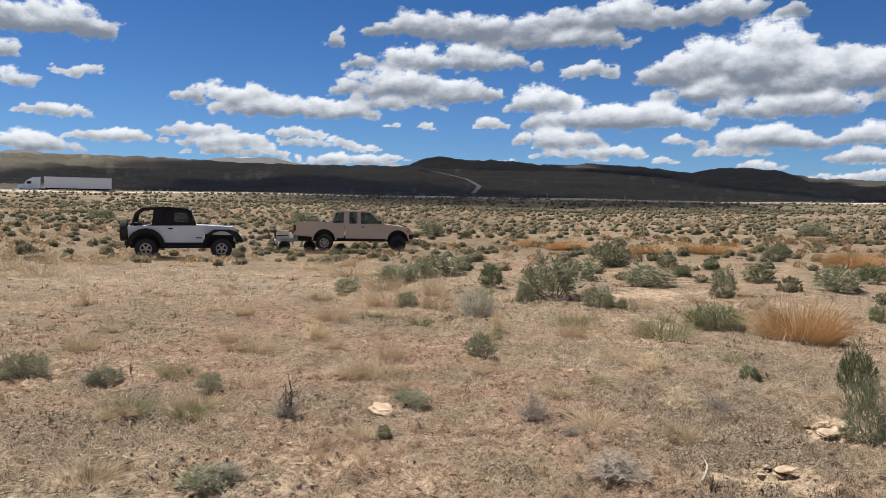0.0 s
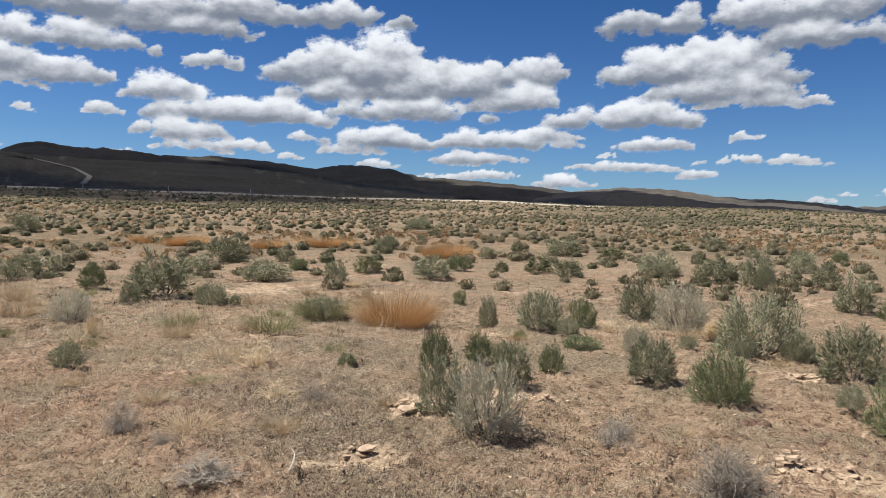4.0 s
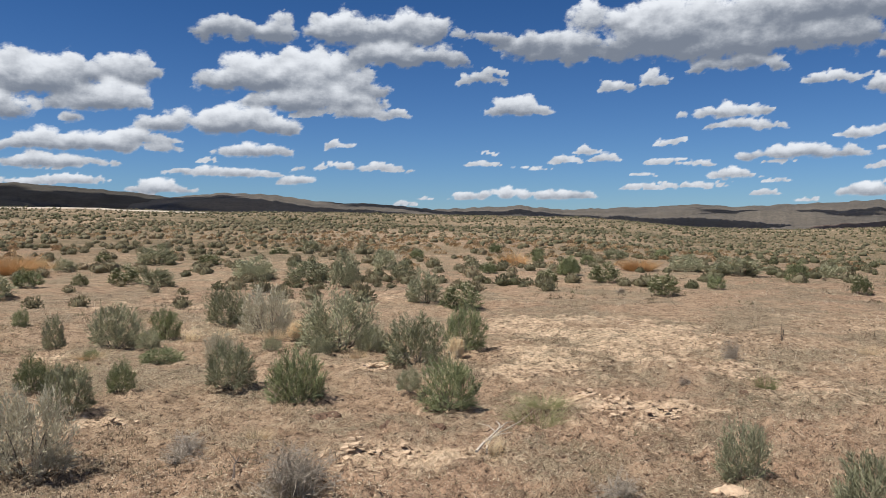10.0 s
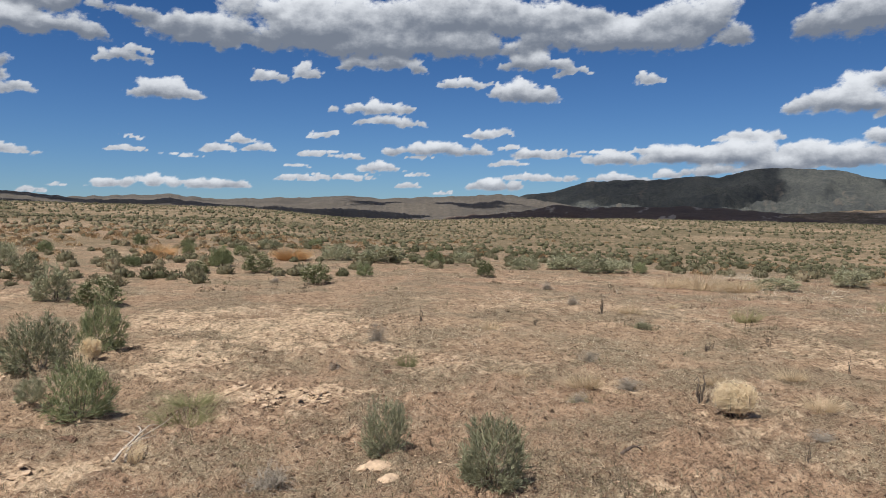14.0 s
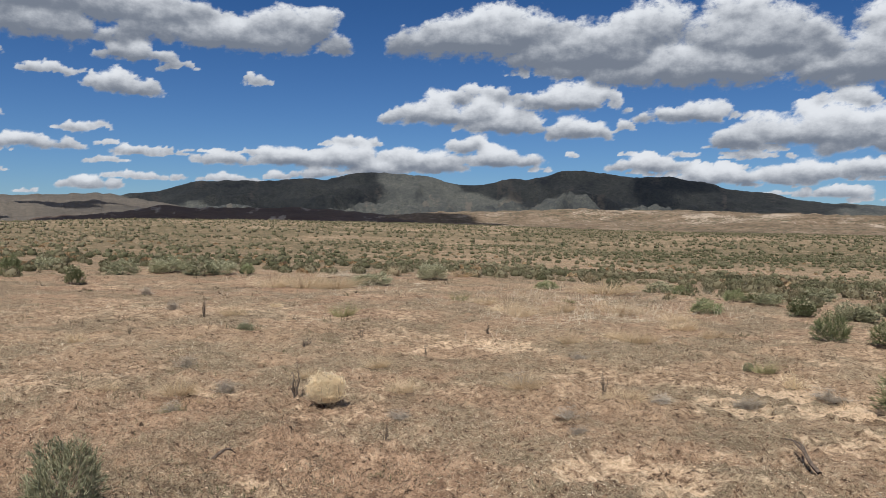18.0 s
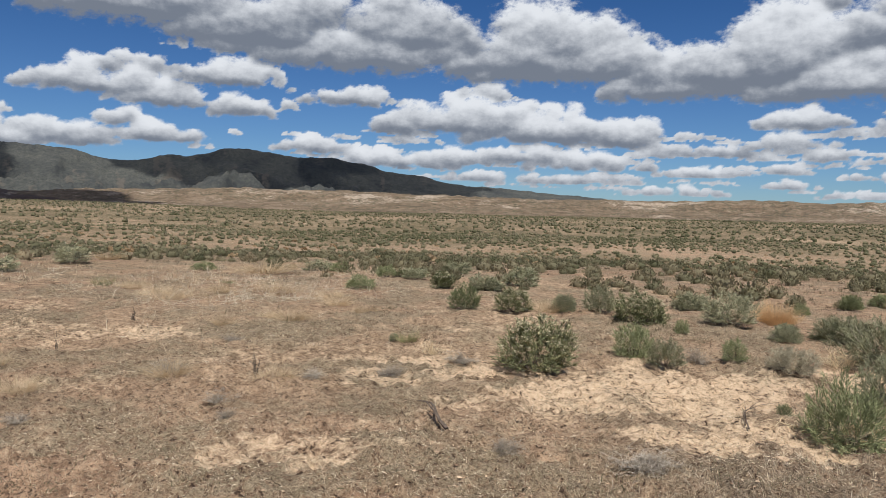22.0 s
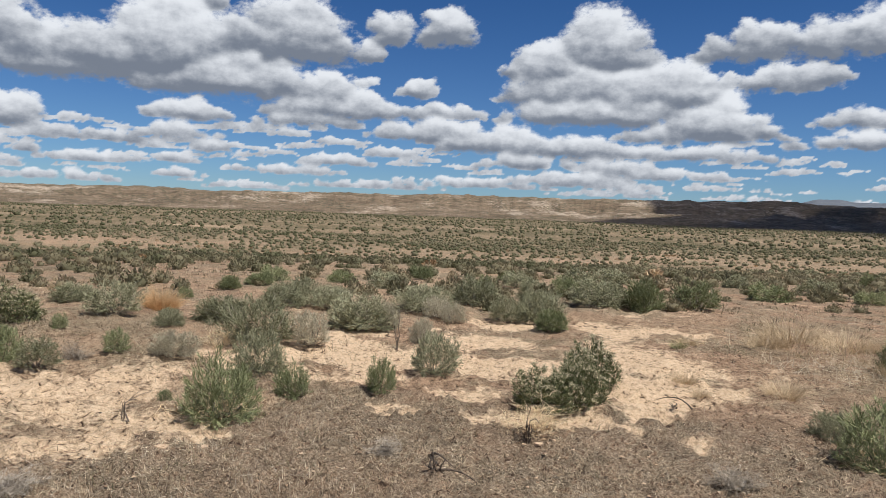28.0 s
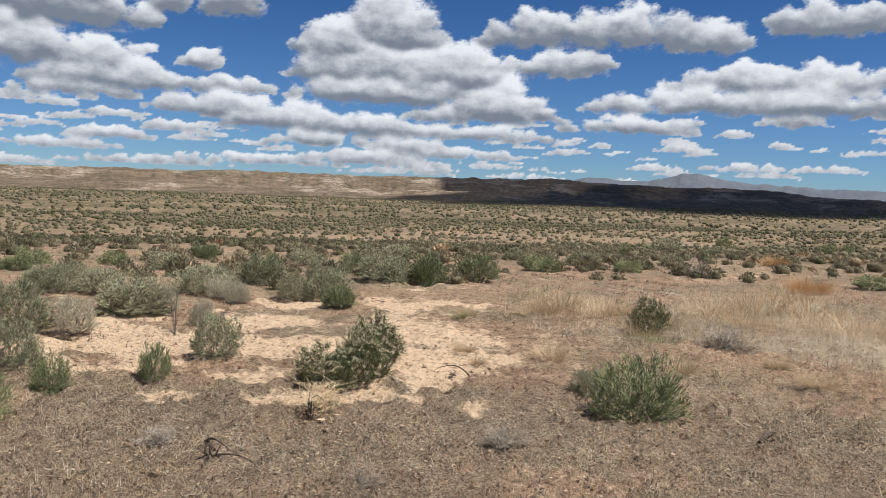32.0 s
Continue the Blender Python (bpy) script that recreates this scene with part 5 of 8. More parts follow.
plant("green", 2.84, 11.60, 0.20, 0.18)
plant("straw", -1.88, 3.97, 0.38, 0.17)
plant("dry", -0.39, 4.15, 0.13, 0.18)
plant("dry", -0.65, 4.31, 0.07, 0.17)
plant("dead", -1.11, 3.96, 0.35, 0.15)
plant("dry", 0.73, 9.10, 0.28, 0.37)
plant("straw", 1.83, 7.56, 0.41, 0.25)
plant("dry", -1.38, 8.50, 0.39, 0.35)
plant("sage", 0.45, 7.58, 0.39, 0.26)
plant("straw", 1.57, 8.75, 0.34, 0.32)
plant("straw", -0.47, 7.43, 0.34, 0.24)
plant("green", 3.59, 6.32, 0.36, 0.45)
plant("sage", 2.86, 4.79, 0.44, 0.53)
plant("ashy", 2.92, 4.21, 0.60, 0.64)
plant("sage", 3.75, 5.23, 0.45, 0.45)
plant("green", 3.98, 6.16, 0.31, 0.35)
plant("green", 4.41, 5.57, 0.28, 0.31)
plant("sage", 5.58, 8.60, 0.31, 0.51)
plant("sage", 5.89, 7.85, 0.73, 0.61)
plant("green", 6.71, 8.02, 0.47, 0.47)
plant("sage", 6.00, 7.38, 0.33, 0.24)
plant("green", 5.57, 6.59, 0.55, 0.18)
plant("flower_mid", 11.36, 15.70, 0.86, 0.54)
plant("sage_mid", 11.49, 14.67, 0.92, 0.54)
plant("sage_mid", 16.93, 21.94, 1.65, 0.80)
plant("sage_mid", 14.53, 14.76, 1.43, 0.68)
plant("sage_mid", 14.47, 12.74, 1.33, 0.71)
plant("sage_mid", 13.80, 11.01, 0.87, 0.94)
plant("sage", 8.00, 8.35, 0.80, 0.66)
plant("ashy", 7.56, 7.06, 0.85, 0.77)
plant("sage", 7.37, 5.69, 1.13, 0.81)
plant("ashy", 6.02, 6.18, 0.43, 0.37)
plant("sage", 5.03, 4.91, 0.52, 0.46)
plant("green", 5.04, 4.12, 0.59, 0.52)
plant("sage", 7.01, 4.32, 0.80, 0.61)
plant("sage", 7.38, 5.19, 0.44, 0.37)
plant("sage_mid", 12.01, 7.60, 0.77, 0.75)
plant("flower_mid", 11.77, 6.68, 0.89, 0.49)
plant("green", 7.98, 4.33, 0.58, 0.66)
plant("green", 5.53, 2.99, 0.56, 0.47)
plant("sage", 5.66, 3.45, 0.26, 0.22)
plant("dry", 6.29, 3.45, 0.31, 0.48)
plant("dry", 7.70, 6.72, 0.33, 0.32)
plant("ashy", 7.56, 5.26, 0.30, 0.26)
plant("dry", 6.62, 7.41, 0.37, 0.31)
plant("dead", 3.55, 3.67, 0.34, 0.19)
plant("dead", 3.45, 2.63, 0.58, 0.34)
plant("straw", 4.16, 3.68, 0.21, 0.11)
plant("gold", 24.71, 12.43, 1.02, 0.66)
plant("flower_mid", 18.24, 7.99, 0.59, 0.39)
plant("green_mid", 20.57, 8.42, 0.75, 0.64)
plant("green_mid", 19.40, 10.38, 0.50, 0.36)
plant("sage_mid", 26.91, 24.16, 1.08, 0.66)
plant("sage_mid", 23.03, 46.57, 2.07, 0.86)
plant("sprout", 5.71, 2.29, 0.49, 0.22)
plant("gold", 12.31, 22.14, 1.13, 0.68)
plant("gold", 5.65, 32.28, 1.22, 0.52)
plant("gold", 7.57, 27.94, 1.29, 0.46)
plant("green", 6.31, 10.72, 0.28, 0.31)
plant("sage_mid", 13.34, 21.52, 0.76, 0.46)
plant("flower_mid", 16.30, 24.18, 0.61, 0.42)
plant("flower_mid", 10.25, 15.68, 0.42, 0.33)
plant("flower_mid", 17.66, 20.24, 0.99, 0.43)
plant("sage_mid", 21.83, 16.08, 0.94, 0.56)
plant("green_mid", 24.84, 16.68, 0.68, 0.44)
plant("sage_mid", 16.34, 11.23, 0.88, 0.62)
plant("green_mid", 26.69, 12.35, 0.56, 0.53)
plant("green_mid", 32.51, 17.40, 0.70, 0.61)
plant("green", 5.29, 7.39, 0.21, 0.15)
plant("sage_mid", 3.19, 17.14, 0.88, 0.49)
plant("flower_mid", 7.46, 20.68, 0.39, 0.28)
plant("flower_mid", 5.80, 17.91, 0.51, 0.33)
plant("sage_mid", 11.44, 25.83, 1.02, 0.47)
plant("flower_mid", 24.41, 23.73, 1.01, 0.38)
plant("green_mid", 26.44, 10.22, 0.64, 0.47)
plant("flower_mid", 16.53, 4.55, 0.84, 0.53)
plant("flower_mid", 19.10, 6.84, 0.96, 0.58)
plant("green_mid", 19.03, 4.02, 0.50, 0.38)
plant("green_mid", 23.15, 2.81, 0.73, 0.64)
plant("flower_mid", 19.95, 1.07, 0.52, 0.50)
plant("flower_mid", 17.81, 7.87, 0.50, 0.37)
plant("green_mid", 20.48, 8.36, 0.66, 0.58)
plant("sage_mid", 24.84, 6.25, 1.25, 0.67)
plant("gold", 24.48, 7.70, 1.12, 0.52)
plant("sage_mid", 24.65, 4.68, 1.95, 0.65)
plant("sage_mid", 23.83, 0.12, 1.16, 0.50)
plant("sage_mid", 24.49, -1.16, 1.43, 0.55)
plant("sage_mid", 22.92, -1.90, 1.12, 0.56)
plant("sage_mid", 23.29, -2.56, 1.14, 0.47)
plant("green_mid", 23.36, -3.28, 0.53, 0.38)
plant("straw", 18.10, -3.18, 0.79, 0.43)
plant("straw", 17.66, -3.91, 1.04, 0.56)
plant("straw", 17.80, -4.63, 1.06, 0.45)
plant("sage_mid", 18.82, -5.72, 1.33, 0.35)
plant("sage", 5.25, 0.72, 0.38, 0.44)
plant("sage", 4.69, 0.01, 0.50, 0.46)
plant("dead", 7.58, 1.69, 0.16, 0.12)
plant("sprout", 8.02, 1.07, 0.23, 0.23)
plant("dead", 9.14, 1.60, 0.32, 0.31)
plant("twig", 10.94, 1.37, 0.16, 0.34)
plant("twig", 12.43, -1.23, 0.13, 0.38)
plant("twig", 11.01, -0.21, 0.11, 0.21)
plant("sage", 11.02, -1.66, 0.27, 0.12)
plant("twig", 9.12, -2.09, 0.20, 0.11)
plant("ball", 6.55, -1.72, 0.40, 0.33)
plant("dead", 16.45, -0.44, 0.43, 0.21)
plant("dead", 16.17, 5.34, 0.30, 0.19)
plant("sage_mid", 26.67, 2.29, 1.05, 0.52)
plant("sage_mid", 32.32, 11.34, 1.35, 0.62)
plant("green_mid", 39.20, 11.32, 0.92, 0.54)
plant("flower_mid", 20.24, 10.98, 0.51, 0.33)
plant("sage_mid", 19.54, 14.22, 0.95, 0.79)
plant("green_mid", 31.17, 14.53, 0.78, 0.45)
plant("dead", 8.49, -0.78, 0.29, 0.16)
plant("dead", 4.52, 1.23, 0.35, 0.15)
plant("dry", 4.75, 2.14, 0.22, 0.20)
plant("straw", 7.57, -0.06, 0.21, 0.14)
plant("dead", 7.41, -1.04, 0.31, 0.14)
plant("straw", 7.95, -2.59, 0.29, 0.16)
plant("sage_mid", 20.36, -8.00, 1.10, 0.56)
plant("straw", 21.42, -9.34, 0.68, 0.36)
plant("straw", 14.58, -9.82, 1.37, 0.40)
plant("straw", 10.97, -7.73, 0.85, 0.30)
plant("green_mid", 16.55, -9.48, 0.70, 0.23)
plant("sage_mid", 14.86, -11.56, 1.00, 0.30)
plant("green_mid", 10.58, -9.11, 0.61, 0.29)
plant("green_mid", 13.54, -11.07, 0.51, 0.28)
plant("green_mid", 12.10, -11.14, 0.48, 0.29)
plant("sage_mid", 11.54, -11.45, 0.70, 0.29)
plant("flower_mid", 10.03, -10.62, 0.52, 0.38)
plant("sage_mid", 12.37, -13.68, 0.89, 0.30)
plant("green", 7.60, -8.53, 0.56, 0.42)
plant("flower", 7.03, -8.89, 0.64, 0.39)
plant("sage_mid", 9.34, -11.04, 0.83, 0.34)
plant("sage_mid", 9.63, -12.55, 0.91, 0.44)
plant("sage", 6.50, -9.36, 0.43, 0.31)
plant("straw", 6.59, -9.15, 0.36, 0.26)
plant("sage", 6.06, -9.62, 0.54, 0.45)
plant("flower", 4.63, -6.14, 0.88, 0.59)
plant("twig", 6.12, -4.10, 0.09, 0.33)
plant("twig", 12.41, -1.23, 0.14, 0.38)
plant("twig", 9.66, -4.66, 0.15, 0.20)
plant("twig", 8.50, -3.32, 0.10, 0.28)
plant("twig", 9.34, -2.16, 0.23, 0.12)
plant("sage", 6.64, -6.23, 0.14, 0.11)
plant("twig", 9.97, -3.00, 0.13, 0.24)
plant("dead", 11.22, -1.68, 0.19, 0.13)
plant("dead", 5.04, -3.17, 0.20, 0.09)
plant("twig", 5.42, -1.87, 0.08, 0.17)
plant("dead", 6.70, -0.56, 0.23, 0.15)
plant("straw", 8.43, -6.12, 0.51, 0.23)
plant("straw", 11.57, -5.91, 0.55, 0.24)
plant("straw", 12.87, -6.11, 0.51, 0.22)
plant("dead", 5.46, -5.07, 0.37, 0.11)
plant("green", 4.32, -7.39, 0.52, 0.43)
plant("sage", 3.85, -7.15, 0.43, 0.29)
plant("green", 4.49, -8.84, 0.21, 0.20)
plant("dead", 3.74, -7.60, 0.35, 0.20)
plant("green", 3.43, -7.77, 0.30, 0.26)
plant("flower", 5.22, -9.21, 0.89, 0.45)
plant("sage", 6.50, -9.41, 0.30, 0.27)
plant("sage", 4.35, -9.96, 0.83, 0.47)
plant("gold", 4.05, -10.66, 0.48, 0.39)
plant("sage", 5.55, -11.34, 0.71, 0.30)
plant("sage", 3.40, -9.11, 0.41, 0.23)
plant("ashy", 2.86, -7.70, 0.54, 0.29)
plant("dry", 2.60, -8.24, 0.43, 0.30)
plant("sage", 2.28, -8.53, 0.92, 0.57)
plant("ashy", 1.73, -8.50, 0.49, 0.42)
plant("sage", 1.95, -7.11, 0.56, 0.47)
plant("green", 1.92, -5.82, 0.64, 0.51)
plant("dry", 1.98, -5.90, 0.71, 0.22)
plant("green", 2.45, -6.26, 0.14, 0.11)
plant("green", 1.53, -6.38, 0.35, 0.29)
plant("green_mid", 3.83, -13.35, 0.40, 0.28)
plant("green_mid", 3.58, -14.32, 0.59, 0.29)
plant("sage", 3.04, -9.82, 0.77, 0.37)
plant("sage", 2.51, -11.04, 0.75, 0.37)
plant("twig", 2.52, -5.69, 0.08, 0.16)
plant("twig", 6.02, -4.02, 0.08, 0.40)
plant("straw", 6.73, -9.32, 0.32, 0.21)
plant("sage_mid", 9.29, -11.15, 0.69, 0.27)
plant("green_mid", 11.91, -11.87, 0.49, 0.24)
plant("flower_mid", 12.00, -11.47, 0.47, 0.23)
plant("flower_mid", 10.83, -14.22, 0.76, 0.25)
plant("flower_mid", 9.98, -10.68, 0.41, 0.29)
plant("dead", 3.31, -4.03, 0.29, 0.12)
plant("dead", 2.55, -4.31, 0.48, 0.15)
plant("dead", 5.50, -3.39, 0.31, 0.12)
plant("twig", 9.70, -4.65, 0.12, 0.16)
plant("green", 0.86, -6.54, 0.28, 0.34)
plant("sage", 0.44, -7.33, 0.52, 0.43)
plant("ashy", 0.59, -8.90, 0.35, 0.35)
plant("twig", 0.83, -8.53, 0.12, 0.59)
plant("flower", -0.34, -6.16, 0.56, 0.36)
plant("flower", -0.62, -6.30, 0.50, 0.46)
plant("flower", -0.86, -6.95, 0.58, 0.46)
plant("dry", -0.20, -5.58, 0.62, 0.22)
plant("twig", -0.13, -5.41, 0.19, 0.22)
plant("green", -1.06, -10.21, 0.49, 0.32)
plant("sage", -1.03, -10.86, 0.75, 0.53)
plant("sage", -0.56, -10.91, 0.62, 0.40)
plant("sage", -0.19, -12.34, 0.84, 0.54)
plant("sage", 0.50, -11.49, 0.89, 0.41)
plant("sage", 1.35, -9.68, 0.92, 0.50)
plant("ashy", 1.03, -9.84, 0.46, 0.38)
plant("sage", 2.52, -11.52, 0.80, 0.39)
plant("green_mid", 3.85, -13.32, 0.36, 0.26)
plant("green_mid", 3.59, -14.41, 0.43, 0.26)
plant("sage", 2.98, -9.76, 0.68, 0.36)
plant("sage", 3.44, -9.24, 0.33, 0.23)
plant("sage", -2.09, -12.39, 1.10, 0.50)
plant("green", -2.71, -12.00, 0.47, 0.61)
plant("sage", -2.38, -12.70, 0.74, 0.43)
plant("ashy", 0.19, -10.49, 0.41, 0.33)
plant("green", 4.03, -11.62, 0.26, 0.21)
plant("sage", 5.52, -11.40, 0.66, 0.34)
plant("sage", 6.42, -9.29, 0.32, 0.30)
plant("green_mid", -0.56, -14.58, 0.53, 0.46)
plant("green_mid", 0.62, -17.52, 0.51, 0.34)
plant("sage", 1.95, -11.64, 0.67, 0.33)
plant("green_mid", -1.29, -18.00, 0.53, 0.29)
plant("green_mid", -1.88, -13.74, 0.61, 0.44)
plant("sage_mid", -3.63, -17.93, 1.07, 0.44)
plant("sage_mid", -1.27, -13.62, 0.66, 0.44)
plant("dead", 5.36, -5.89, 0.45, 0.12)
plant("dead", 2.55, -4.37, 0.24, 0.13)
plant("green", -2.34, -5.20, 0.78, 0.52)
plant("sage", -2.26, -5.75, 0.35, 0.24)
plant("dry", -2.17, -5.16, 0.44, 0.17)
plant("flower", -4.08, -7.81, 0.54, 0.49)
plant("straw", -4.49, -8.12, 0.34, 0.36)
plant("dead", -4.42, -6.97, 0.74, 0.34)
plant("dead", -9.33, -14.36, 0.90, 0.45)
plant("gold", -15.24, -19.02, 0.72, 0.46)
plant("gold", -9.66, -11.61, 0.69, 0.43)
plant("green_mid", -11.86, -12.38, 0.77, 0.37)
plant("green_mid", -35.07, -37.67, 1.37, 0.77)
plant("green_mid", -37.34, -38.45, 1.02, 0.67)
plant("straw", -3.91, -9.71, 0.82, 0.40)
plant("straw", -4.36, -9.33, 0.81, 0.35)
plant("straw", -6.42, -8.97, 0.88, 0.51)
plant("straw", -6.90, -8.49, 0.95, 0.51)
plant("straw", -5.62, -8.94, 0.61, 0.41)
plant("straw", -6.66, -7.55, 0.81, 0.39)
plant("straw", -7.80, -9.92, 0.83, 0.39)
plant("straw", -5.39, -8.00, 0.63, 0.30)
plant("straw", -3.48, -9.30, 0.43, 0.30)
plant("green", -3.74, -12.53, 0.88, 0.54)
plant("green", -2.81, -12.21, 0.75, 0.56)
plant("sage", -2.35, -12.62, 1.00, 0.47)
plant("sage", -0.98, -11.27, 0.66, 0.44)
plant("sage", -0.24, -12.56, 0.97, 0.41)
plant("sage", 0.68, -11.24, 0.87, 0.40)
plant("sage", 1.31, -9.74, 0.84, 0.35)
plant("ashy", 0.39, -10.78, 0.51, 0.35)
plant("green_mid", -8.15, -15.23, 0.77, 0.36)
plant("sage_mid", -10.51, -17.20, 0.79, 0.36)
plant("sage_mid", -7.91, -16.90, 1.09, 0.45)
plant("green_mid", -6.16, -15.27, 0.99, 0.42)
plant("sage_mid", -6.71, -18.23, 0.76, 0.35)
plant("sage_mid", -25.84, -40.66, 2.86, 1.03)
plant("green_mid", -12.62, -22.84, 0.69, 0.51)
plant("green_mid", -37.83, -51.15, 1.45, 1.16)
plant("sage_mid", -22.56, -32.05, 1.40, 0.58)
plant("twig", 0.44, -4.76, 0.22, 0.16)
plant("twig", -2.90, -4.93, 0.08, 0.12)
plant("twig", -2.88, -4.50, 0.16, 0.07)
plant("twig", -1.37, -6.35, 0.27, 0.06)
plant("green", -1.06, -10.24, 0.46, 0.29)
plant("sage_mid", -2.50, -15.79, 1.07, 0.46)
plant("sage_mid", 1.32, -14.56, 0.83, 0.39)
plant("sage", 1.88, -11.31, 0.75, 0.36)
plant("green_mid", 0.73, -18.11, 0.58, 0.35)
plant("green_mid", 2.26, -15.57, 0.68, 0.32)
plant("green_mid", 3.46, -15.11, 0.67, 0.37)
plant("sage", 2.61, -13.23, 0.64, 0.30)
plant("sage_mid", -1.25, -15.85, 0.76, 0.38)
plant("dead", -1.18, -4.73, 0.37, 0.15)
plant("straw", -4.17, -5.48, 0.30, 0.16)
plant("dead", -0.28, -4.38, 0.25, 0.13)
plant("dead", 0.75, -5.13, 0.29, 0.12)
plant("straw", -9.80, 17.09, 0.91, 0.57)
plant("straw", -10.41, 19.73, 0.74, 0.54)
plant("straw", -9.15, 20.29, 0.90, 0.46)
plant("straw", -10.74, 26.50, 0.86, 0.46)
plant("straw", -2.78, 20.25, 1.28, 0.42)
plant("straw", -1.01, 13.07, 0.73, 0.46)
plant("straw", -0.07, 12.48, 0.49, 0.52)
plant("straw", -1.37, 9.63, 0.47, 0.35)
plant("dead", -2.90, 6.24, 0.38, 0.12)
plant("straw", -0.54, 6.64, 0.51, 0.25)
plant("sage", -1.20, 3.91, 0.38, 0.13)
plant("green", -0.32, 4.83, 0.12, 0.10)
plant("sprout", 1.72, 9.51, 0.51, 0.28)
plant("sprout", 2.68, 8.79, 0.69, 0.38)
plant("dry", 1.91, 5.75, 0.42, 0.18)
plant("twig", 1.54, 4.01, 0.14, 0.16)
plant("green", 2.79, 6.59, 0.22, 0.12)
plant("sprout", 2.93, 7.32, 0.24, 0.14)
plant("dead", 1.04, 4.13, 0.52, 0.13)
plant("dead", 3.66, 2.81, 0.53, 0.27)
plant("dead", 3.73, 3.84, 0.35, 0.16)
plant("sprout", 6.01, 2.37, 0.39, 0.17)
plant("dead", 13.22, -0.83, 0.30, 0.19)
plant("dead", 6.69, -3.57, 0.35, 0.15)
plant("dead", 5.92, -2.15, 0.25, 0.08)
plant("twig", 7.01, -1.58, 0.25, 0.30)
plant("dead", 7.74, -4.84, 0.28, 0.10)
plant("dead", 5.71, -4.39, 0.29, 0.09)
plant("straw", 8.38, -7.32, 0.39, 0.17)
plant("dry", 5.87, -6.06, 0.35, 0.19)

# dry weeds and small brush caught among the sagebrush
plant("ball", 7.43, 6.39, 0.37, 0.31)
plant("ball", 7.62, 4.22, 0.25, 0.29)
plant("dry", 6.92, 7.15, 0.41, 0.22)
plant("straw", 7.02, 5.11, 0.21, 0.16)
plant("sage", 13.93, 14.09, 0.94, 0.53)
plant("sage", 13.69, 10.77, 0.51, 0.64)
plant("sage", 6.59, 6.00, 0.27, 0.17)
plant("sage", 6.79, 5.46, 0.30, 0.23)
plant("straw", 9.96, 9.32, 0.60, 0.20)
plant("dry", 7.89, 5.24, 0.27, 0.18)
plant("sage", 7.62, 4.53, 0.25, 0.19)
plant("straw", 9.62, 7.74, 0.63, 0.20)

# short dry tufts scattered over the worn ground
scatter = random.Random(31)
for az0, az1, near, far, count in ((-27, 22, 5.0, 15.0, 54), (22, 60, 6.0, 13.0, 14), (84, 136, 6.0, 15.0, 20), (196, 222, 6.5, 11.0, 14)):
    for k in range(count):
        a, r = radians(scatter.uniform(az0, az1)), scatter.uniform(near, far)
        wide = scatter.uniform(0.16, 0.42) * (0.7 + r / 30)
        plant("sprout" if scatter.random() < 0.28 else "straw", CX + r * math.sin(a), CY + r * math.cos(a), wide, wide * scatter.uniform(0.35, 0.75))

# ---- the parked cars and the far road ----
def part(name, bm, mat, parent, label=""):
    me = bpy.data.meshes.new(name)
    bmesh.ops.recalc_face_normals(bm, faces=bm.faces)
    bm.to_mesh(me)
    bm.free()
    me.materials.append(mat)
    ob = new(name, me)
    ob.parent = parent
    return tagged(ob, label) if label else ob


def soften(bm, width, segments=2, angle=0.5):
    edges = [e for e in bm.edges if len(e.link_faces) == 2 and e.calc_face_angle(0) > angle]
    if width and edges:
        bmesh.ops.bevel(bm, geom=edges, offset=width, segments=segments, affect="EDGES", clamp_overlap=True)
    return bm


def prism(outline, left, right, bevel=0.02, tuck=None):
    """A side outline of (x, z) carried across from y = right to y = left; tuck(z) narrows it with height."""
    bm = bmesh.new()
    k = tuck or (lambda z: 1.0)
    a = [bm.verts.new((x, left * k(z), z)) for x, z in outline]
    b = [bm.verts.new((x, right * k(z), z)) for x, z in outline]
    bm.faces.new(a)
    bm.faces.new(b[::-1])
    for i in range(len(a)):
        j = (i + 1) % len(a)
        bm.faces.new((a[i], b[i], b[j], a[j]))
    return soften(bm, bevel)


def block(x0, x1, y0, y1, z0, z1, bevel=0.015):
    return prism([(x0, z0), (x1, z0), (x1, z1), (x0, z1)], y1, y0, bevel)


def rod(points, radius, sides=8):
    bm = bmesh.new()
    rings = []
    for i, p in enumerate(points):
        p = Vector(p)
        way = (Vector(points[min(i + 1, len(points) - 1)]) - Vector(points[max(i - 1, 0)])).normalized()
        u = way.orthogonal().normalized()
        w = way.cross(u)
        rings.append([bm.verts.new(p + radius * (u * math.cos(q) + w * math.sin(q))) for q in [k * 2 * math.pi / sides for k in range(sides)]])
    for r0, r1 in zip(rings, rings[1:]):
        # line up the rings by their nearest corner
        s = min(range(sides), key=lambda k: (r1[k].co - r0[0].co - (Vector(r1[0].co) * 0)).length)
        for k in range(sides):
            bm.faces.new((r0[k], r0[(k + 1) % sides], r1[(k + 1 + s) % sides], r1[(k + s) % sides]))
    bm.faces.new(rings[0]); bm.faces.new(rings[-1][::-1])
    return bm


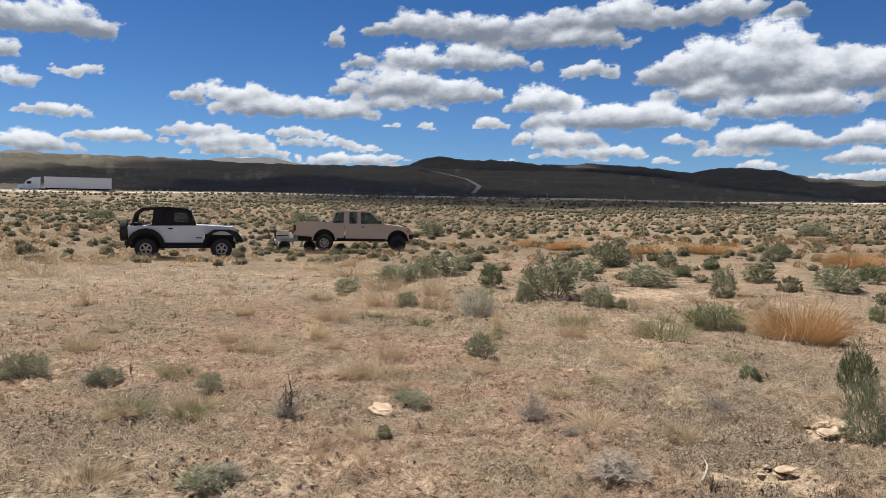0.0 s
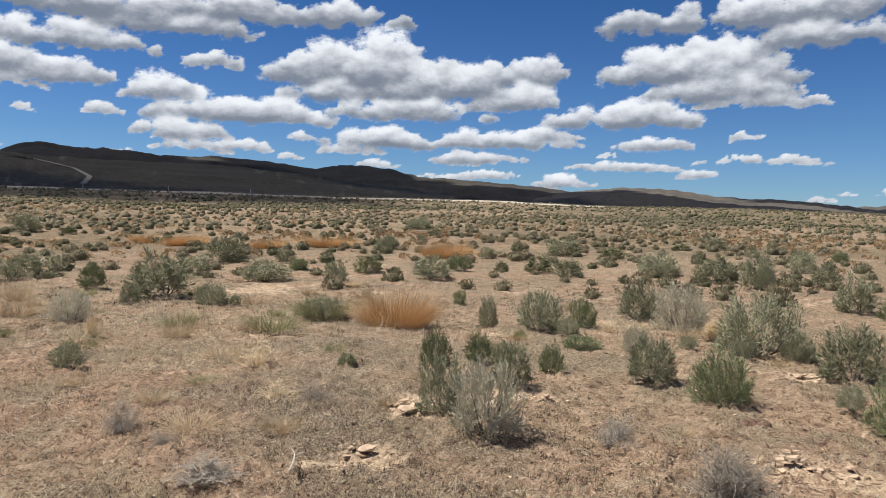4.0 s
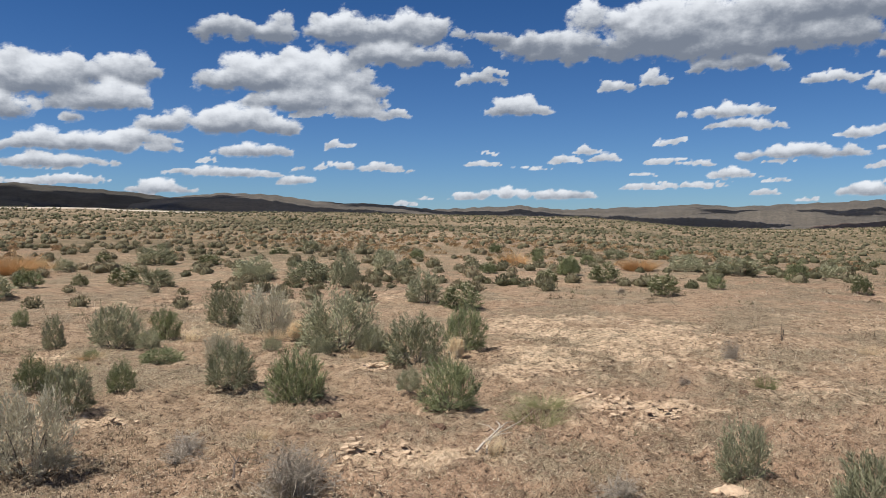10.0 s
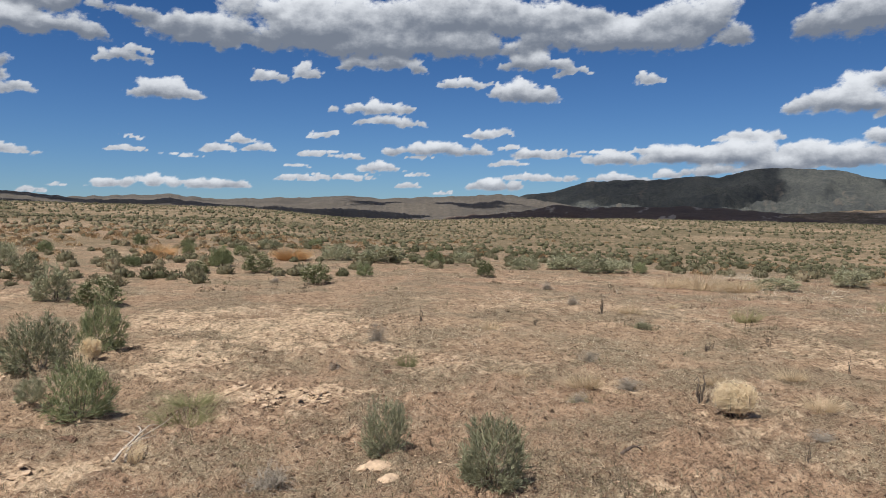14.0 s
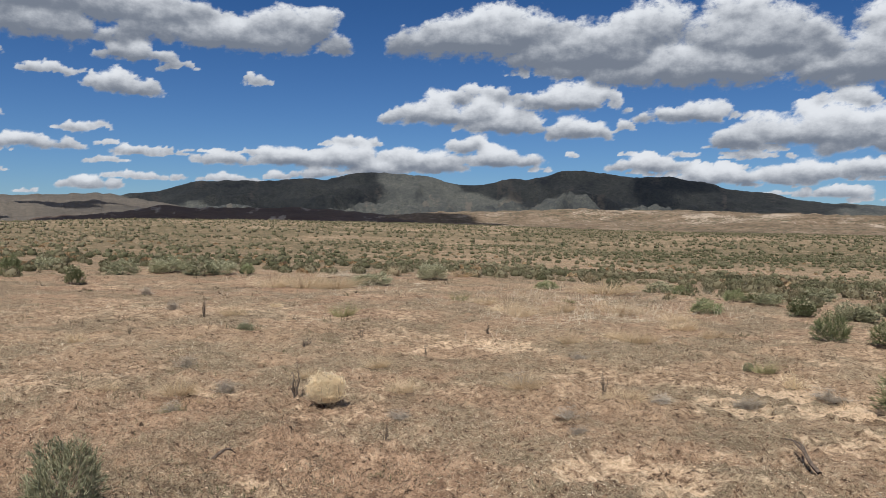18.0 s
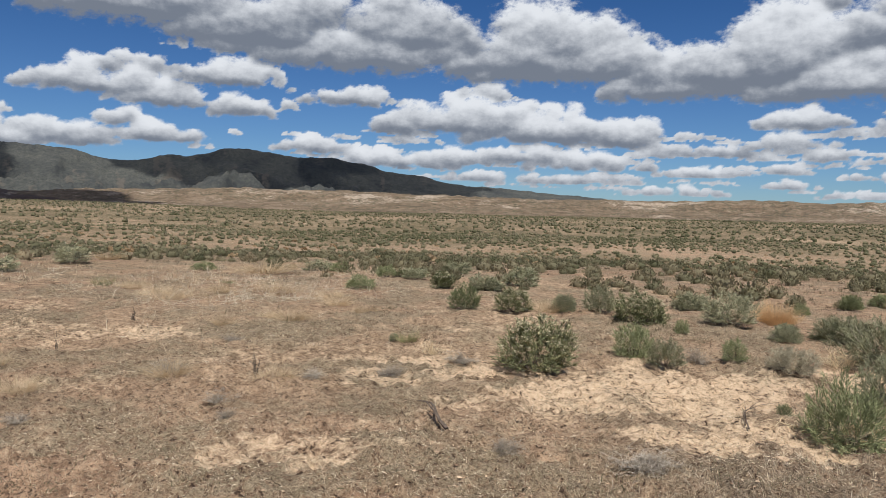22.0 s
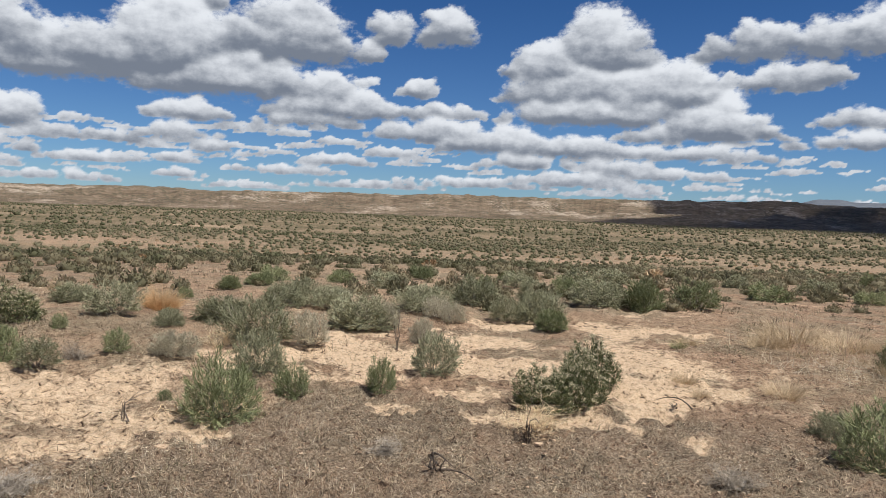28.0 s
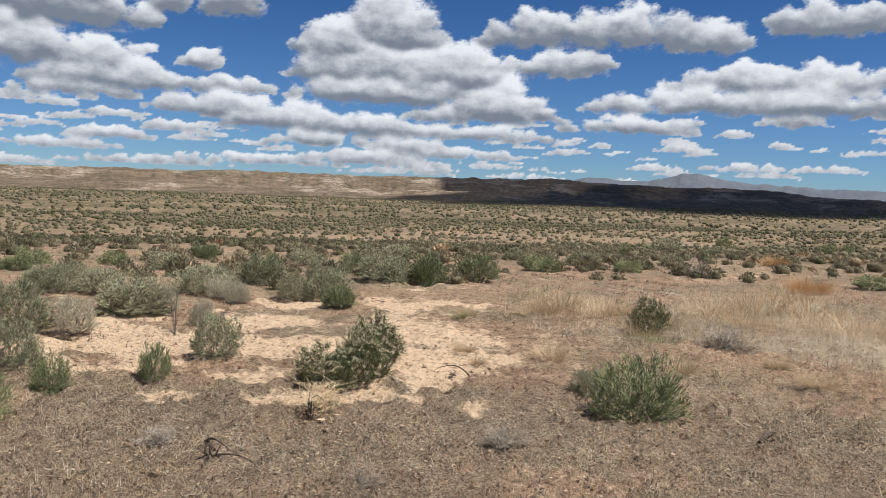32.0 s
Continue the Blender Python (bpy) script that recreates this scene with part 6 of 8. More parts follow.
def lathe(profile, centre, segments=28):
    """(radius, y) turned about the y axis through centre."""
    bm = bmesh.new()
    rings = []
    for k in range(segments):
        q = 2 * math.pi * k / segments
        rings.append([bm.verts.new((centre[0] + r * math.cos(q), centre[1] + y, centre[2] + r * math.sin(q))) for r, y in profile])
    for k in range(segments):
        a, b = rings[k], rings[(k + 1) % segments]
        for i in range(len(profile) - 1):
            bm.faces.new((a[i], a[i + 1], b[i + 1], b[i]))
    bmesh.ops.remove_doubles(bm, verts=bm.verts, dist=0.0004)
    return bm


def arch(cx, cz, r, a0=180, a1=0, n=9):
    return [(cx + r * math.cos(radians(a0 + (a1 - a0) * i / (n - 1))), cz + r * math.sin(radians(a0 + (a1 - a0) * i / (n - 1)))) for i in range(n)]


def paint(name, colour, rough=0.35, dust=0.35):
    m, t, b = material(name, rough)
    pos = t.nodes.new("ShaderNodeTexCoord").outputs["Object"]
    g = grain(t, pos, 3.0, 6, 0.65)
    t.links.new(mix(t, calc(t, "MULTIPLY", ramp(t, g, ((0.35, (0,) * 3), (0.75, (1,) * 3))), dust), colour, (0.40, 0.31, 0.23)), b.inputs["Base Color"])
    b.inputs["Roughness"].default_value = rough
    b.inputs["Coat Weight"].default_value = 0.35
    return m


WHITE_PAINT, TAN_PAINT = paint("white_paint", (0.74, 0.76, 0.78), 0.35, 0.18), paint("tan_paint", (0.60, 0.475, 0.365), 0.35, 0.2)
BLACK_TRIM = plain("black_plastic", (0.024, 0.023, 0.022), 0.85)
CANVAS = plain("black_canvas", (0.020, 0.018, 0.020), 0.85, bump=0.3)
RUBBER = plain("tyre_rubber", (0.035, 0.033, 0.031), 0.85, vary=0.4)
ALLOY = plain("dusty_alloy", (0.42, 0.39, 0.36), 0.4, 0.7)
CHROME = plain("worn_chrome", (0.62, 0.62, 0.62), 0.2, 1.0)
RED_LENS = plain("red_lens", (0.16, 0.02, 0.02), 0.2)
CLEAR_LENS = plain("clear_lens", (0.75, 0.75, 0.74), 0.1)
AMBER = plain("amber_lens", (0.55, 0.20, 0.03), 0.2)
PALE_BAR = plain("pale_marking", (0.7, 0.7, 0.7), 0.5)
SEAT_GREY = plain("seat_cloth", (0.10, 0.095, 0.09), 0.9)
glass_m, glass_t, glass_b = material("tinted_glass", 0.05)
glass_b.inputs["Base Color"].default_value = (0.36, 0.40, 0.42, 1)
glass_b.inputs["Transmission Weight"].default_value = 0.92
glass_b.inputs["IOR"].default_value = 1.1
GLASS = glass_m


def wheel(parent, x, y, radius, width, rim_mat, spokes=5):
    """A wheel with tyre, rim and spokes; y is its middle, the outer face looks away from the car."""
    out = 1 if y > 0 else -1
    w = width / 2
    hub = new("wheel")
    hub.parent = parent
    c = (x, y, radius)
    R, r = radius, radius * 0.54
    part("tyre", lathe([(r, -w * 0.9), (R * 0.82, -w), (R * 0.95, -w * 0.9), (R, -w * 0.6), (R, w * 0.6), (R * 0.95, w * 0.9), (R * 0.82, w), (r, w * 0.9), (r, -w * 0.9)], c), RUBBER, hub)
    part("rim", lathe([(r, -w * 0.8), (r, w * 0.82), (r * 0.88, w * 0.82), (r * 0.84, w * 0.3), (r * 0.84, -w * 0.8), (r, -w * 0.8)], c), rim_mat, hub)
    part("brake_disc", lathe([(0.001, -w * 0.2), (r * 0.8, -w * 0.2), (r * 0.8, -w * 0.3), (0.001, -w * 0.3)], c, 20), BLACK_TRIM, hub)
    part("hub_cap", lathe([(0.001, out * w * 0.72), (r * 0.22, out * w * 0.7), (r * 0.27, out * w * 0.45), (0.001, out * w * 0.4)], c, 16), rim_mat, hub)
    for k in range(spokes):
        q = 2 * math.pi * k / spokes + 0.3
        bm = block(r * 0.18, r * 0.88, min(out * w * 0.35, out * w * 0.6), max(out * w * 0.35, out * w * 0.6), -r * 0.13, r * 0.13, 0.006)
        bmesh.ops.transform(bm, matrix=Matrix.Translation(c) @ Matrix.Rotation(q, 4, "Y"), verts=bm.verts)
        part("spoke", bm, rim_mat, hub)
    return hub


def jeep():
    car = new("off_road_car")
    W, R = 0.76, 0.35
    fx, rx = 1.19, -1.19
    body = [(-1.72, 0.62), (-1.68, 0.52)] + [(-1.62, 0.56)] + arch(rx, R + 0.08, 0.47, 172, 8) + [(-0.68, 0.50), (0.58, 0.50), (0.64, 0.86), (0.62, 1.10), (0.30, 1.13), (-1.74, 1.10)]
    part("tub", prism(body, W, -W, 0.025), WHITE_PAINT, car, "white painted body tub")
    hood = [(0.56, 0.84), (1.62, 0.80), (1.64, 1.04), (1.58, 1.085), (0.34, 1.15), (0.30, 1.12), (0.56, 1.05)]
    part("bonnet", prism(hood, 0.66, -0.66, 0.03), WHITE_PAINT, car)
    part("grille", block(1.60, 1.66, -0.58, 0.58, 0.62, 1.03, 0.02), WHITE_PAINT, car)
    for k in range(7):
        part("grille_slot", block(1.655, 1.672, -0.21 + k * 0.07 - 0.018, -0.21 + k * 0.07 + 0.018, 0.68, 0.98, 0.005), BLACK_TRIM, car)
    for s in (-1, 1):
        lamp = part("headlight", lathe([(0.001, 0.0), (0.085, -0.02), (0.095, -0.05), (0.001, -0.06)], (0, 0, 0), 18), CLEAR_LENS, car)
        lamp.matrix_basis = pose(1.66, s * 0.42, 0.86, 0, 0, -90)
        fender = [(0.62, 0.50), (0.72, 0.52)] + arch(fx, R + 0.10, 0.50, 165, 25) + [(1.82, 0.62), (1.84, 0.74), (1.70, 0.93), (1.45, 1.0), (0.95, 1.0), (0.74, 0.86)]
        part("front_fender_flare", prism(fender, s * 0.86, s * 0.56, 0.02), BLACK_TRIM, car, "black plastic fender flare")
        flare = arch(rx, R + 0.08, 0.60, 186, -6, 11) + arch(rx, R + 0.08, 0.46, 4, 176, 11)
        part("rear_fender_flare", prism(flare, s * 0.87, s * 0.72, 0.01), BLACK_TRIM, car, "black plastic fender flare")
        part("side_step", rod([(-0.66, s * 0.84, 0.42), (0.62, s * 0.84, 0.42)], 0.045), BLACK_TRIM, car)
        part("rocker_guard", block(-0.70, 0.62, min(s * 0.74, s * 0.79), max(s * 0.74, s * 0.79), 0.40, 0.56, 0.01), BLACK_TRIM, car)
        door = new("door")
        door.parent = car
        part("door_skin", block(-0.56, 0.28, min(s * 0.758, s * 0.778), max(s * 0.758, s * 0.778), 0.62, 1.10, 0.012), WHITE_PAINT, door)
        part("door_handle", block(-0.50, -0.36, min(s * 0.775, s * 0.80), max(s * 0.775, s * 0.80), 1.0, 1.045, 0.008), BLACK_TRIM, door)
        upper = [(-0.60, 1.10), (0.33, 1.10), (0.30, 1.20), (0.14, 1.64), (-0.58, 1.64)]
        hole = [(-0.34, 1.20), (0.20, 1.20), (0.06, 1.55), (-0.34, 1.55)]
        frame_outer = [(-0.60, 1.10), (0.33, 1.10), (0.20, 1.20), (-0.34, 1.20)]
        part("window_surround", prism(frame_outer, s * 0.755, s * 0.725, 0.006), CANVAS, door, "black canvas half door top")
        part("window_surround", prism([(-0.60, 1.10), (-0.34, 1.20), (-0.34, 1.55), (-0.58, 1.64)], s * 0.752, s * 0.722, 0.006), CANVAS, door)
        part("window_surround", prism([(-0.58, 1.64), (-0.34, 1.55), (0.06, 1.55), (0.14, 1.64)], s * 0.755, s * 0.725, 0.006), CANVAS, door)
        part("window_surround", prism([(0.33, 1.10), (0.14, 1.64), (0.06, 1.55), (0.20, 1.20)], s * 0.752, s * 0.722, 0.006), CANVAS, door)
        part("window_pane", prism(hole, s * 0.742, s * 0.736, 0.0), GLASS, door)
        part("side_canvas", prism([(-1.02, 1.08), (-0.61, 1.08), (-0.61, 1.66), (-0.95, 1.66)], s * 0.75, s * 0.73, 0.006), CANVAS, car, "black canvas behind the door")
        part("windscreen_pillar", rod([(0.36, s * 0.68, 1.12), (0.17, s * 0.64, 1.62)], 0.030), BLACK_TRIM, car)
        mirror = new("side_mirror")
        mirror.parent = car
        part("mirror_arm", rod([(0.26, s * 0.77, 1.12), (0.26, s * 0.90, 1.18)], 0.014), BLACK_TRIM, mirror)
        part("mirror_shell", block(0.24, 0.31, min(s * 0.86, s * 1.0), max(s * 0.86, s * 1.0), 1.14, 1.33, 0.02), BLACK_TRIM, mirror)
        part("roll_bar_leg", rod([(-1.62, s * 0.62, 1.08), (-1.50, s * 0.60, 1.50), (-1.30, s * 0.60, 1.66)], 0.045), BLACK_TRIM, car)
        part("roll_bar_rail", rod([(-1.30, s * 0.60, 1.66), (-0.6, s * 0.60, 1.68), (0.12, s * 0.60, 1.62)], 0.045), BLACK_TRIM, car)
        part("roof_strap", rod([(-1.45, s * 0.60, 1.22), (-1.0, s * 0.66, 1.08)], 0.016, 6), BLACK_TRIM, car)
        part("tail_lamp", block(-1.77, -1.735, s * 0.68 - 0.05, s * 0.68 + 0.05, 0.82, 1.0, 0.01), RED_LENS, car)
        part("badge_bar", block(0.36, 0.56, min(s * 0.765, s * 0.77), max(s * 0.765, s * 0.77), 0.70, 0.735, 0.0), BLACK_TRIM, car, "dark illegible badge")
        part("badge_bar", block(0.40, 0.58, min(s * 0.605, s * 0.61), max(s * 0.605, s * 0.61), 0.93, 0.965, 0.0), BLACK_TRIM, car, "dark illegible badge")
        lamp = part("bumper_lamp", lathe([(0.001, 0.0), (0.06, -0.015), (0.065, -0.07), (0.001, -0.08)], (0, 0, 0), 14), CLEAR_LENS, car)
        lamp.matrix_basis = pose(1.90, s * 0.40, 0.76, 0, 0, -90)
        part("seat", prism([(-0.55, 0.62), (-0.10, 0.66), (-0.10, 0.80), (-0.42, 0.80), (-0.58, 1.36), (-0.70, 1.34)], s * 0.55, s * 0.14, 0.04), SEAT_GREY, car)
        for x in (fx, rx):
            wheel(car, x, s * 0.72, R, 0.26, ALLOY)
    part("roof_canopy", prism([(-1.34, 1.655), (-1.30, 1.70), (-0.5, 1.735), (0.10, 1.69), (0.16, 1.62), (-0.5, 1.67)], 0.70, -0.70, 0.012), CANVAS, car, "black canvas top")
    part("roll_hoop", rod([(-0.62, -0.60, 1.08), (-0.62, -0.60, 1.66), (-0.62, 0.60, 1.66), (-0.62, 0.60, 1.08)], 0.045), BLACK_TRIM, car)
    part("rear_hoop", rod([(-1.30, -0.60, 1.66), (-1.30, 0.60, 1.66)], 0.045), BLACK_TRIM, car)
    part("windscreen", prism([(0.355, 1.13), (0.375, 1.13), (0.18, 1.64), (0.16, 1.64)], 0.64, -0.64, 0.0), GLASS, car)
    part("windscreen_frame", rod([(0.17, -0.64, 1.635), (0.17, 0.64, 1.635)], 0.03), WHITE_PAINT, car)
    part("folded_top", prism([(-1.70, 1.08), (-1.30, 1.08), (-1.32, 1.18), (-1.66, 1.20)], 0.62, -0.62, 0.03), CANVAS, car, "black canvas folded behind the seats")
    part("front_bumper", block(1.70, 1.88, -0.72, 0.72, 0.56, 0.70, 0.02), BLACK_TRIM, car)
    part("rear_bumper", block(-1.84, -1.72, -0.72, 0.72, 0.46, 0.60, 0.02), BLACK_TRIM, car)
    part("chassis", block(-1.66, 1.66, -0.42, 0.42, 0.36, 0.56, 0.02), BLACK_TRIM, car)
    part("engine_bay", block(0.66, 1.58, -0.52, 0.52, 0.40, 0.84, 0.02), BLACK_TRIM, car)
    part("rear_wheel_well", block(rx - 0.50, rx + 0.50, -0.55, 0.55, 0.38, 0.96, 0.02), BLACK_TRIM, car)
    part("steering_wheel", rod([(0.02 + 0.05 * math.cos(q), 0.34 + 0.18 * math.sin(q), 1.12 + 0.16 * math.cos(q)) for q in [k * math.pi / 6 for k in range(12)]], 0.015, 6), BLACK_TRIM, car)
    spare = wheel(car, 0, 0.0, R, 0.24, ALLOY)
    spare.name = "spare_wheel"
    spare.matrix_basis = pose(-1.92, 0.08, 0.92, 0, 0, 90) @ pose(0, 0, -R)
    return tagged(car, "white two-door off-road car with black canvas top and fender flares", "car")


def pickup():
    car = new("pickup_truck")
    W, R = 0.80, 0.365
    fx, rx = 1.76, -1.40
    tuck = lambda z: 1.0 if z < 1.12 else 1.0 - (z - 1.12) * 0.26
    cab = [(-0.50, 0.50), (1.24, 0.50)] + arch(fx, R + 0.06, 0.47, 168, 10) + [(2.26, 0.54), (2.32, 0.60), (2.35, 0.80), (2.27, 0.95), (2.0, 1.03), (1.22, 1.13), (-0.50, 1.14)]
    part("cab_body", prism(cab, W, -W, 0.035), TAN_PAINT, car, "tan painted cab and bonnet")
    part("roof", prism([(-0.98, 1.60), (-0.86, 1.665), (-0.55, 1.70), (0.28, 1.715), (0.64, 1.665), (0.60, 1.63), (-0.55, 1.645), (-0.90, 1.60)], W, -W, 0.02, tuck), TAN_PAINT, car)
    bed = [(-2.66, 0.62)] + [(-1.98, 0.56)] + arch(rx, R + 0.06, 0.48, 170, 10) + [(-0.56, 0.52), (-0.54, 1.15), (-2.68, 1.17)]
    for s in (-1, 1):
        part("bed_side", prism(bed, s * W, s * (W - 0.10), 0.02), TAN_PAINT, car)
        part("wheel_lip", prism(arch(rx, R + 0.06, 0.53, 180, 0, 11) + arch(rx, R + 0.06, 0.47, 0, 180, 11), s * (W + 0.03), s * (W - 0.02), 0.008), TAN_PAINT, car)
        part("wheel_lip", prism(arch(fx, R + 0.06, 0.52, 178, 2, 11) + arch(fx, R + 0.06, 0.46, 2, 178, 11), s * (W + 0.03), s * (W - 0.02), 0.008), TAN_PAINT, car)
        k0, k1 = 0.985, 0.87
        for pts, nm in (([(-1.14, 1.13), (-1.06, 1.13), (-0.90, 1.62), (-0.98, 1.60)], "rear_pillar"), ([(-0.58, 1.13), (-0.34, 1.13), (-0.34, 1.68), (-0.55, 1.68)], "middle_pillar"),
                        ([(0.01, 1.13), (0.16, 1.13), (0.15, 1.69), (0.01, 1.69)], "door_pillar"), ([(1.06, 1.13), (1.17, 1.13), (0.63, 1.67), (0.53, 1.67)], "front_pillar")):
            part(nm, prism(pts, s * W * 0.995, s * W * 0.94, 0.01, tuck), TAN_PAINT, car)
        part("rear_side_window", prism([(-1.06, 1.14), (-0.58, 1.14), (-0.55, 1.65), (-0.90, 1.61)], s * 0.782, s * 0.775, 0.0, tuck), GLASS, car)
        part("quarter_window", prism([(-0.34, 1.14), (0.01, 1.14), (0.01, 1.66), (-0.34, 1.65)], s * 0.782, s * 0.775, 0.0, tuck), GLASS, car)
        door = new("door")
        door.parent = car
        part("door_skin", prism([(0.06, 0.58), (1.12, 0.58), (1.14, 1.10), (0.06, 1.12)], s * (W + 0.012), s * (W - 0.02), 0.012), TAN_PAINT, door)
        part("window_pane", prism([(0.16, 1.14), (1.05, 1.14), (0.54, 1.64), (0.15, 1.66)], s * 0.782, s * 0.775, 0.0, tuck), GLASS, door)
        part("door_handle", block(0.16, 0.32, min(s * 0.81, s * 0.835), max(s * 0.81, s * 0.835), 0.98, 1.02, 0.008), BLACK_TRIM, door)
        part("belt_moulding", block(0.06, 1.14, min(s * 0.81, s * 0.825), max(s * 0.81, s * 0.825), 0.80, 0.83, 0.004), TAN_PAINT, door)
        mirror = new("side_mirror")
        mirror.parent = car
        part("mirror_arm", rod([(0.98, s * 0.80, 1.15), (1.0, s * 0.90, 1.19)], 0.02), BLACK_TRIM, mirror)
        part("mirror_shell", block(0.96, 1.04, min(s * 0.86, s * 1.04), max(s * 0.86, s * 1.04), 1.14, 1.27, 0.02), BLACK_TRIM, mirror)
        part("headlight", block(2.22, 2.33, s * 0.56 - 0.15, s * 0.56 + 0.15, 0.78, 0.91, 0.015), CLEAR_LENS, car)
        part("indicator", block(2.14, 2.28, s * 0.78 - 0.03, s * 0.78 + 0.03, 0.78, 0.89, 0.01), AMBER, car)
        part("tail_lamp", block(-2.70, -2.60, min(s * 0.72, s * 0.81), max(s * 0.72, s * 0.81), 0.80, 1.06, 0.012), RED_LENS, car, "dark red tail lamp")
        part("sill", block(-0.50, 1.24, min(s * 0.70, s * 0.78), max(s * 0.70, s * 0.78), 0.42, 0.52, 0.015), BLACK_TRIM, car)
        for x in (fx, rx):
            wheel(car, x, s * 0.70, R, 0.25, ALLOY if x == rx else BLACK_TRIM, 6)
        part("mud_flap", block(rx - 0.50, rx - 0.48, min(s * 0.58, s * 0.80), max(s * 0.58, s * 0.80), 0.25, 0.58, 0.003), BLACK_TRIM, car)
        part("front_seat", prism([(-0.15, 0.75), (0.35, 0.78), (0.35, 0.90), (0.0, 0.90), (-0.14, 1.44), (-0.26, 1.42)], s * 0.60, s * 0.14, 0.04), SEAT_GREY, car)
    part("bed_floor", block(-2.62, -0.58, -0.72, 0.72, 0.68, 0.72, 0.005), BLACK_TRIM, car)
    part("bed_front", block(-0.62, -0.55, -0.78, 0.78, 0.60, 1.14, 0.01), TAN_PAINT, car)
    part("tailgate", block(-2.69, -2.62, -0.72, 0.72, 0.64, 1.15, 0.015), TAN_PAINT, car)
    part("rear_window", prism([(-1.12, 1.15), (-1.105, 1.15), (-0.955, 1.59), (-0.97, 1.59)], 0.66, -0.66, 0.0), GLASS, car)
    part("windscreen", prism([(1.15, 1.13), (1.165, 1.13), (0.625, 1.655), (0.61, 1.655)], 0.70, -0.70, 0.0, tuck), GLASS, car)
    part("front_bumper", prism([(2.24, 0.48), (2.42, 0.52), (2.44, 0.66), (2.34, 0.72), (2.24, 0.68)], 0.84, -0.84, 0.03), BLACK_TRIM, car)
    part("rear_bumper", block(-2.84, -2.70, -0.80, 0.80, 0.50, 0.64, 0.02), CHROME, car)
    part("grille", block(2.28, 2.36, -0.40, 0.40, 0.74, 0.92, 0.012), CHROME, car)
    part("chassis", block(-2.55, 2.10, -0.45, 0.45, 0.36, 0.58, 0.02), BLACK_TRIM, car)
    for x in (fx, rx):
        part("wheel_well", block(x - 0.52, x + 0.52, -0.54, 0.54, 0.38, 0.98, 0.02), BLACK_TRIM, car)
    part("roof_aerial", rod([(1.30, -0.76, 1.08), (1.22, -0.78, 1.75)], 0.004, 5), BLACK_TRIM, car)
    for piece in car.children:
        if not piece.name.startswith("wheel") or piece.name.startswith("wheel_"):
            piece.matrix_basis = pose(0, 0, 0.07) @ piece.matrix_basis
    return tagged(car, "tan extended-cab pickup truck with a short bed and dusty wheels", "pickup truck")


def quad():
    bike = new("quad_bike")
    for s in (-1, 1):
        for x in (0.55, -0.60):
            wheel(bike, x, s * 0.40, 0.27, 0.22, BLACK_TRIM, 4)
        part("fender", prism(arch(0.55, 0.34, 0.42, 175, 10, 10) + arch(0.55, 0.34, 0.36, 10, 175, 10), s * 0.55, s * 0.22, 0.01), WHITE_PAINT, bike, "white plastic fender")
        part("fender", prism(arch(-0.60, 0.34, 0.42, 175, 10, 10) + arch(-0.60, 0.34, 0.36, 10, 175, 10), s * 0.55, s * 0.22, 0.01), WHITE_PAINT, bike, "white plastic fender")
        part("guard_bar", rod([(0.98, s * 0.20, 0.32), (1.04, s * 0.20, 0.60), (0.98, s * 0.20, 0.98)], 0.018), BLACK_TRIM, bike)
        part("guard_bar", rod([(0.96, s * 0.34, 0.62), (0.96, s * 0.34, 0.98)], 0.016), BLACK_TRIM, bike)
        lamp = part("headlight", lathe([(0.001, 0.0), (0.07, -0.02), (0.075, -0.06), (0.001, -0.07)], (0, 0, 0), 16), CHROME, bike)
        lamp.matrix_basis = pose(1.02, s * 0.30, 0.52, 0, 0, -90)
        part("grip", rod([(0.12, s * 0.18, 1.02), (0.02, s * 0.42, 1.05)], 0.02), BLACK_TRIM, bike)
    part("front_rack", block(0.40, 0.98, -0.36, 0.36, 0.76, 0.79, 0.005), BLACK_TRIM, bike)
    part("cargo_box", block(0.36, 0.90, -0.34, 0.34, 0.80, 1.02, 0.03), TAN_PAINT, bike, "beige box on the rack")
    part("body", prism([(-0.9, 0.52), (0.85, 0.50), (0.92, 0.72), (0.25, 0.80), (-0.95, 0.78)], 0.20, -0.20, 0.03), WHITE_PAINT, bike)
    part("saddle", prism([(-0.75, 0.78), (0.05, 0.78), (0.0, 0.88), (-0.72, 0.90)], 0.17, -0.17, 0.04), BLACK_TRIM, bike)
    part("steering_stem", rod([(0.28, 0, 0.72), (0.10, 0, 1.03)], 0.03), BLACK_TRIM, bike)
    return tagged(bike, "white quad bike with a rack and beige box behind the pickup", "quad bike")


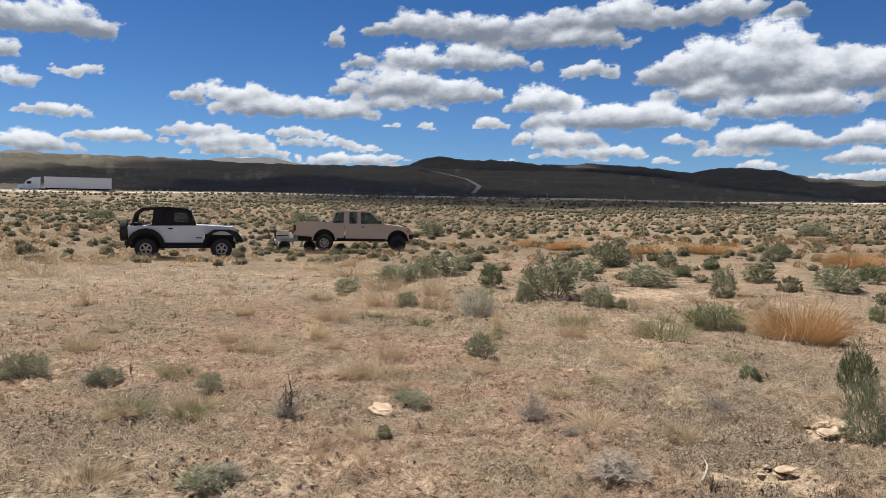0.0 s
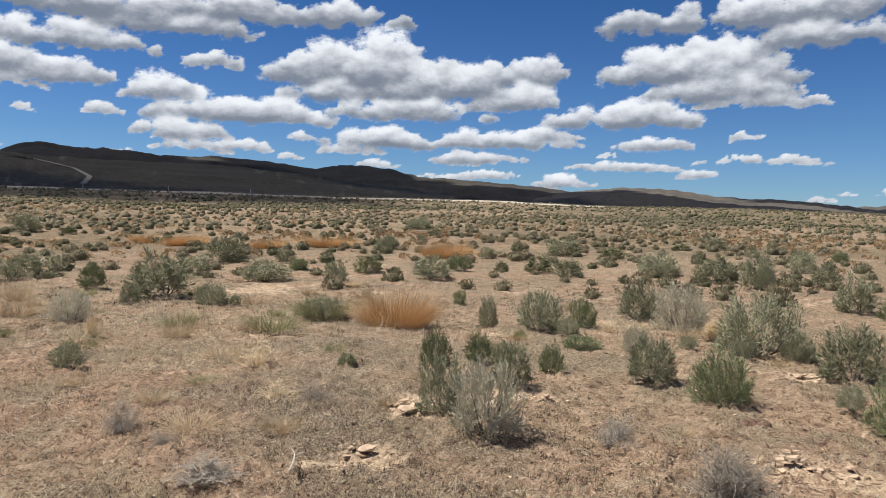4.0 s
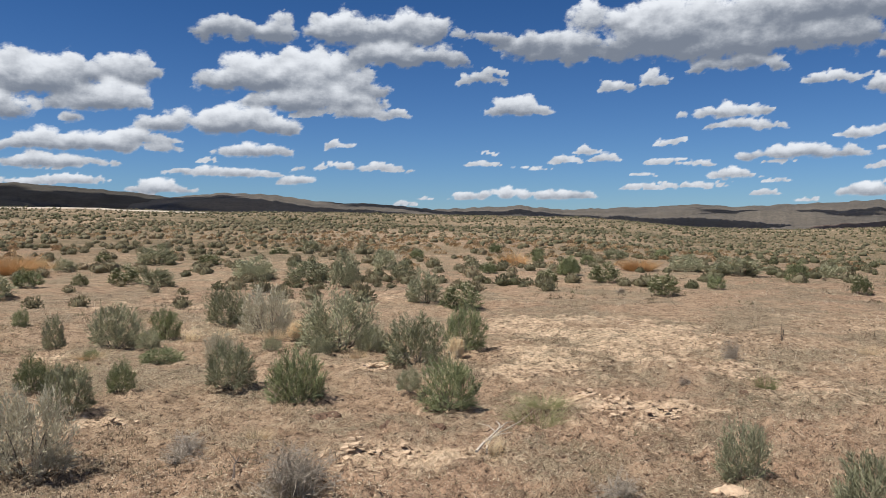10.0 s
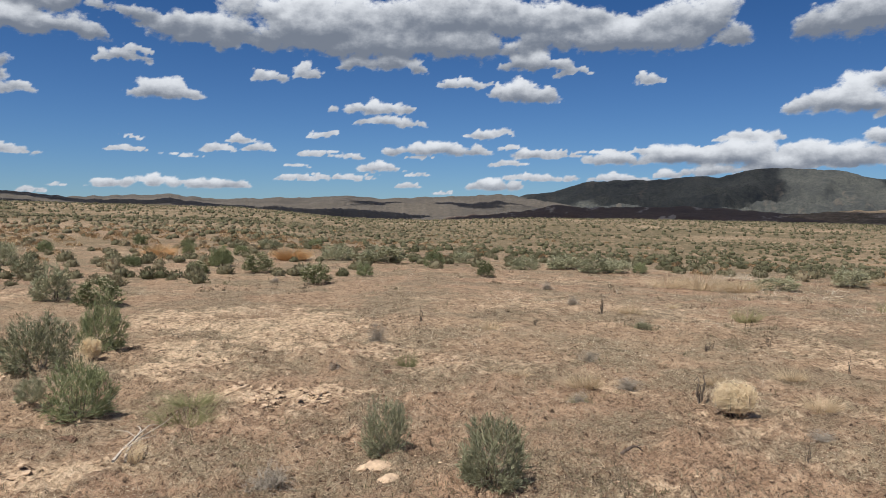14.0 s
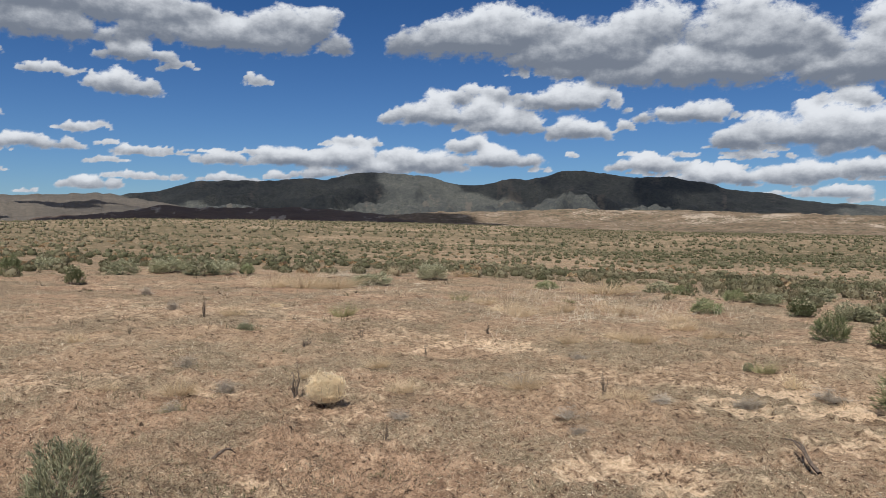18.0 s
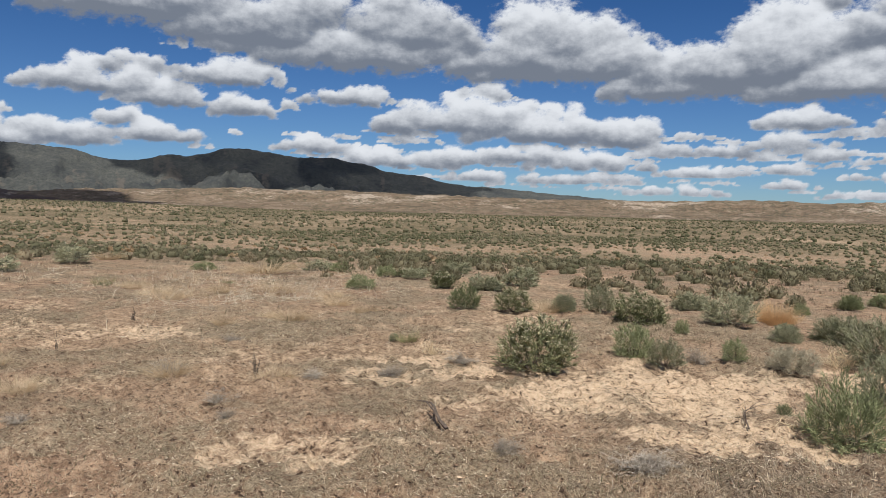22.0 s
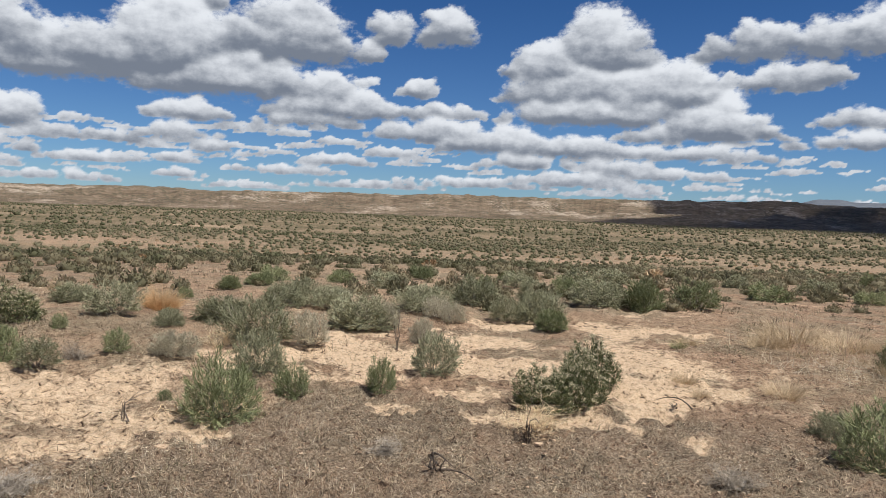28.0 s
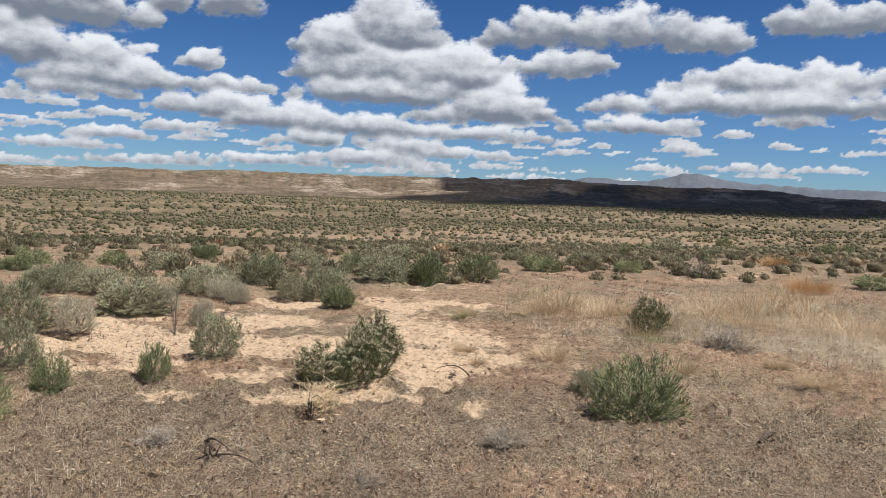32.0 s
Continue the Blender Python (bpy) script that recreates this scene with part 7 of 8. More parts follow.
def lorry():
    rig = new("semi_truck")
    trailer = [(-16.0, 1.15), (0.0, 1.15), (0.0, 4.05), (-16.0, 4.05)]
    part("trailer_box", prism(trailer, 1.29, -1.29, 0.05), WHITE_PAINT, rig, "long white box trailer")
    part("trailer_frame", block(-15.8, -0.2, -0.6, 0.6, 0.85, 1.16, 0.02), BLACK_TRIM, rig)
    cabin = [(0.9, 0.75), (3.0, 0.75), (5.9, 0.75), (6.0, 1.7), (4.5, 2.05), (4.1, 2.9), (2.6, 3.75), (0.9, 3.9)]
    part("tractor_cab", prism(cabin, 1.2, -1.2, 0.10), WHITE_PAINT, rig)
    part("grille", block(5.9, 6.05, -0.6, 0.6, 0.9, 1.7, 0.03), CHROME, rig)
    part("front_bumper", block(5.8, 6.2, -1.2, 1.2, 0.4, 0.8, 0.04), CHROME, rig)
    part("chassis", block(-0.5, 5.8, -0.5, 0.5, 0.6, 0.95, 0.02), BLACK_TRIM, rig)
    for s in (-1, 1):
        part("side_window", prism([(2.9, 2.1), (4.0, 2.1), (3.8, 2.75), (2.9, 2.8)], s * 1.215, s * 1.205, 0.0), BLACK_TRIM, rig)
        part("fuel_tank", rod([(1.2, s * 0.95, 0.75), (3.0, s * 0.95, 0.75)], 0.32, 12), CHROME, rig)
        part("exhaust_stack", rod([(0.8, s * 1.0, 1.0), (0.8, s * 1.0, 4.1)], 0.07), CHROME, rig)
        for x in (5.0, 0.9, -0.4, -13.2, -14.5):
            wheel(rig, x, s * 1.05, 0.52, 0.32, ALLOY, 5)
    part("windscreen", prism([(4.14, 2.1), (4.2, 2.1), (3.55, 3.15), (3.5, 3.15)], 1.0, -1.0, 0.0), BLACK_TRIM, rig)
    return tagged(rig, "white semi truck with a long box trailer on the far road", "truck")


def stand(thing, x, y, az, lift=0.0, size=1.0):
    """Set a car on the ground with its nose towards a bearing."""
    thing.matrix_basis = pose(x, y, float(ground_height(x, y)) + lift, 0, 0, 90 - az) @ Matrix.Scale(size, 4)


stand(jeep(), -8.53, 24.93, 72, 0.0, 0.97)
stand(pickup(), -3.62, 31.95, 83, 0.0, 0.96)
stand(quad(), -6.25, 32.3, -101, -0.08, 0.92)
stand(lorry(), -103.8, 196.2, -117, -0.25)


def far_road():
    """The highway along the foot of the hills: a low bank with a pale verge and an asphalt top."""
    az = np.radians(np.linspace(-40, 40, 160))
    base = np.interp(np.degrees(az), [-40, -28, -16, 0, 17, 40], [219, 221, 228, 236, 246, 262])
    for name, a, b, lift, mat, label in (("verge", -6.5, 6.5, 0.12, VERGE, "pale gravel verge of the far road"), ("road", -3.6, 3.6, 0.2, ASPHALT, "grey asphalt road along the foot of the hills")):
        rows = []
        for k in np.linspace(a, b, 5):
            x, y = CX + np.sin(az) * (base + k), CY + np.cos(az) * (base + k)
            x0, y0 = CX + np.sin(az) * base, CY + np.cos(az) * base
            rows.append(np.stack([x, y, ground_height(x0, y0) + lift + (0.14 if abs(k) < abs(a) else -0.5)], -1))
        tagged(sheet(name, np.concatenate(rows), 5, len(az), mat), label, "road", kind="structure")


ASPHALT = plain("old_asphalt", (0.20, 0.195, 0.19), 0.9, vary=0.3, scale=2.0)
VERGE = plain("gravel_verge", (0.46, 0.39, 0.31), 0.95, vary=0.35, scale=1.2)
far_road()

def dirt_track():
    """A pale track that climbs the dark hillside, laid on its slope."""
    slope = bpy.data.objects["dark_slope"].data
    co = np.empty(len(slope.vertices) * 3, np.float32)
    slope.vertices.foreach_get("co", co)
    co = co.reshape(49, -1, 3)[:46]
    dx, dy = co[..., 0] - CX, co[..., 1] - CY
    far = np.hypot(dx, dy)
    bearing, rise = np.degrees(np.arctan2(dx, dy))[0], np.degrees(np.arctan2(co[..., 2] - 1.5, far))
    way = [(-2.18, 2.91), (-0.68, 2.80), (0.60, 2.53), (1.68, 2.29), (2.67, 1.75), (2.25, 1.23)]
    t = np.linspace(0, 1, 40)
    at = np.linspace(0, 1, len(way))
    line = []
    for az, el in zip(np.interp(t, at, [p[0] for p in way]), np.interp(t, at, [p[1] for p in way])):
        column = np.maximum.accumulate(rise[:, np.argmin(np.abs(bearing - az))] + np.arange(46) * 1e-6)
        r = np.interp(el, column, far[:, np.argmin(np.abs(bearing - az))])
        line.append((CX + r * math.sin(radians(az)), CY + r * math.cos(radians(az)), 1.5 + r * math.tan(radians(el)) + 0.8))
    line = np.array(line)
    side = np.stack([-np.gradient(line[:, 1]), np.gradient(line[:, 0]), 0 * line[:, 0]], -1)
    side = side / np.linalg.norm(side, axis=1, keepdims=True) * 2.6
    tagged(sheet("track", np.concatenate([line - side, line + side]), 2, len(line), VERGE), "pale dirt track up the dark hillside", "track", kind="structure")


dirt_track()


def marker_post(az, r):
    post = new("marker_post")
    part("shaft", block(-0.06, 0.06, -0.06, 0.06, -0.2, 1.9, 0.01), PALE_BAR, post)
    part("reflector", block(-0.07, -0.06, -0.05, 0.05, 1.55, 1.75, 0.004), AMBER, post)
    x, y = CX + math.sin(radians(az)) * r, CY + math.cos(radians(az)) * r
    post.matrix_basis = pose(x, y, float(ground_height(x, y)))
    tagged(post, "slim pale marker post beside the far road", "post", "posts along the road")


for az, r in ((2.2, 226), (7.7, 230), (13.4, 234)):
    marker_post(az, r)


def grass_by(x, y, az, spots):
    """Dry tufts along the near side of a car: distance forward, distance out, width, height."""
    a = radians(az)
    for forward, out, wide, tall in spots:
        plant("straw", x + forward * math.sin(a) + out * math.cos(a), y + forward * math.cos(a) - out * math.sin(a), wide, tall)


grass_by(-8.49, 24.93, 72, ((-1.5, 1.15, 0.6, 0.42), (-1.9, 0.9, 0.7, 0.36), (-1.05, 1.2, 0.5, 0.34), (1.0, 1.2, 0.5, 0.3), (0.3, 1.3, 0.8, 0.22), (-0.5, 1.3, 0.9, 0.2), (1.5, 1.15, 0.6, 0.26)))
grass_by(-3.5, 31.95, 83, ((-1.9, 1.1, 0.7, 0.34), (-1.4, 1.2, 0.5, 0.3), (-2.5, 1.0, 0.9, 0.40), (0.0, 1.2, 1.0, 0.3), (1.2, 1.2, 0.7, 0.26), (2.0, 1.0, 0.8, 0.36), (-0.8, 1.2, 0.9, 0.28)))

# ---- fallen wood and stones near the way ----
STONE = plain("pale_stone", (0.50, 0.37, 0.255), 0.95, vary=0.3, scale=20, bump=0.5)
DARK_WOOD = plain("weathered_dark_wood", (0.13, 0.10, 0.08), 0.9, vary=0.5, scale=40, bump=0.6)
PALE_WOOD = plain("bleached_wood", (0.52, 0.45, 0.37), 0.9, vary=0.3, scale=40, bump=0.6)
DUNG = plain("dry_dung", (0.15, 0.095, 0.065), 0.95, vary=0.5, scale=30, bump=0.8)


def tapered(points, radius):
    pts = np.asarray(points, float)[None]
    v, f = tubes(pts, [radius], 6)
    bm = bmesh.new()
    vs = [bm.verts.new(p) for p in v]
    for q in f:
        bm.faces.new([vs[i] for i in q])
    return bm


def branch(x0, y0, x1, y1, thick, mat, label, lift=0.05, forks=2, seed=0):
    """A bent piece of wood lying from one place to another, with side shoots."""
    rng = random.Random(seed)
    root = new("fallen_branch")
    L = math.hypot(x1 - x0, y1 - y0)
    pts = []
    for k in range(7):
        t = k / 6
        side = math.sin(t * 5 + seed) * 0.06 * L
        pts.append((t * L, side, 0.5 * thick + lift * math.sin(t * 3.0)))
    part("limb", tapered(pts, thick), mat, root)
    for k in range(forks):
        a = pts[rng.randrange(1, 6)]
        q = rng.uniform(-1, 1)
        l = L * rng.uniform(0.2, 0.45)
        part("shoot", tapered([a, (a[0] + l * 0.5, a[1] + q * l * 0.5, a[2] + l * 0.15), (a[0] + l * 0.8, a[1] + q * l, a[2] + l * rng.uniform(0.1, 0.5))], thick * 0.5), mat, root)
    root.matrix_basis = pose(x0, y0, float(surface_height(x0, y0)) + 0.004, 0, 0, math.degrees(math.atan2(y1 - y0, x1 - x0)))
    tagged(root, label, "fallen branch", "fallen wood on the soil")


def lump(wide, deep, tall, seed, fine=0.10):
    """A rough weathered lump with a flat underside."""
    bm = bmesh.new()
    bmesh.ops.create_icosphere(bm, subdivisions=3, radius=0.5)
    for v in bm.verts:
        n = noise.noise(v.co * 2.6 + Vector((seed, 0, 0))) * 0.42 + noise.noise(v.co * 8 + Vector((0, seed, 0))) * fine * 1.6
        v.co *= 1 + n
        v.co.x, v.co.y, v.co.z = v.co.x * wide, v.co.y * deep, max(v.co.z, -0.25) * tall
    return bm


def stone(x, y, wide, deep, tall, mat, label, category="stone", seed=0):
    rng = np.random.default_rng(seed)
    me = bpy.data.meshes.new(category)
    bm = lump(wide, deep, tall, seed)
    bm.to_mesh(me)
    bm.free()
    me.materials.append(mat)
    ob = new(category.replace(" ", "_"), me)
    ob.matrix_basis = pose(x, y, float(surface_height(x, y)) - 0.1 * tall, rng.uniform(-6, 6), rng.uniform(-6, 6), rng.uniform(0, 360))
    tagged(ob, label, category, category + " pieces on the soil")


def dung(x, y, wide, tall, label, seed):
    """A crumbled pile: a few rough pieces leaning together."""
    rng = random.Random(seed)
    root = new("dung_pile")
    for k in range(5):
        a, q = rng.uniform(0, 6.28), wide * rng.uniform(0.1, 0.4)
        s = rng.uniform(0.45, 0.8)
        bm = lump(wide * s * 0.8, wide * s * 0.65, tall * s * 1.2, seed * 7 + k, 0.16)
        bmesh.ops.transform(bm, matrix=pose(q * math.cos(a), q * math.sin(a), 0.02 * k * tall, rng.uniform(-25, 25), rng.uniform(-25, 25), rng.uniform(0, 360)), verts=bm.verts)
        part("lump", bm, DUNG, root)
    root.matrix_basis = pose(x, y, float(surface_height(x, y)) - 0.01)
    tagged(root, label, "dung", "dung piles on the soil")


def crust(x, y, wide, deep, count, label, seed, turn=0.0):
    """Dried mud broken into thin tilted plates."""
    rng = random.Random(seed)
    root = new("mud_crust")
    for k in range(count):
        a, q = rng.uniform(0, 6.28), math.sqrt(rng.uniform(0, 1))
        px, py = 0.5 * wide * q * math.cos(a), 0.5 * deep * q * math.sin(a)
        c, d = math.cos(radians(turn)), math.sin(radians(turn))
        px, py = px * c - py * d, px * d + py * c
        bm = bmesh.new()
        n, size = rng.randrange(5, 8), rng.uniform(0.012, 0.042)
        ring = [(size * rng.uniform(0.6, 1.15) * math.cos(6.283 * (i + rng.uniform(-0.25, 0.25)) / n), size * rng.uniform(0.55, 1.05) * math.sin(6.283 * i / n)) for i in range(n)]
        thick = rng.uniform(0.005, 0.012)
        low = [bm.verts.new((u, v, 0)) for u, v in ring]
        high = [bm.verts.new((u * 0.94, v * 0.94, thick * rng.uniform(0.75, 1.2))) for u, v in ring]
        bm.faces.new(high)
        for i in range(n):
            bm.faces.new((low[i], low[(i + 1) % n], high[(i + 1) % n], high[i]))
        bmesh.ops.transform(bm, matrix=pose(px, py, float(surface_height(x + px, y + py) - surface_height(x, y)) - 0.003, rng.uniform(-14, 14), rng.uniform(-14, 14), rng.uniform(0, 360)), verts=bm.verts)
        part("plate", bm, STONE, root)
    root.matrix_basis = pose(x, y, float(surface_height(x, y)))
    tagged(root, label, "mud crust", "broken mud crusts on the soil")


branch(3.80, -4.07, 4.43, -4.36, 0.014, DARK_WOOD, "dark weathered branch lying on the litter", seed=1)
branch(4.58, 2.13, 5.24, 2.36, 0.010, PALE_WOOD, "bleached pale stick on grey litter", seed=2)
branch(-1.48, -6.25, -1.29, -6.48, 0.007, DARK_WOOD, "thin dark branch lying on sand", seed=3)
branch(0.53, -4.83, 0.23, -4.64, 0.009, DARK_WOOD, "dark forked branch on the soil", seed=4)
branch(-2.79, -4.51, -3.00, -4.54, 0.014, DARK_WOOD, "short burnt wood stub on the soil", seed=5)
branch(-1.14, 5.33, -1.11, 6.03, 0.009, DARK_WOOD, "dark dead branch leaning from a dead shrub", seed=6)
branch(4.68, 2.13, 5.23, 2.33, 0.008, PALE_WOOD, "bleached pale stick on the soil", seed=7)
branch(0.50, -5.03, 0.36, -4.84, 0.010, DARK_WOOD, "dark branch lying on the litter", seed=8)
branch(5.40, -0.75, 5.46, -0.90, 0.012, DARK_WOOD, "short dark wood stub on the soil", seed=9)
branch(1.46, 3.95, 1.58, 4.12, 0.008, PALE_WOOD, "bleached pale stick on the soil", seed=10)
branch(3.43, 3.11, 3.66, 3.25, 0.009, DARK_WOOD, "short dark stick standing from dead brush", seed=11)
branch(2.50, -5.66, 2.66, -6.18, 0.006, DARK_WOOD, "thin dark forked stick on sand", seed=12)
stone(-0.39, 5.49, 0.22, 0.18, 0.045, STONE, "flat pale stone half sunk in the soil", "stone", 13)
dung(0.73, 4.50, 0.08, 0.06, "small dark brown clod on the soil", 14)
stone(5.00, 0.74, 0.21, 0.17, 0.07, STONE, "flat cream stone half sunk beside sagebrush", "stone", 15)
stone(4.70, 0.59, 0.17, 0.13, 0.06, STONE, "flat cream stone half sunk beside sagebrush", "stone", 16)
crust(6.59, 2.21, 0.26, 0.21, 13, "pale dried mud broken into thin curled plates", 17)
crust(6.63, 1.60, 0.31, 0.25, 13, "pale dried mud broken into thin curled plates", 18)
crust(6.26, 1.86, 0.25, 0.20, 13, "pale dried mud broken into thin curled plates", 19)
dung(7.58, 1.68, 0.13, 0.12, "dark brown dung pile on sandy soil", 20)
dung(7.56, 1.18, 0.10, 0.08, "dark brown dung piece on sandy soil", 21)
dung(4.85, 3.10, 0.14, 0.08, "dark brown dung pile on sandy soil", 22)
dung(4.75, 3.62, 0.24, 0.11, "dark crumbled clod beside a bush", 23)
dung(5.11, 2.81, 0.15, 0.08, "dark brown dung pile on sandy soil", 24)
stone(2.77, 4.99, 0.15, 0.12, 0.05, STONE, "pale stone beside sagebrush", "stone", 25)
stone(2.05, 4.25, 0.12, 0.10, 0.025, STONE, "flat pale stone half sunk in the soil", "stone", 26)
stone(2.62, 4.88, 0.15, 0.12, 0.04, STONE, "pale broken stone beside sagebrush", "stone", 27)
crust(6.61, 4.54, 0.39, 0.31, 13, "pale dried mud broken into thin curled plates", 28)
crust(6.63, 4.55, 0.38, 0.30, 13, "pale dried mud broken into thin curled plates", 29)
crust(6.43, 1.71, 0.75, 0.55, 39, "pale dried mud broken into thin curled plates", 41, -75)
crust(6.61, 2.07, 0.4, 0.3, 18, "pale dried mud broken into thin curled plates", 42, -73)
crust(4.34, 2.83, 0.6, 0.35, 33, "pale dried mud broken into thin curled plates", 43, -57)
crust(4.49, 3.21, 0.3, 0.25, 12, "pale dried mud broken into thin curled plates", 44, -54)
crust(2.69, 4.98, 0.3, 0.25, 18, "pale dried mud broken into thin curled plates", 45, -28)
crust(2.64, 5.11, 0.16, 0.2, 9, "pale dried mud broken into thin curled plates", 46, -27)
crust(1.99, 4.25, 0.2, 0.1, 9, "pale dried mud broken into thin curled plates", 47, -25)
crust(3.89, 4.81, 0.3, 0.25, 12, "pale dried mud broken into thin curled plates", 48, -39)
crust(7.01, 3.01, 0.5, 0.25, 18, "pale dried mud broken into thin curled plates", 49, -67)
crust(8.33, 1.33, 0.4, 0.25, 12, "pale dried mud broken into thin curled plates", 50, -81)
crust(1.93, -5.08, 0.3, 0.2, 9, "pale dried mud broken into thin curled plates", 51, -159)
crust(-0.18, -5.40, 0.3, 0.2, 9, "pale dried mud broken into thin curled plates", 52, 178)

# ---- what nobody could count: brush far off, dry litter, clods ----
def heap(name, label, category, verts, faces, mat, tint=None):
    ob = new(name, raw_mesh(name, verts, faces, mat, (("tint", tint),) if tint is not None else ()))
    return tagged(ob, label, category, kind="stuff")


def tint_material(name, stops, through=0.25):
    """Leaves whose colour runs through the stops by clump, and a little by leaf."""
    m, t, b = material(name, 0.85)
    tint = t.nodes.new("ShaderNodeAttribute"); tint.attribute_name = "tint"
    isle = t.nodes.new("ShaderNodeNewGeometry").outputs["Random Per Island"]
    f = calc(t, "ADD", tint.outputs["Fac"], calc(t, "MULTIPLY", calc(t, "SUBTRACT", isle, 0.5), 0.28), clamp=True)
    col = ramp(t, f, stops)
    t.links.new(col, b.inputs["Base Color"])
    glow = t.nodes.new("ShaderNodeBsdfTranslucent")
    t.links.new(col, glow.inputs["Color"])
    join = t.nodes.new("ShaderNodeMixShader")
    join.inputs[0].default_value = through
    t.links.new(b.outputs[0], join.inputs[1]); t.links.new(glow.outputs[0], join.inputs[2])
    t.links.new(join.outputs[0], t.nodes["Material Output"].inputs["Surface"])
    return m


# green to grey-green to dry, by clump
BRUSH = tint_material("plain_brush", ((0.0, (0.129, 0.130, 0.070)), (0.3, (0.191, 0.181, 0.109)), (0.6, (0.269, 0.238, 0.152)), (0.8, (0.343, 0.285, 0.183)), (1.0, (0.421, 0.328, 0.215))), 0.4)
DRY = tint_material("dry_plain_grass", ((0.0, (0.323, 0.212, 0.115)), (0.4, (0.459, 0.332, 0.196)), (0.7, (0.595, 0.451, 0.289)), (1.0, (0.680, 0.561, 0.391))), 0.3)
BITS = tint_material("dry_litter", ((0.0, (0.079, 0.056, 0.042)), (0.3, (0.238, 0.167, 0.114)), (0.55, (0.528, 0.414, 0.286)), (1.0, (0.792, 0.686, 0.519))), 0.1)
STUB = tint_material("dry_blade", ((0.0, (0.282, 0.202, 0.132)), (0.35, (0.528, 0.414, 0.277)), (0.65, (0.704, 0.590, 0.431)), (1.0, (0.810, 0.730, 0.581))), 0.45)


def ring_points(rng, n, near, far, log=False):
    az = np.radians(rng.uniform(-34, 231, n))
    r = np.exp(rng.uniform(math.log(near), math.log(far), n)) if log else np.sqrt(rng.uniform(near ** 2, far ** 2, n))
    return CX + np.sin(az) * r, CY + np.cos(az) * r, r, np.degrees(az)


def domes(rng, x, y, z, s, sides, high):
    """Low lumpy mounds: the close twigs within each bush, which clumps tints as inner shade."""
    n = len(x)
    a = np.arange(sides) * 2 * math.pi / sides + rng.uniform(0, 6, (n, 1))
    rings = []
    for rad, up in ((0.40, -0.05), (0.47, 0.45), (0.30, 0.85)):
        q = rad * s[:, None] * rng.uniform(0.75, 1.2, (n, sides))
        rings.append(np.stack([x[:, None] + q * np.cos(a), y[:, None] + q * np.sin(a), z[:, None] + up * high * s[:, None] * rng.uniform(0.8, 1.15, (n, sides))], -1))
    top = np.stack([x, y, z + high * s], -1)[:, None]
    v = np.concatenate(rings + [top], 1)
    i, k = np.arange(n)[:, None, None] * (3 * sides + 1), np.arange(sides)
    f = []
    for low in (0, sides):
        f.append(np.stack([low + k, low + (k + 1) % sides, low + sides + (k + 1) % sides], -1))
        f.append(np.stack([low + k, low + sides + (k + 1) % sides, low + sides + k], -1))
    f.append(np.stack([2 * sides + k, 2 * sides + (k + 1) % sides, np.full(sides, 3 * sides)], -1))
    f = (i + np.concatenate(f)[None]).reshape(-1, 3)
    return v.reshape(-1, 3), f, 3 * sides + 1


def clumps(seed, n, near, far, leaves, size, leaf, keep, tint_of, log=False, flat=0.8, core=0, inner=1.0):
    """Low bushes of small leaves, round a mound of core sides; keep and tint_of tell by place which stay and how green they are."""
    rng = np.random.default_rng(seed)
    x, y, r, az = ring_points(rng, n, near, far, log)
    k = rng.uniform(0, 1, n) < keep(x, y, r, az)
    x, y, r, az = x[k], y[k], r[k], az[k]
    n = len(x)
    s = size[0] + (size[1] - size[0]) * rng.beta(1.6, 2.6, n)
    z = ground_height(x, y)
    tint = np.clip(tint_of(x, y, r, az) + rng.normal(0, 0.16, n), 0, 1)
    turn, tilt = rng.uniform(0, 2 * math.pi, (n, leaves)), 1.5 * rng.uniform(0, 1, (n, leaves)) ** 0.6
    rad = rng.uniform(0.7, 1.0, (n, leaves)) * s[:, None]
    at = np.stack([0.46 * rad * np.sin(tilt) * np.cos(turn), 0.46 * rad * np.sin(tilt) * np.sin(turn), flat * 0.62 * rad * np.cos(tilt)], -1)
    way = unit(at * np.array([1, 1, 0.8]) + np.array([0, 0, 0.25]) * s[:, None, None] + rng.normal(0, 0.2, at.shape) * s[:, None, None])
    at = at + np.stack([x, y, z], -1)[:, None]
    v, f = leaf_quads(rng, at.reshape(-1, 3), way.reshape(-1, 3), 1.0, 0.52 if leaves > 60 else 0.9)
    base = np.repeat(at.reshape(-1, 3), 4, 0)
    v = base + (v - base) * np.repeat(np.repeat(s, leaves), 4)[:, None] * leaf
    f = np.concatenate([f[:, [0, 1, 2]], f[:, [0, 2, 3]]], 0)
    tints = np.repeat(np.repeat(tint, leaves), 4)
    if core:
        # the mound's tint is lowered: shade inside the bush put into its colour
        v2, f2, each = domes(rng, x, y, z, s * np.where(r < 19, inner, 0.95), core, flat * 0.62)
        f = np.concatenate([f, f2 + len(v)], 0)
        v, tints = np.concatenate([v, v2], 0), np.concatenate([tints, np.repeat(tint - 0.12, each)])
    return v, f, tints


def greenness(az):
    return np.interp(az, [-40, 20, 60, 90, 125, 200, 225, 240], [0.60, 0.55, 0.52, 0.50, 0.36, 0.36, 0.50, 0.55])


def brush_tint(x, y, r, az):
    return greenness(az) + 0.5 * fbm(x / 17, y / 17, 3) + 0.14 * smooth(r, 50, 34) * smooth(az, 100, 125) - 0.12 * smooth(r, 50, 34) * smooth(az, 110, 60)


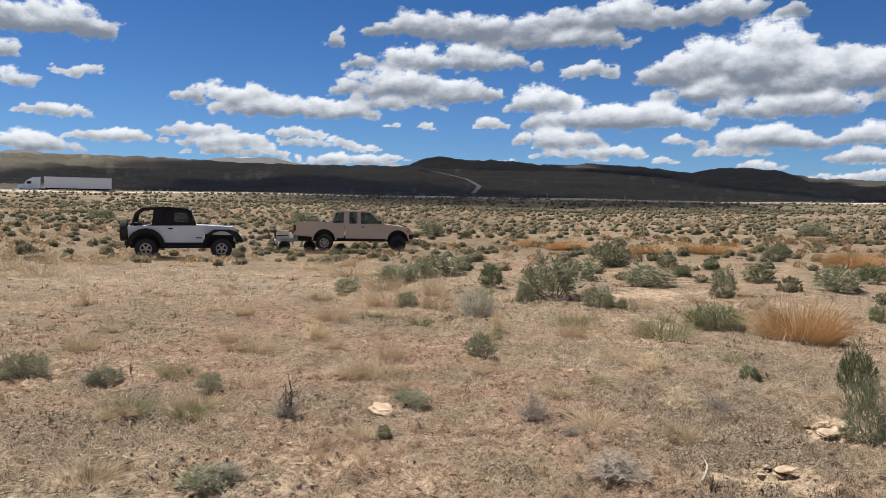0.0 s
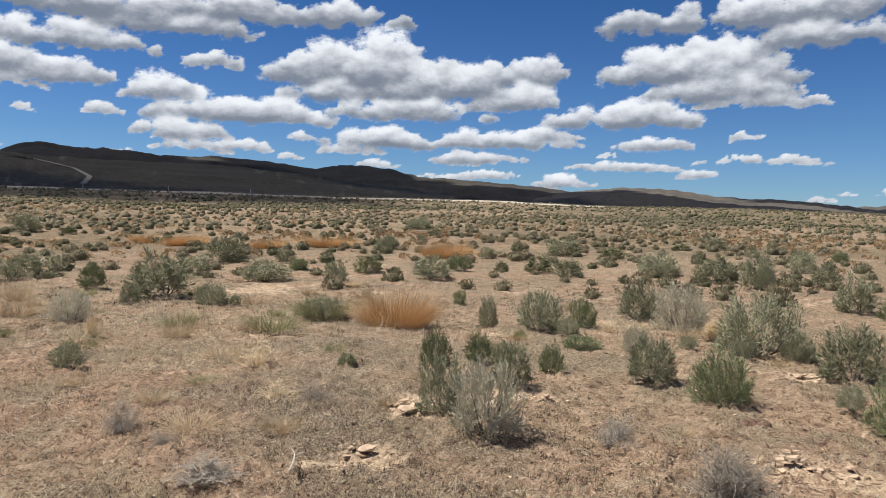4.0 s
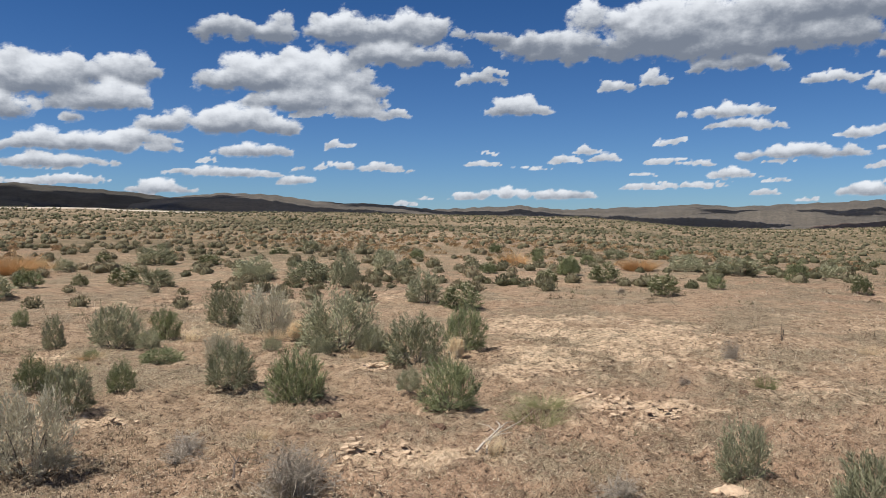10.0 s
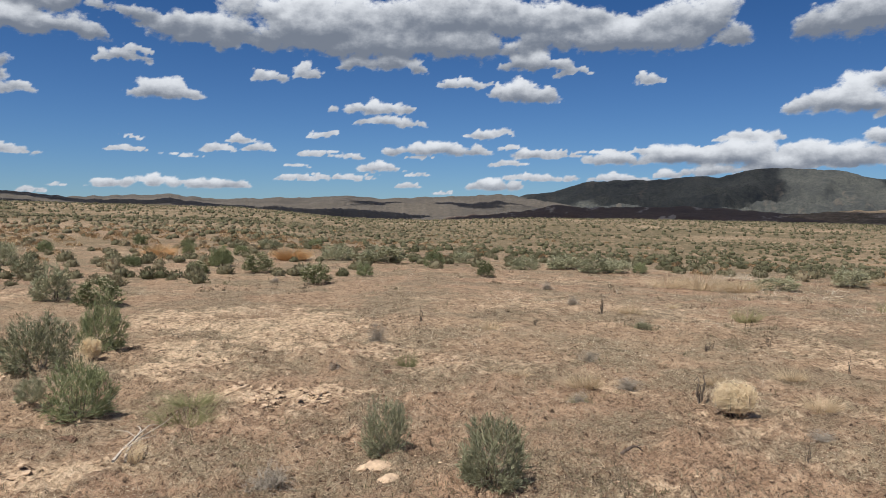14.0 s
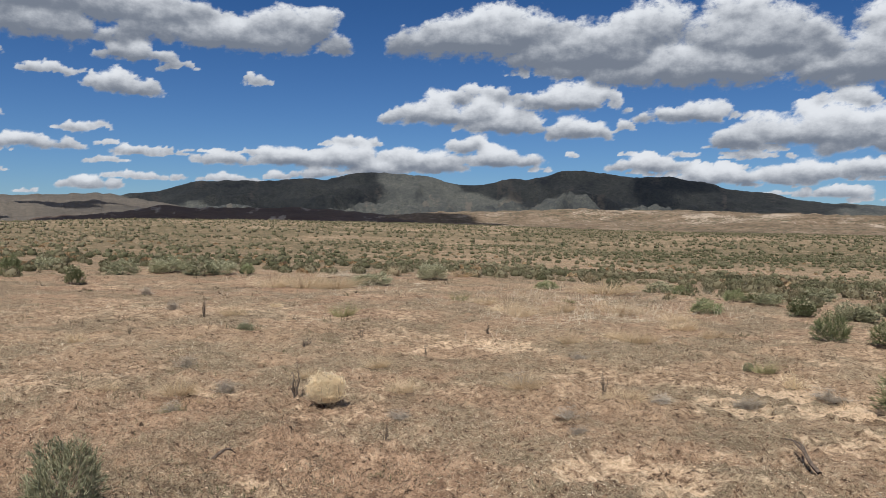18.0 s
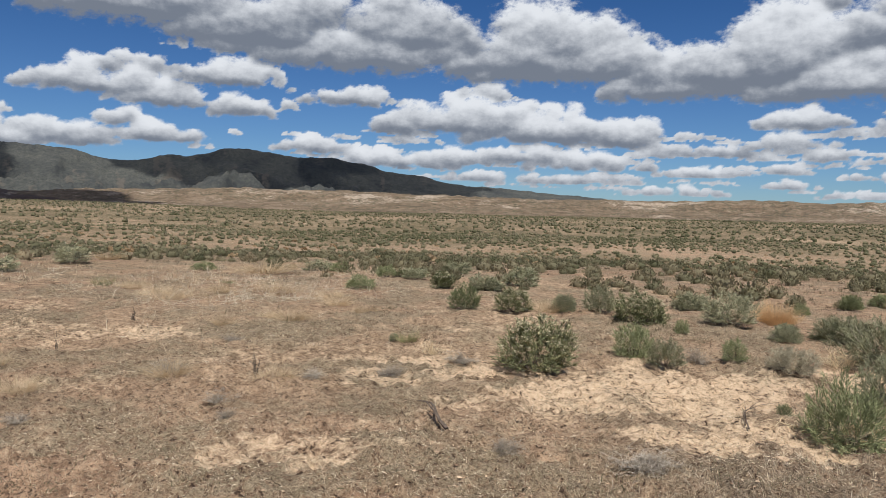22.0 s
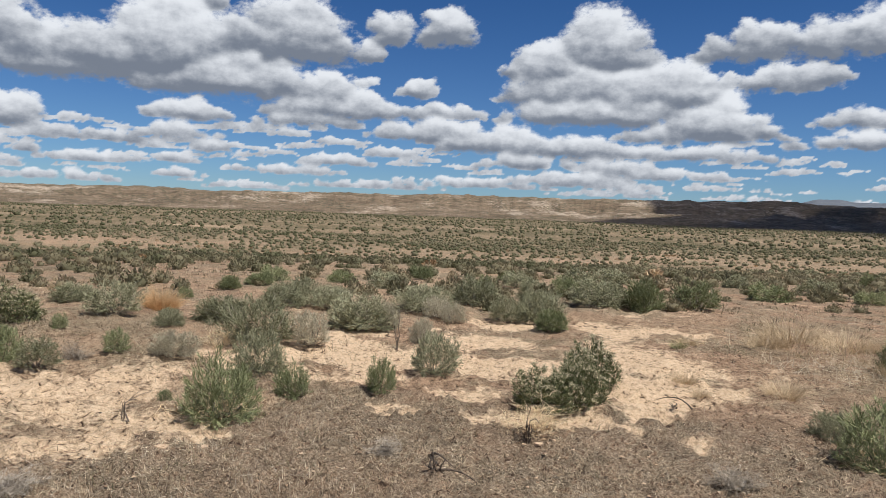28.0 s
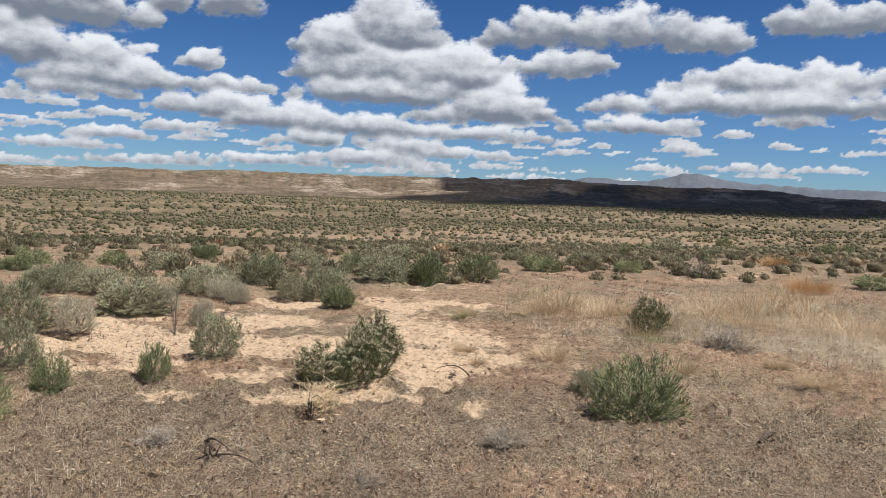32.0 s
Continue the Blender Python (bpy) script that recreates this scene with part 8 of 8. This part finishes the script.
def brush_keep(cover):
    def keep(x, y, r, az):
        zone = np.interp(az, [-40, 0, 40, 70, 85, 100, 125, 150, 205, 222, 235], [0.58, 0.58, 0.55, 0.46, 0.38, 0.42, 0.7, 1.0, 1.0, 0.65, 0.5])
        # open ground close by to the north and east
        clear = np.interp(az, [-40, -5, 5, 40, 70, 80, 118, 128, 200, 208, 220, 235], [23, 21, 15, 13, 15, 23, 24, 15, 11, 14, 17, 20])
        bare = ground_cover(x, y)[0]
        band = 1 - 0.8 * red_band(x, y)
        return cover * zone * band * smooth(r, clear * 0.92, clear * 1.15) * np.clip(1.15 + 1.6 * fbm(x / 9, y / 9 + 4, 3), 0, 1.3) * np.where(bare > 0.75, 0.25, 1)
    return keep


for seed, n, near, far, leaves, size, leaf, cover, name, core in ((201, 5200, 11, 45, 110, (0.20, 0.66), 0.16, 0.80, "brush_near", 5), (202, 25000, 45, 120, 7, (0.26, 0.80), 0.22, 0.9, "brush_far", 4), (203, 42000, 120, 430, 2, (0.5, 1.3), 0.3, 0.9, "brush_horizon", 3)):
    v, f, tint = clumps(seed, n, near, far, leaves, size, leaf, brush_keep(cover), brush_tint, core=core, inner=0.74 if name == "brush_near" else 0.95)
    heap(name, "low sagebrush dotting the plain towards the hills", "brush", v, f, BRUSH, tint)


def grass_zone(x, y, r, az):
    gold = np.exp(-((az - 42) / 30) ** 2) * np.exp(-((r - 44) / 14) ** 2) * 1.6
    west = np.interp(az, [-40, -10, 15, 50, 95, 215, 230], [0.5, 0.5, 0.35, 0.12, 0.15, 0.1, 0.5])
    return np.clip((gold + west) * np.clip(0.6 + 2.0 * fbm(x / 6, y / 6 + 77, 3), 0, 1.2), 0, 1)


v, f, tint = clumps(204, 13000, 22, 90, 44, (0.22, 0.6), 0.22, grass_zone, lambda x, y, r, az: 0.35 + 0.3 * smooth(az, 20, -20) + 0.4 * fbm(x / 12, y / 12, 2), flat=0.55)
heap("dry_grass_plain", "rust and straw dry grass patches across the plain", "dry grass", v, f, DRY, tint)


def blades(seed, n, near, far, tall, wide, lay, keep, tint_of, log=True, curl=0.35, group=1, spread=0.05, bend=True):
    """Thin straws that taper to a tip: standing where lay is 0, lying where it is 1."""
    rng = np.random.default_rng(seed)
    x, y, r, az = (np.repeat(q, group) for q in ring_points(rng, n // group, near, far, log))
    x, y = x + rng.normal(0, spread, len(x)), y + rng.normal(0, spread, len(x))
    k = rng.uniform(0, 1, len(x)) < keep(x, y, r, az)
    x, y, r, az = x[k], y[k], r[k], az[k]
    n = len(x)
    z = surface_height(x, y) + 0.004
    turn = rng.uniform(0, 2 * math.pi, n)
    tilt = np.where(rng.uniform(0, 1, n) < lay, rng.uniform(1.15, 1.60, n), rng.uniform(0.05, 0.8, n))
    L = tall * rng.uniform(0.3, 1.3, n) ** 1.5 * np.clip(r / 9, 0.6, 1)
    W = wide * rng.uniform(0.6, 1.3, n) * np.maximum(1, r / 7)
    way = np.stack([np.sin(tilt) * np.cos(turn), np.sin(tilt) * np.sin(turn), np.cos(tilt)], 1)
    side = unit(np.cross(way, rng.normal(size=(n, 3)))) * (W * 0.5)[:, None]
    foot = np.stack([x, y, z], 1)
    tip = foot + way * L[:, None]
    tint = np.clip(tint_of(x, y, r, az) + rng.normal(0, 0.2, n), 0, 1)
    if not bend:
        tip[:, 2] = np.maximum(tip[:, 2], z)
        return np.stack([foot - side, foot + side, tip], 1).reshape(-1, 3), np.arange(3 * n).reshape(-1, 3), np.repeat(tint, 3)
    mid = foot + way * (L * 0.55)[:, None]
    tip = tip + np.stack([np.cos(turn), np.sin(turn), -0.4 * np.ones(n)], 1) * (L * curl * rng.uniform(0, 1, n))[:, None]
    tip[:, 2] = np.maximum(tip[:, 2], z)
    v = np.stack([foot - side, foot + side, mid + side * 0.8, mid - side * 0.8, tip], 1)
    i = np.arange(n)[:, None] * 5
    f = np.concatenate([i + [0, 1, 2], i + [0, 2, 3], i + [3, 2, 4]], 0)
    return v.reshape(-1, 3), f, np.repeat(tint, 5)


def not_bare(x, y, r, az):
    return np.clip(1.1 - 1.2 * ground_cover(x, y)[0], 0.12, 1) * np.clip(0.65 + 1.5 * fbm(x / 1.7, y / 1.7 + 60, 4), 0.12, 1)


v, f, tint = blades(210, 560000, 1.9, 15, 0.042, 0.0036, 0.80, not_bare, lambda x, y, r, az: 0.42 + 1.1 * fbm(x / 1.3, y / 1.3, 3), bend=False)
heap("straw_litter", "broken straw and fine twigs strewn over the soil", "litter", v, f, BITS, tint)
v, f, tint = blades(211, 190000, 2.2, 34, 0.095, 0.0024, 0.25, lambda x, y, r, az: not_bare(x, y, r, az) * np.clip(0.45 + 2.2 * fbm(x / 3.3 + 2, y / 3.3, 3), 0.06, 1) * np.interp(az, [-40, 30, 70, 230], [1, 0.85, 0.6, 0.8]),
                    lambda x, y, r, az: 0.62 + 0.7 * fbm(x / 2.3 + 8, y / 2.3, 3), group=16, spread=0.06)
heap("dry_stubble", "thin tufts of short dry grass on the soil", "dry grass", v, f, STUB, tint)
v, f, tint = blades(212, 90000, 2.2, 30, 0.07, 0.0042, 0.25, lambda x, y, r, az: not_bare(x, y, r, az) * np.clip(0.3 + 3.0 * fbm(x / 2.1 + 50, y / 2.1, 3), 0.04, 1), lambda x, y, r, az: 0.40 + 0.5 * fbm(x / 2, y / 2, 2), group=22, spread=0.05)
heap("low_forbs", "small grey-green weeds low on the soil", "weeds", v, f, BRUSH, tint)


WEED = tint_material("old_weed_stem", ((0.0, (0.060, 0.044, 0.032)), (0.4, (0.15, 0.112, 0.078)), (0.7, (0.26, 0.215, 0.145)), (1.0, (0.42, 0.36, 0.24))), 0.1)
v, f, tint = blades(214, 300000, 2.0, 26, 0.060, 0.0046, 0.45, lambda x, y, r, az: not_bare(x, y, r, az) * np.clip(0.4 + 2.6 * fbm(x / 2.6 + 70, y / 2.6, 4), 0.06, 1), lambda x, y, r, az: 0.42 + 1.0 * fbm(x / 0.9, y / 0.9 + 33, 3), group=24, spread=0.035, bend=False)
heap("dead_weeds", "small dark clumps of last year's dead weeds", "weeds", v, f, WEED, tint)


# stands of pale grass: bearing, distance, spread of both, how thick
STANDS = [(214, 10.5, 7, 2.2, 0.9), (222, 9.0, 7, 2.4, 0.9), (207, 9.5, 3, 1.2, 0.5), (104, 21, 5, 2.5, 0.8), (-24, 17, 9, 4, 0.25), (7, 10, 6, 1.8, 0.45), (-26, 7, 5, 1.6, 0.12), (1, 7.0, 7, 1.0, 0.3),
          (22, 8.0, 5, 1.2, 0.25), (119, 14, 6, 2.6, 0.55), (127, 12, 4, 1.6, 0.4), (130, 17, 3, 1.5, 0.5), (-8, 14, 8, 2, 0.15)]


def straw_field(x, y, r, az):
    total = 0.0
    for a, d, wide, deep, thick in STANDS:
        total = total + thick * np.exp(-((az - a) / wide) ** 2) * np.exp(-((r - d) / deep) ** 2)
    return np.clip(total * np.clip(0.55 + 3.4 * fbm(x / 1.1, y / 1.1 + 21, 3), 0, 1.4), 0, 1)


v, f, tint = blades(213, 900000, 4.5, 25, 0.17, 0.0030, 0.60, straw_field, lambda x, y, r, az: 0.72 + 0.9 * fbm(x / 1.1 + 4, y / 1.1, 3), group=18, spread=0.09)
heap("straw_field", "dense stand of pale dry grass on the plain", "dry grass", v, f, STUB, tint)


def clods(seed, n, near, far, size, keep):
    rng = np.random.default_rng(seed)
    x, y, r, az = ring_points(rng, n, near, far, True)
    k = rng.uniform(0, 1, n) < keep(x, y, r, az)
    x, y = x[k], y[k]
    n = len(x)
    s = size[0] + (size[1] - size[0]) * rng.uniform(0, 1, n) ** 3
    z = surface_height(x, y)
    shape = np.array([[1, 0, 0], [0, 1, 0], [-1, 0, 0], [0, -1, 0], [0.6, 0.6, 0.55], [-0.6, 0.55, 0.6], [-0.55, -0.6, 0.5], [0.6, -0.55, 0.6]])
    v = shape[None] * s[:, None, None] * rng.uniform(0.6, 1.3, (n, 8, 3)) * np.array([1, 1, 0.8])
    a = rng.uniform(0, 6.28, n)
    c, d = np.cos(a)[:, None], np.sin(a)[:, None]
    v = np.stack([v[..., 0] * c - v[..., 1] * d, v[..., 0] * d + v[..., 1] * c, v[..., 2] * 0.7], -1) + np.stack([x, y, z - 0.003], -1)[:, None]
    i = np.arange(n)[:, None] * 8
    f = np.concatenate([i + q for q in ([0, 1, 5, 4], [1, 2, 6, 5], [2, 3, 7, 6], [3, 0, 4, 7], [4, 5, 6, 7])], 0)
    return v.reshape(-1, 3), f, np.repeat(rng.uniform(0, 1, n), 8)


EARTH = tint_material("earth_clod", ((0.0, (0.20, 0.13, 0.085)), (0.5, (0.38, 0.26, 0.17)), (1.0, (0.62, 0.46, 0.32))), 0.0)
v, f, tint = clods(220, 52000, 1.8, 14, (0.004, 0.015), lambda x, y, r, az: np.clip(0.4 + 1.5 * fbm(x / 1.2, y / 1.2 + 5, 3), 0.05, 1))
heap("soil_clods", "small crumbled clods of dry earth", "clods", v, f, EARTH, tint)
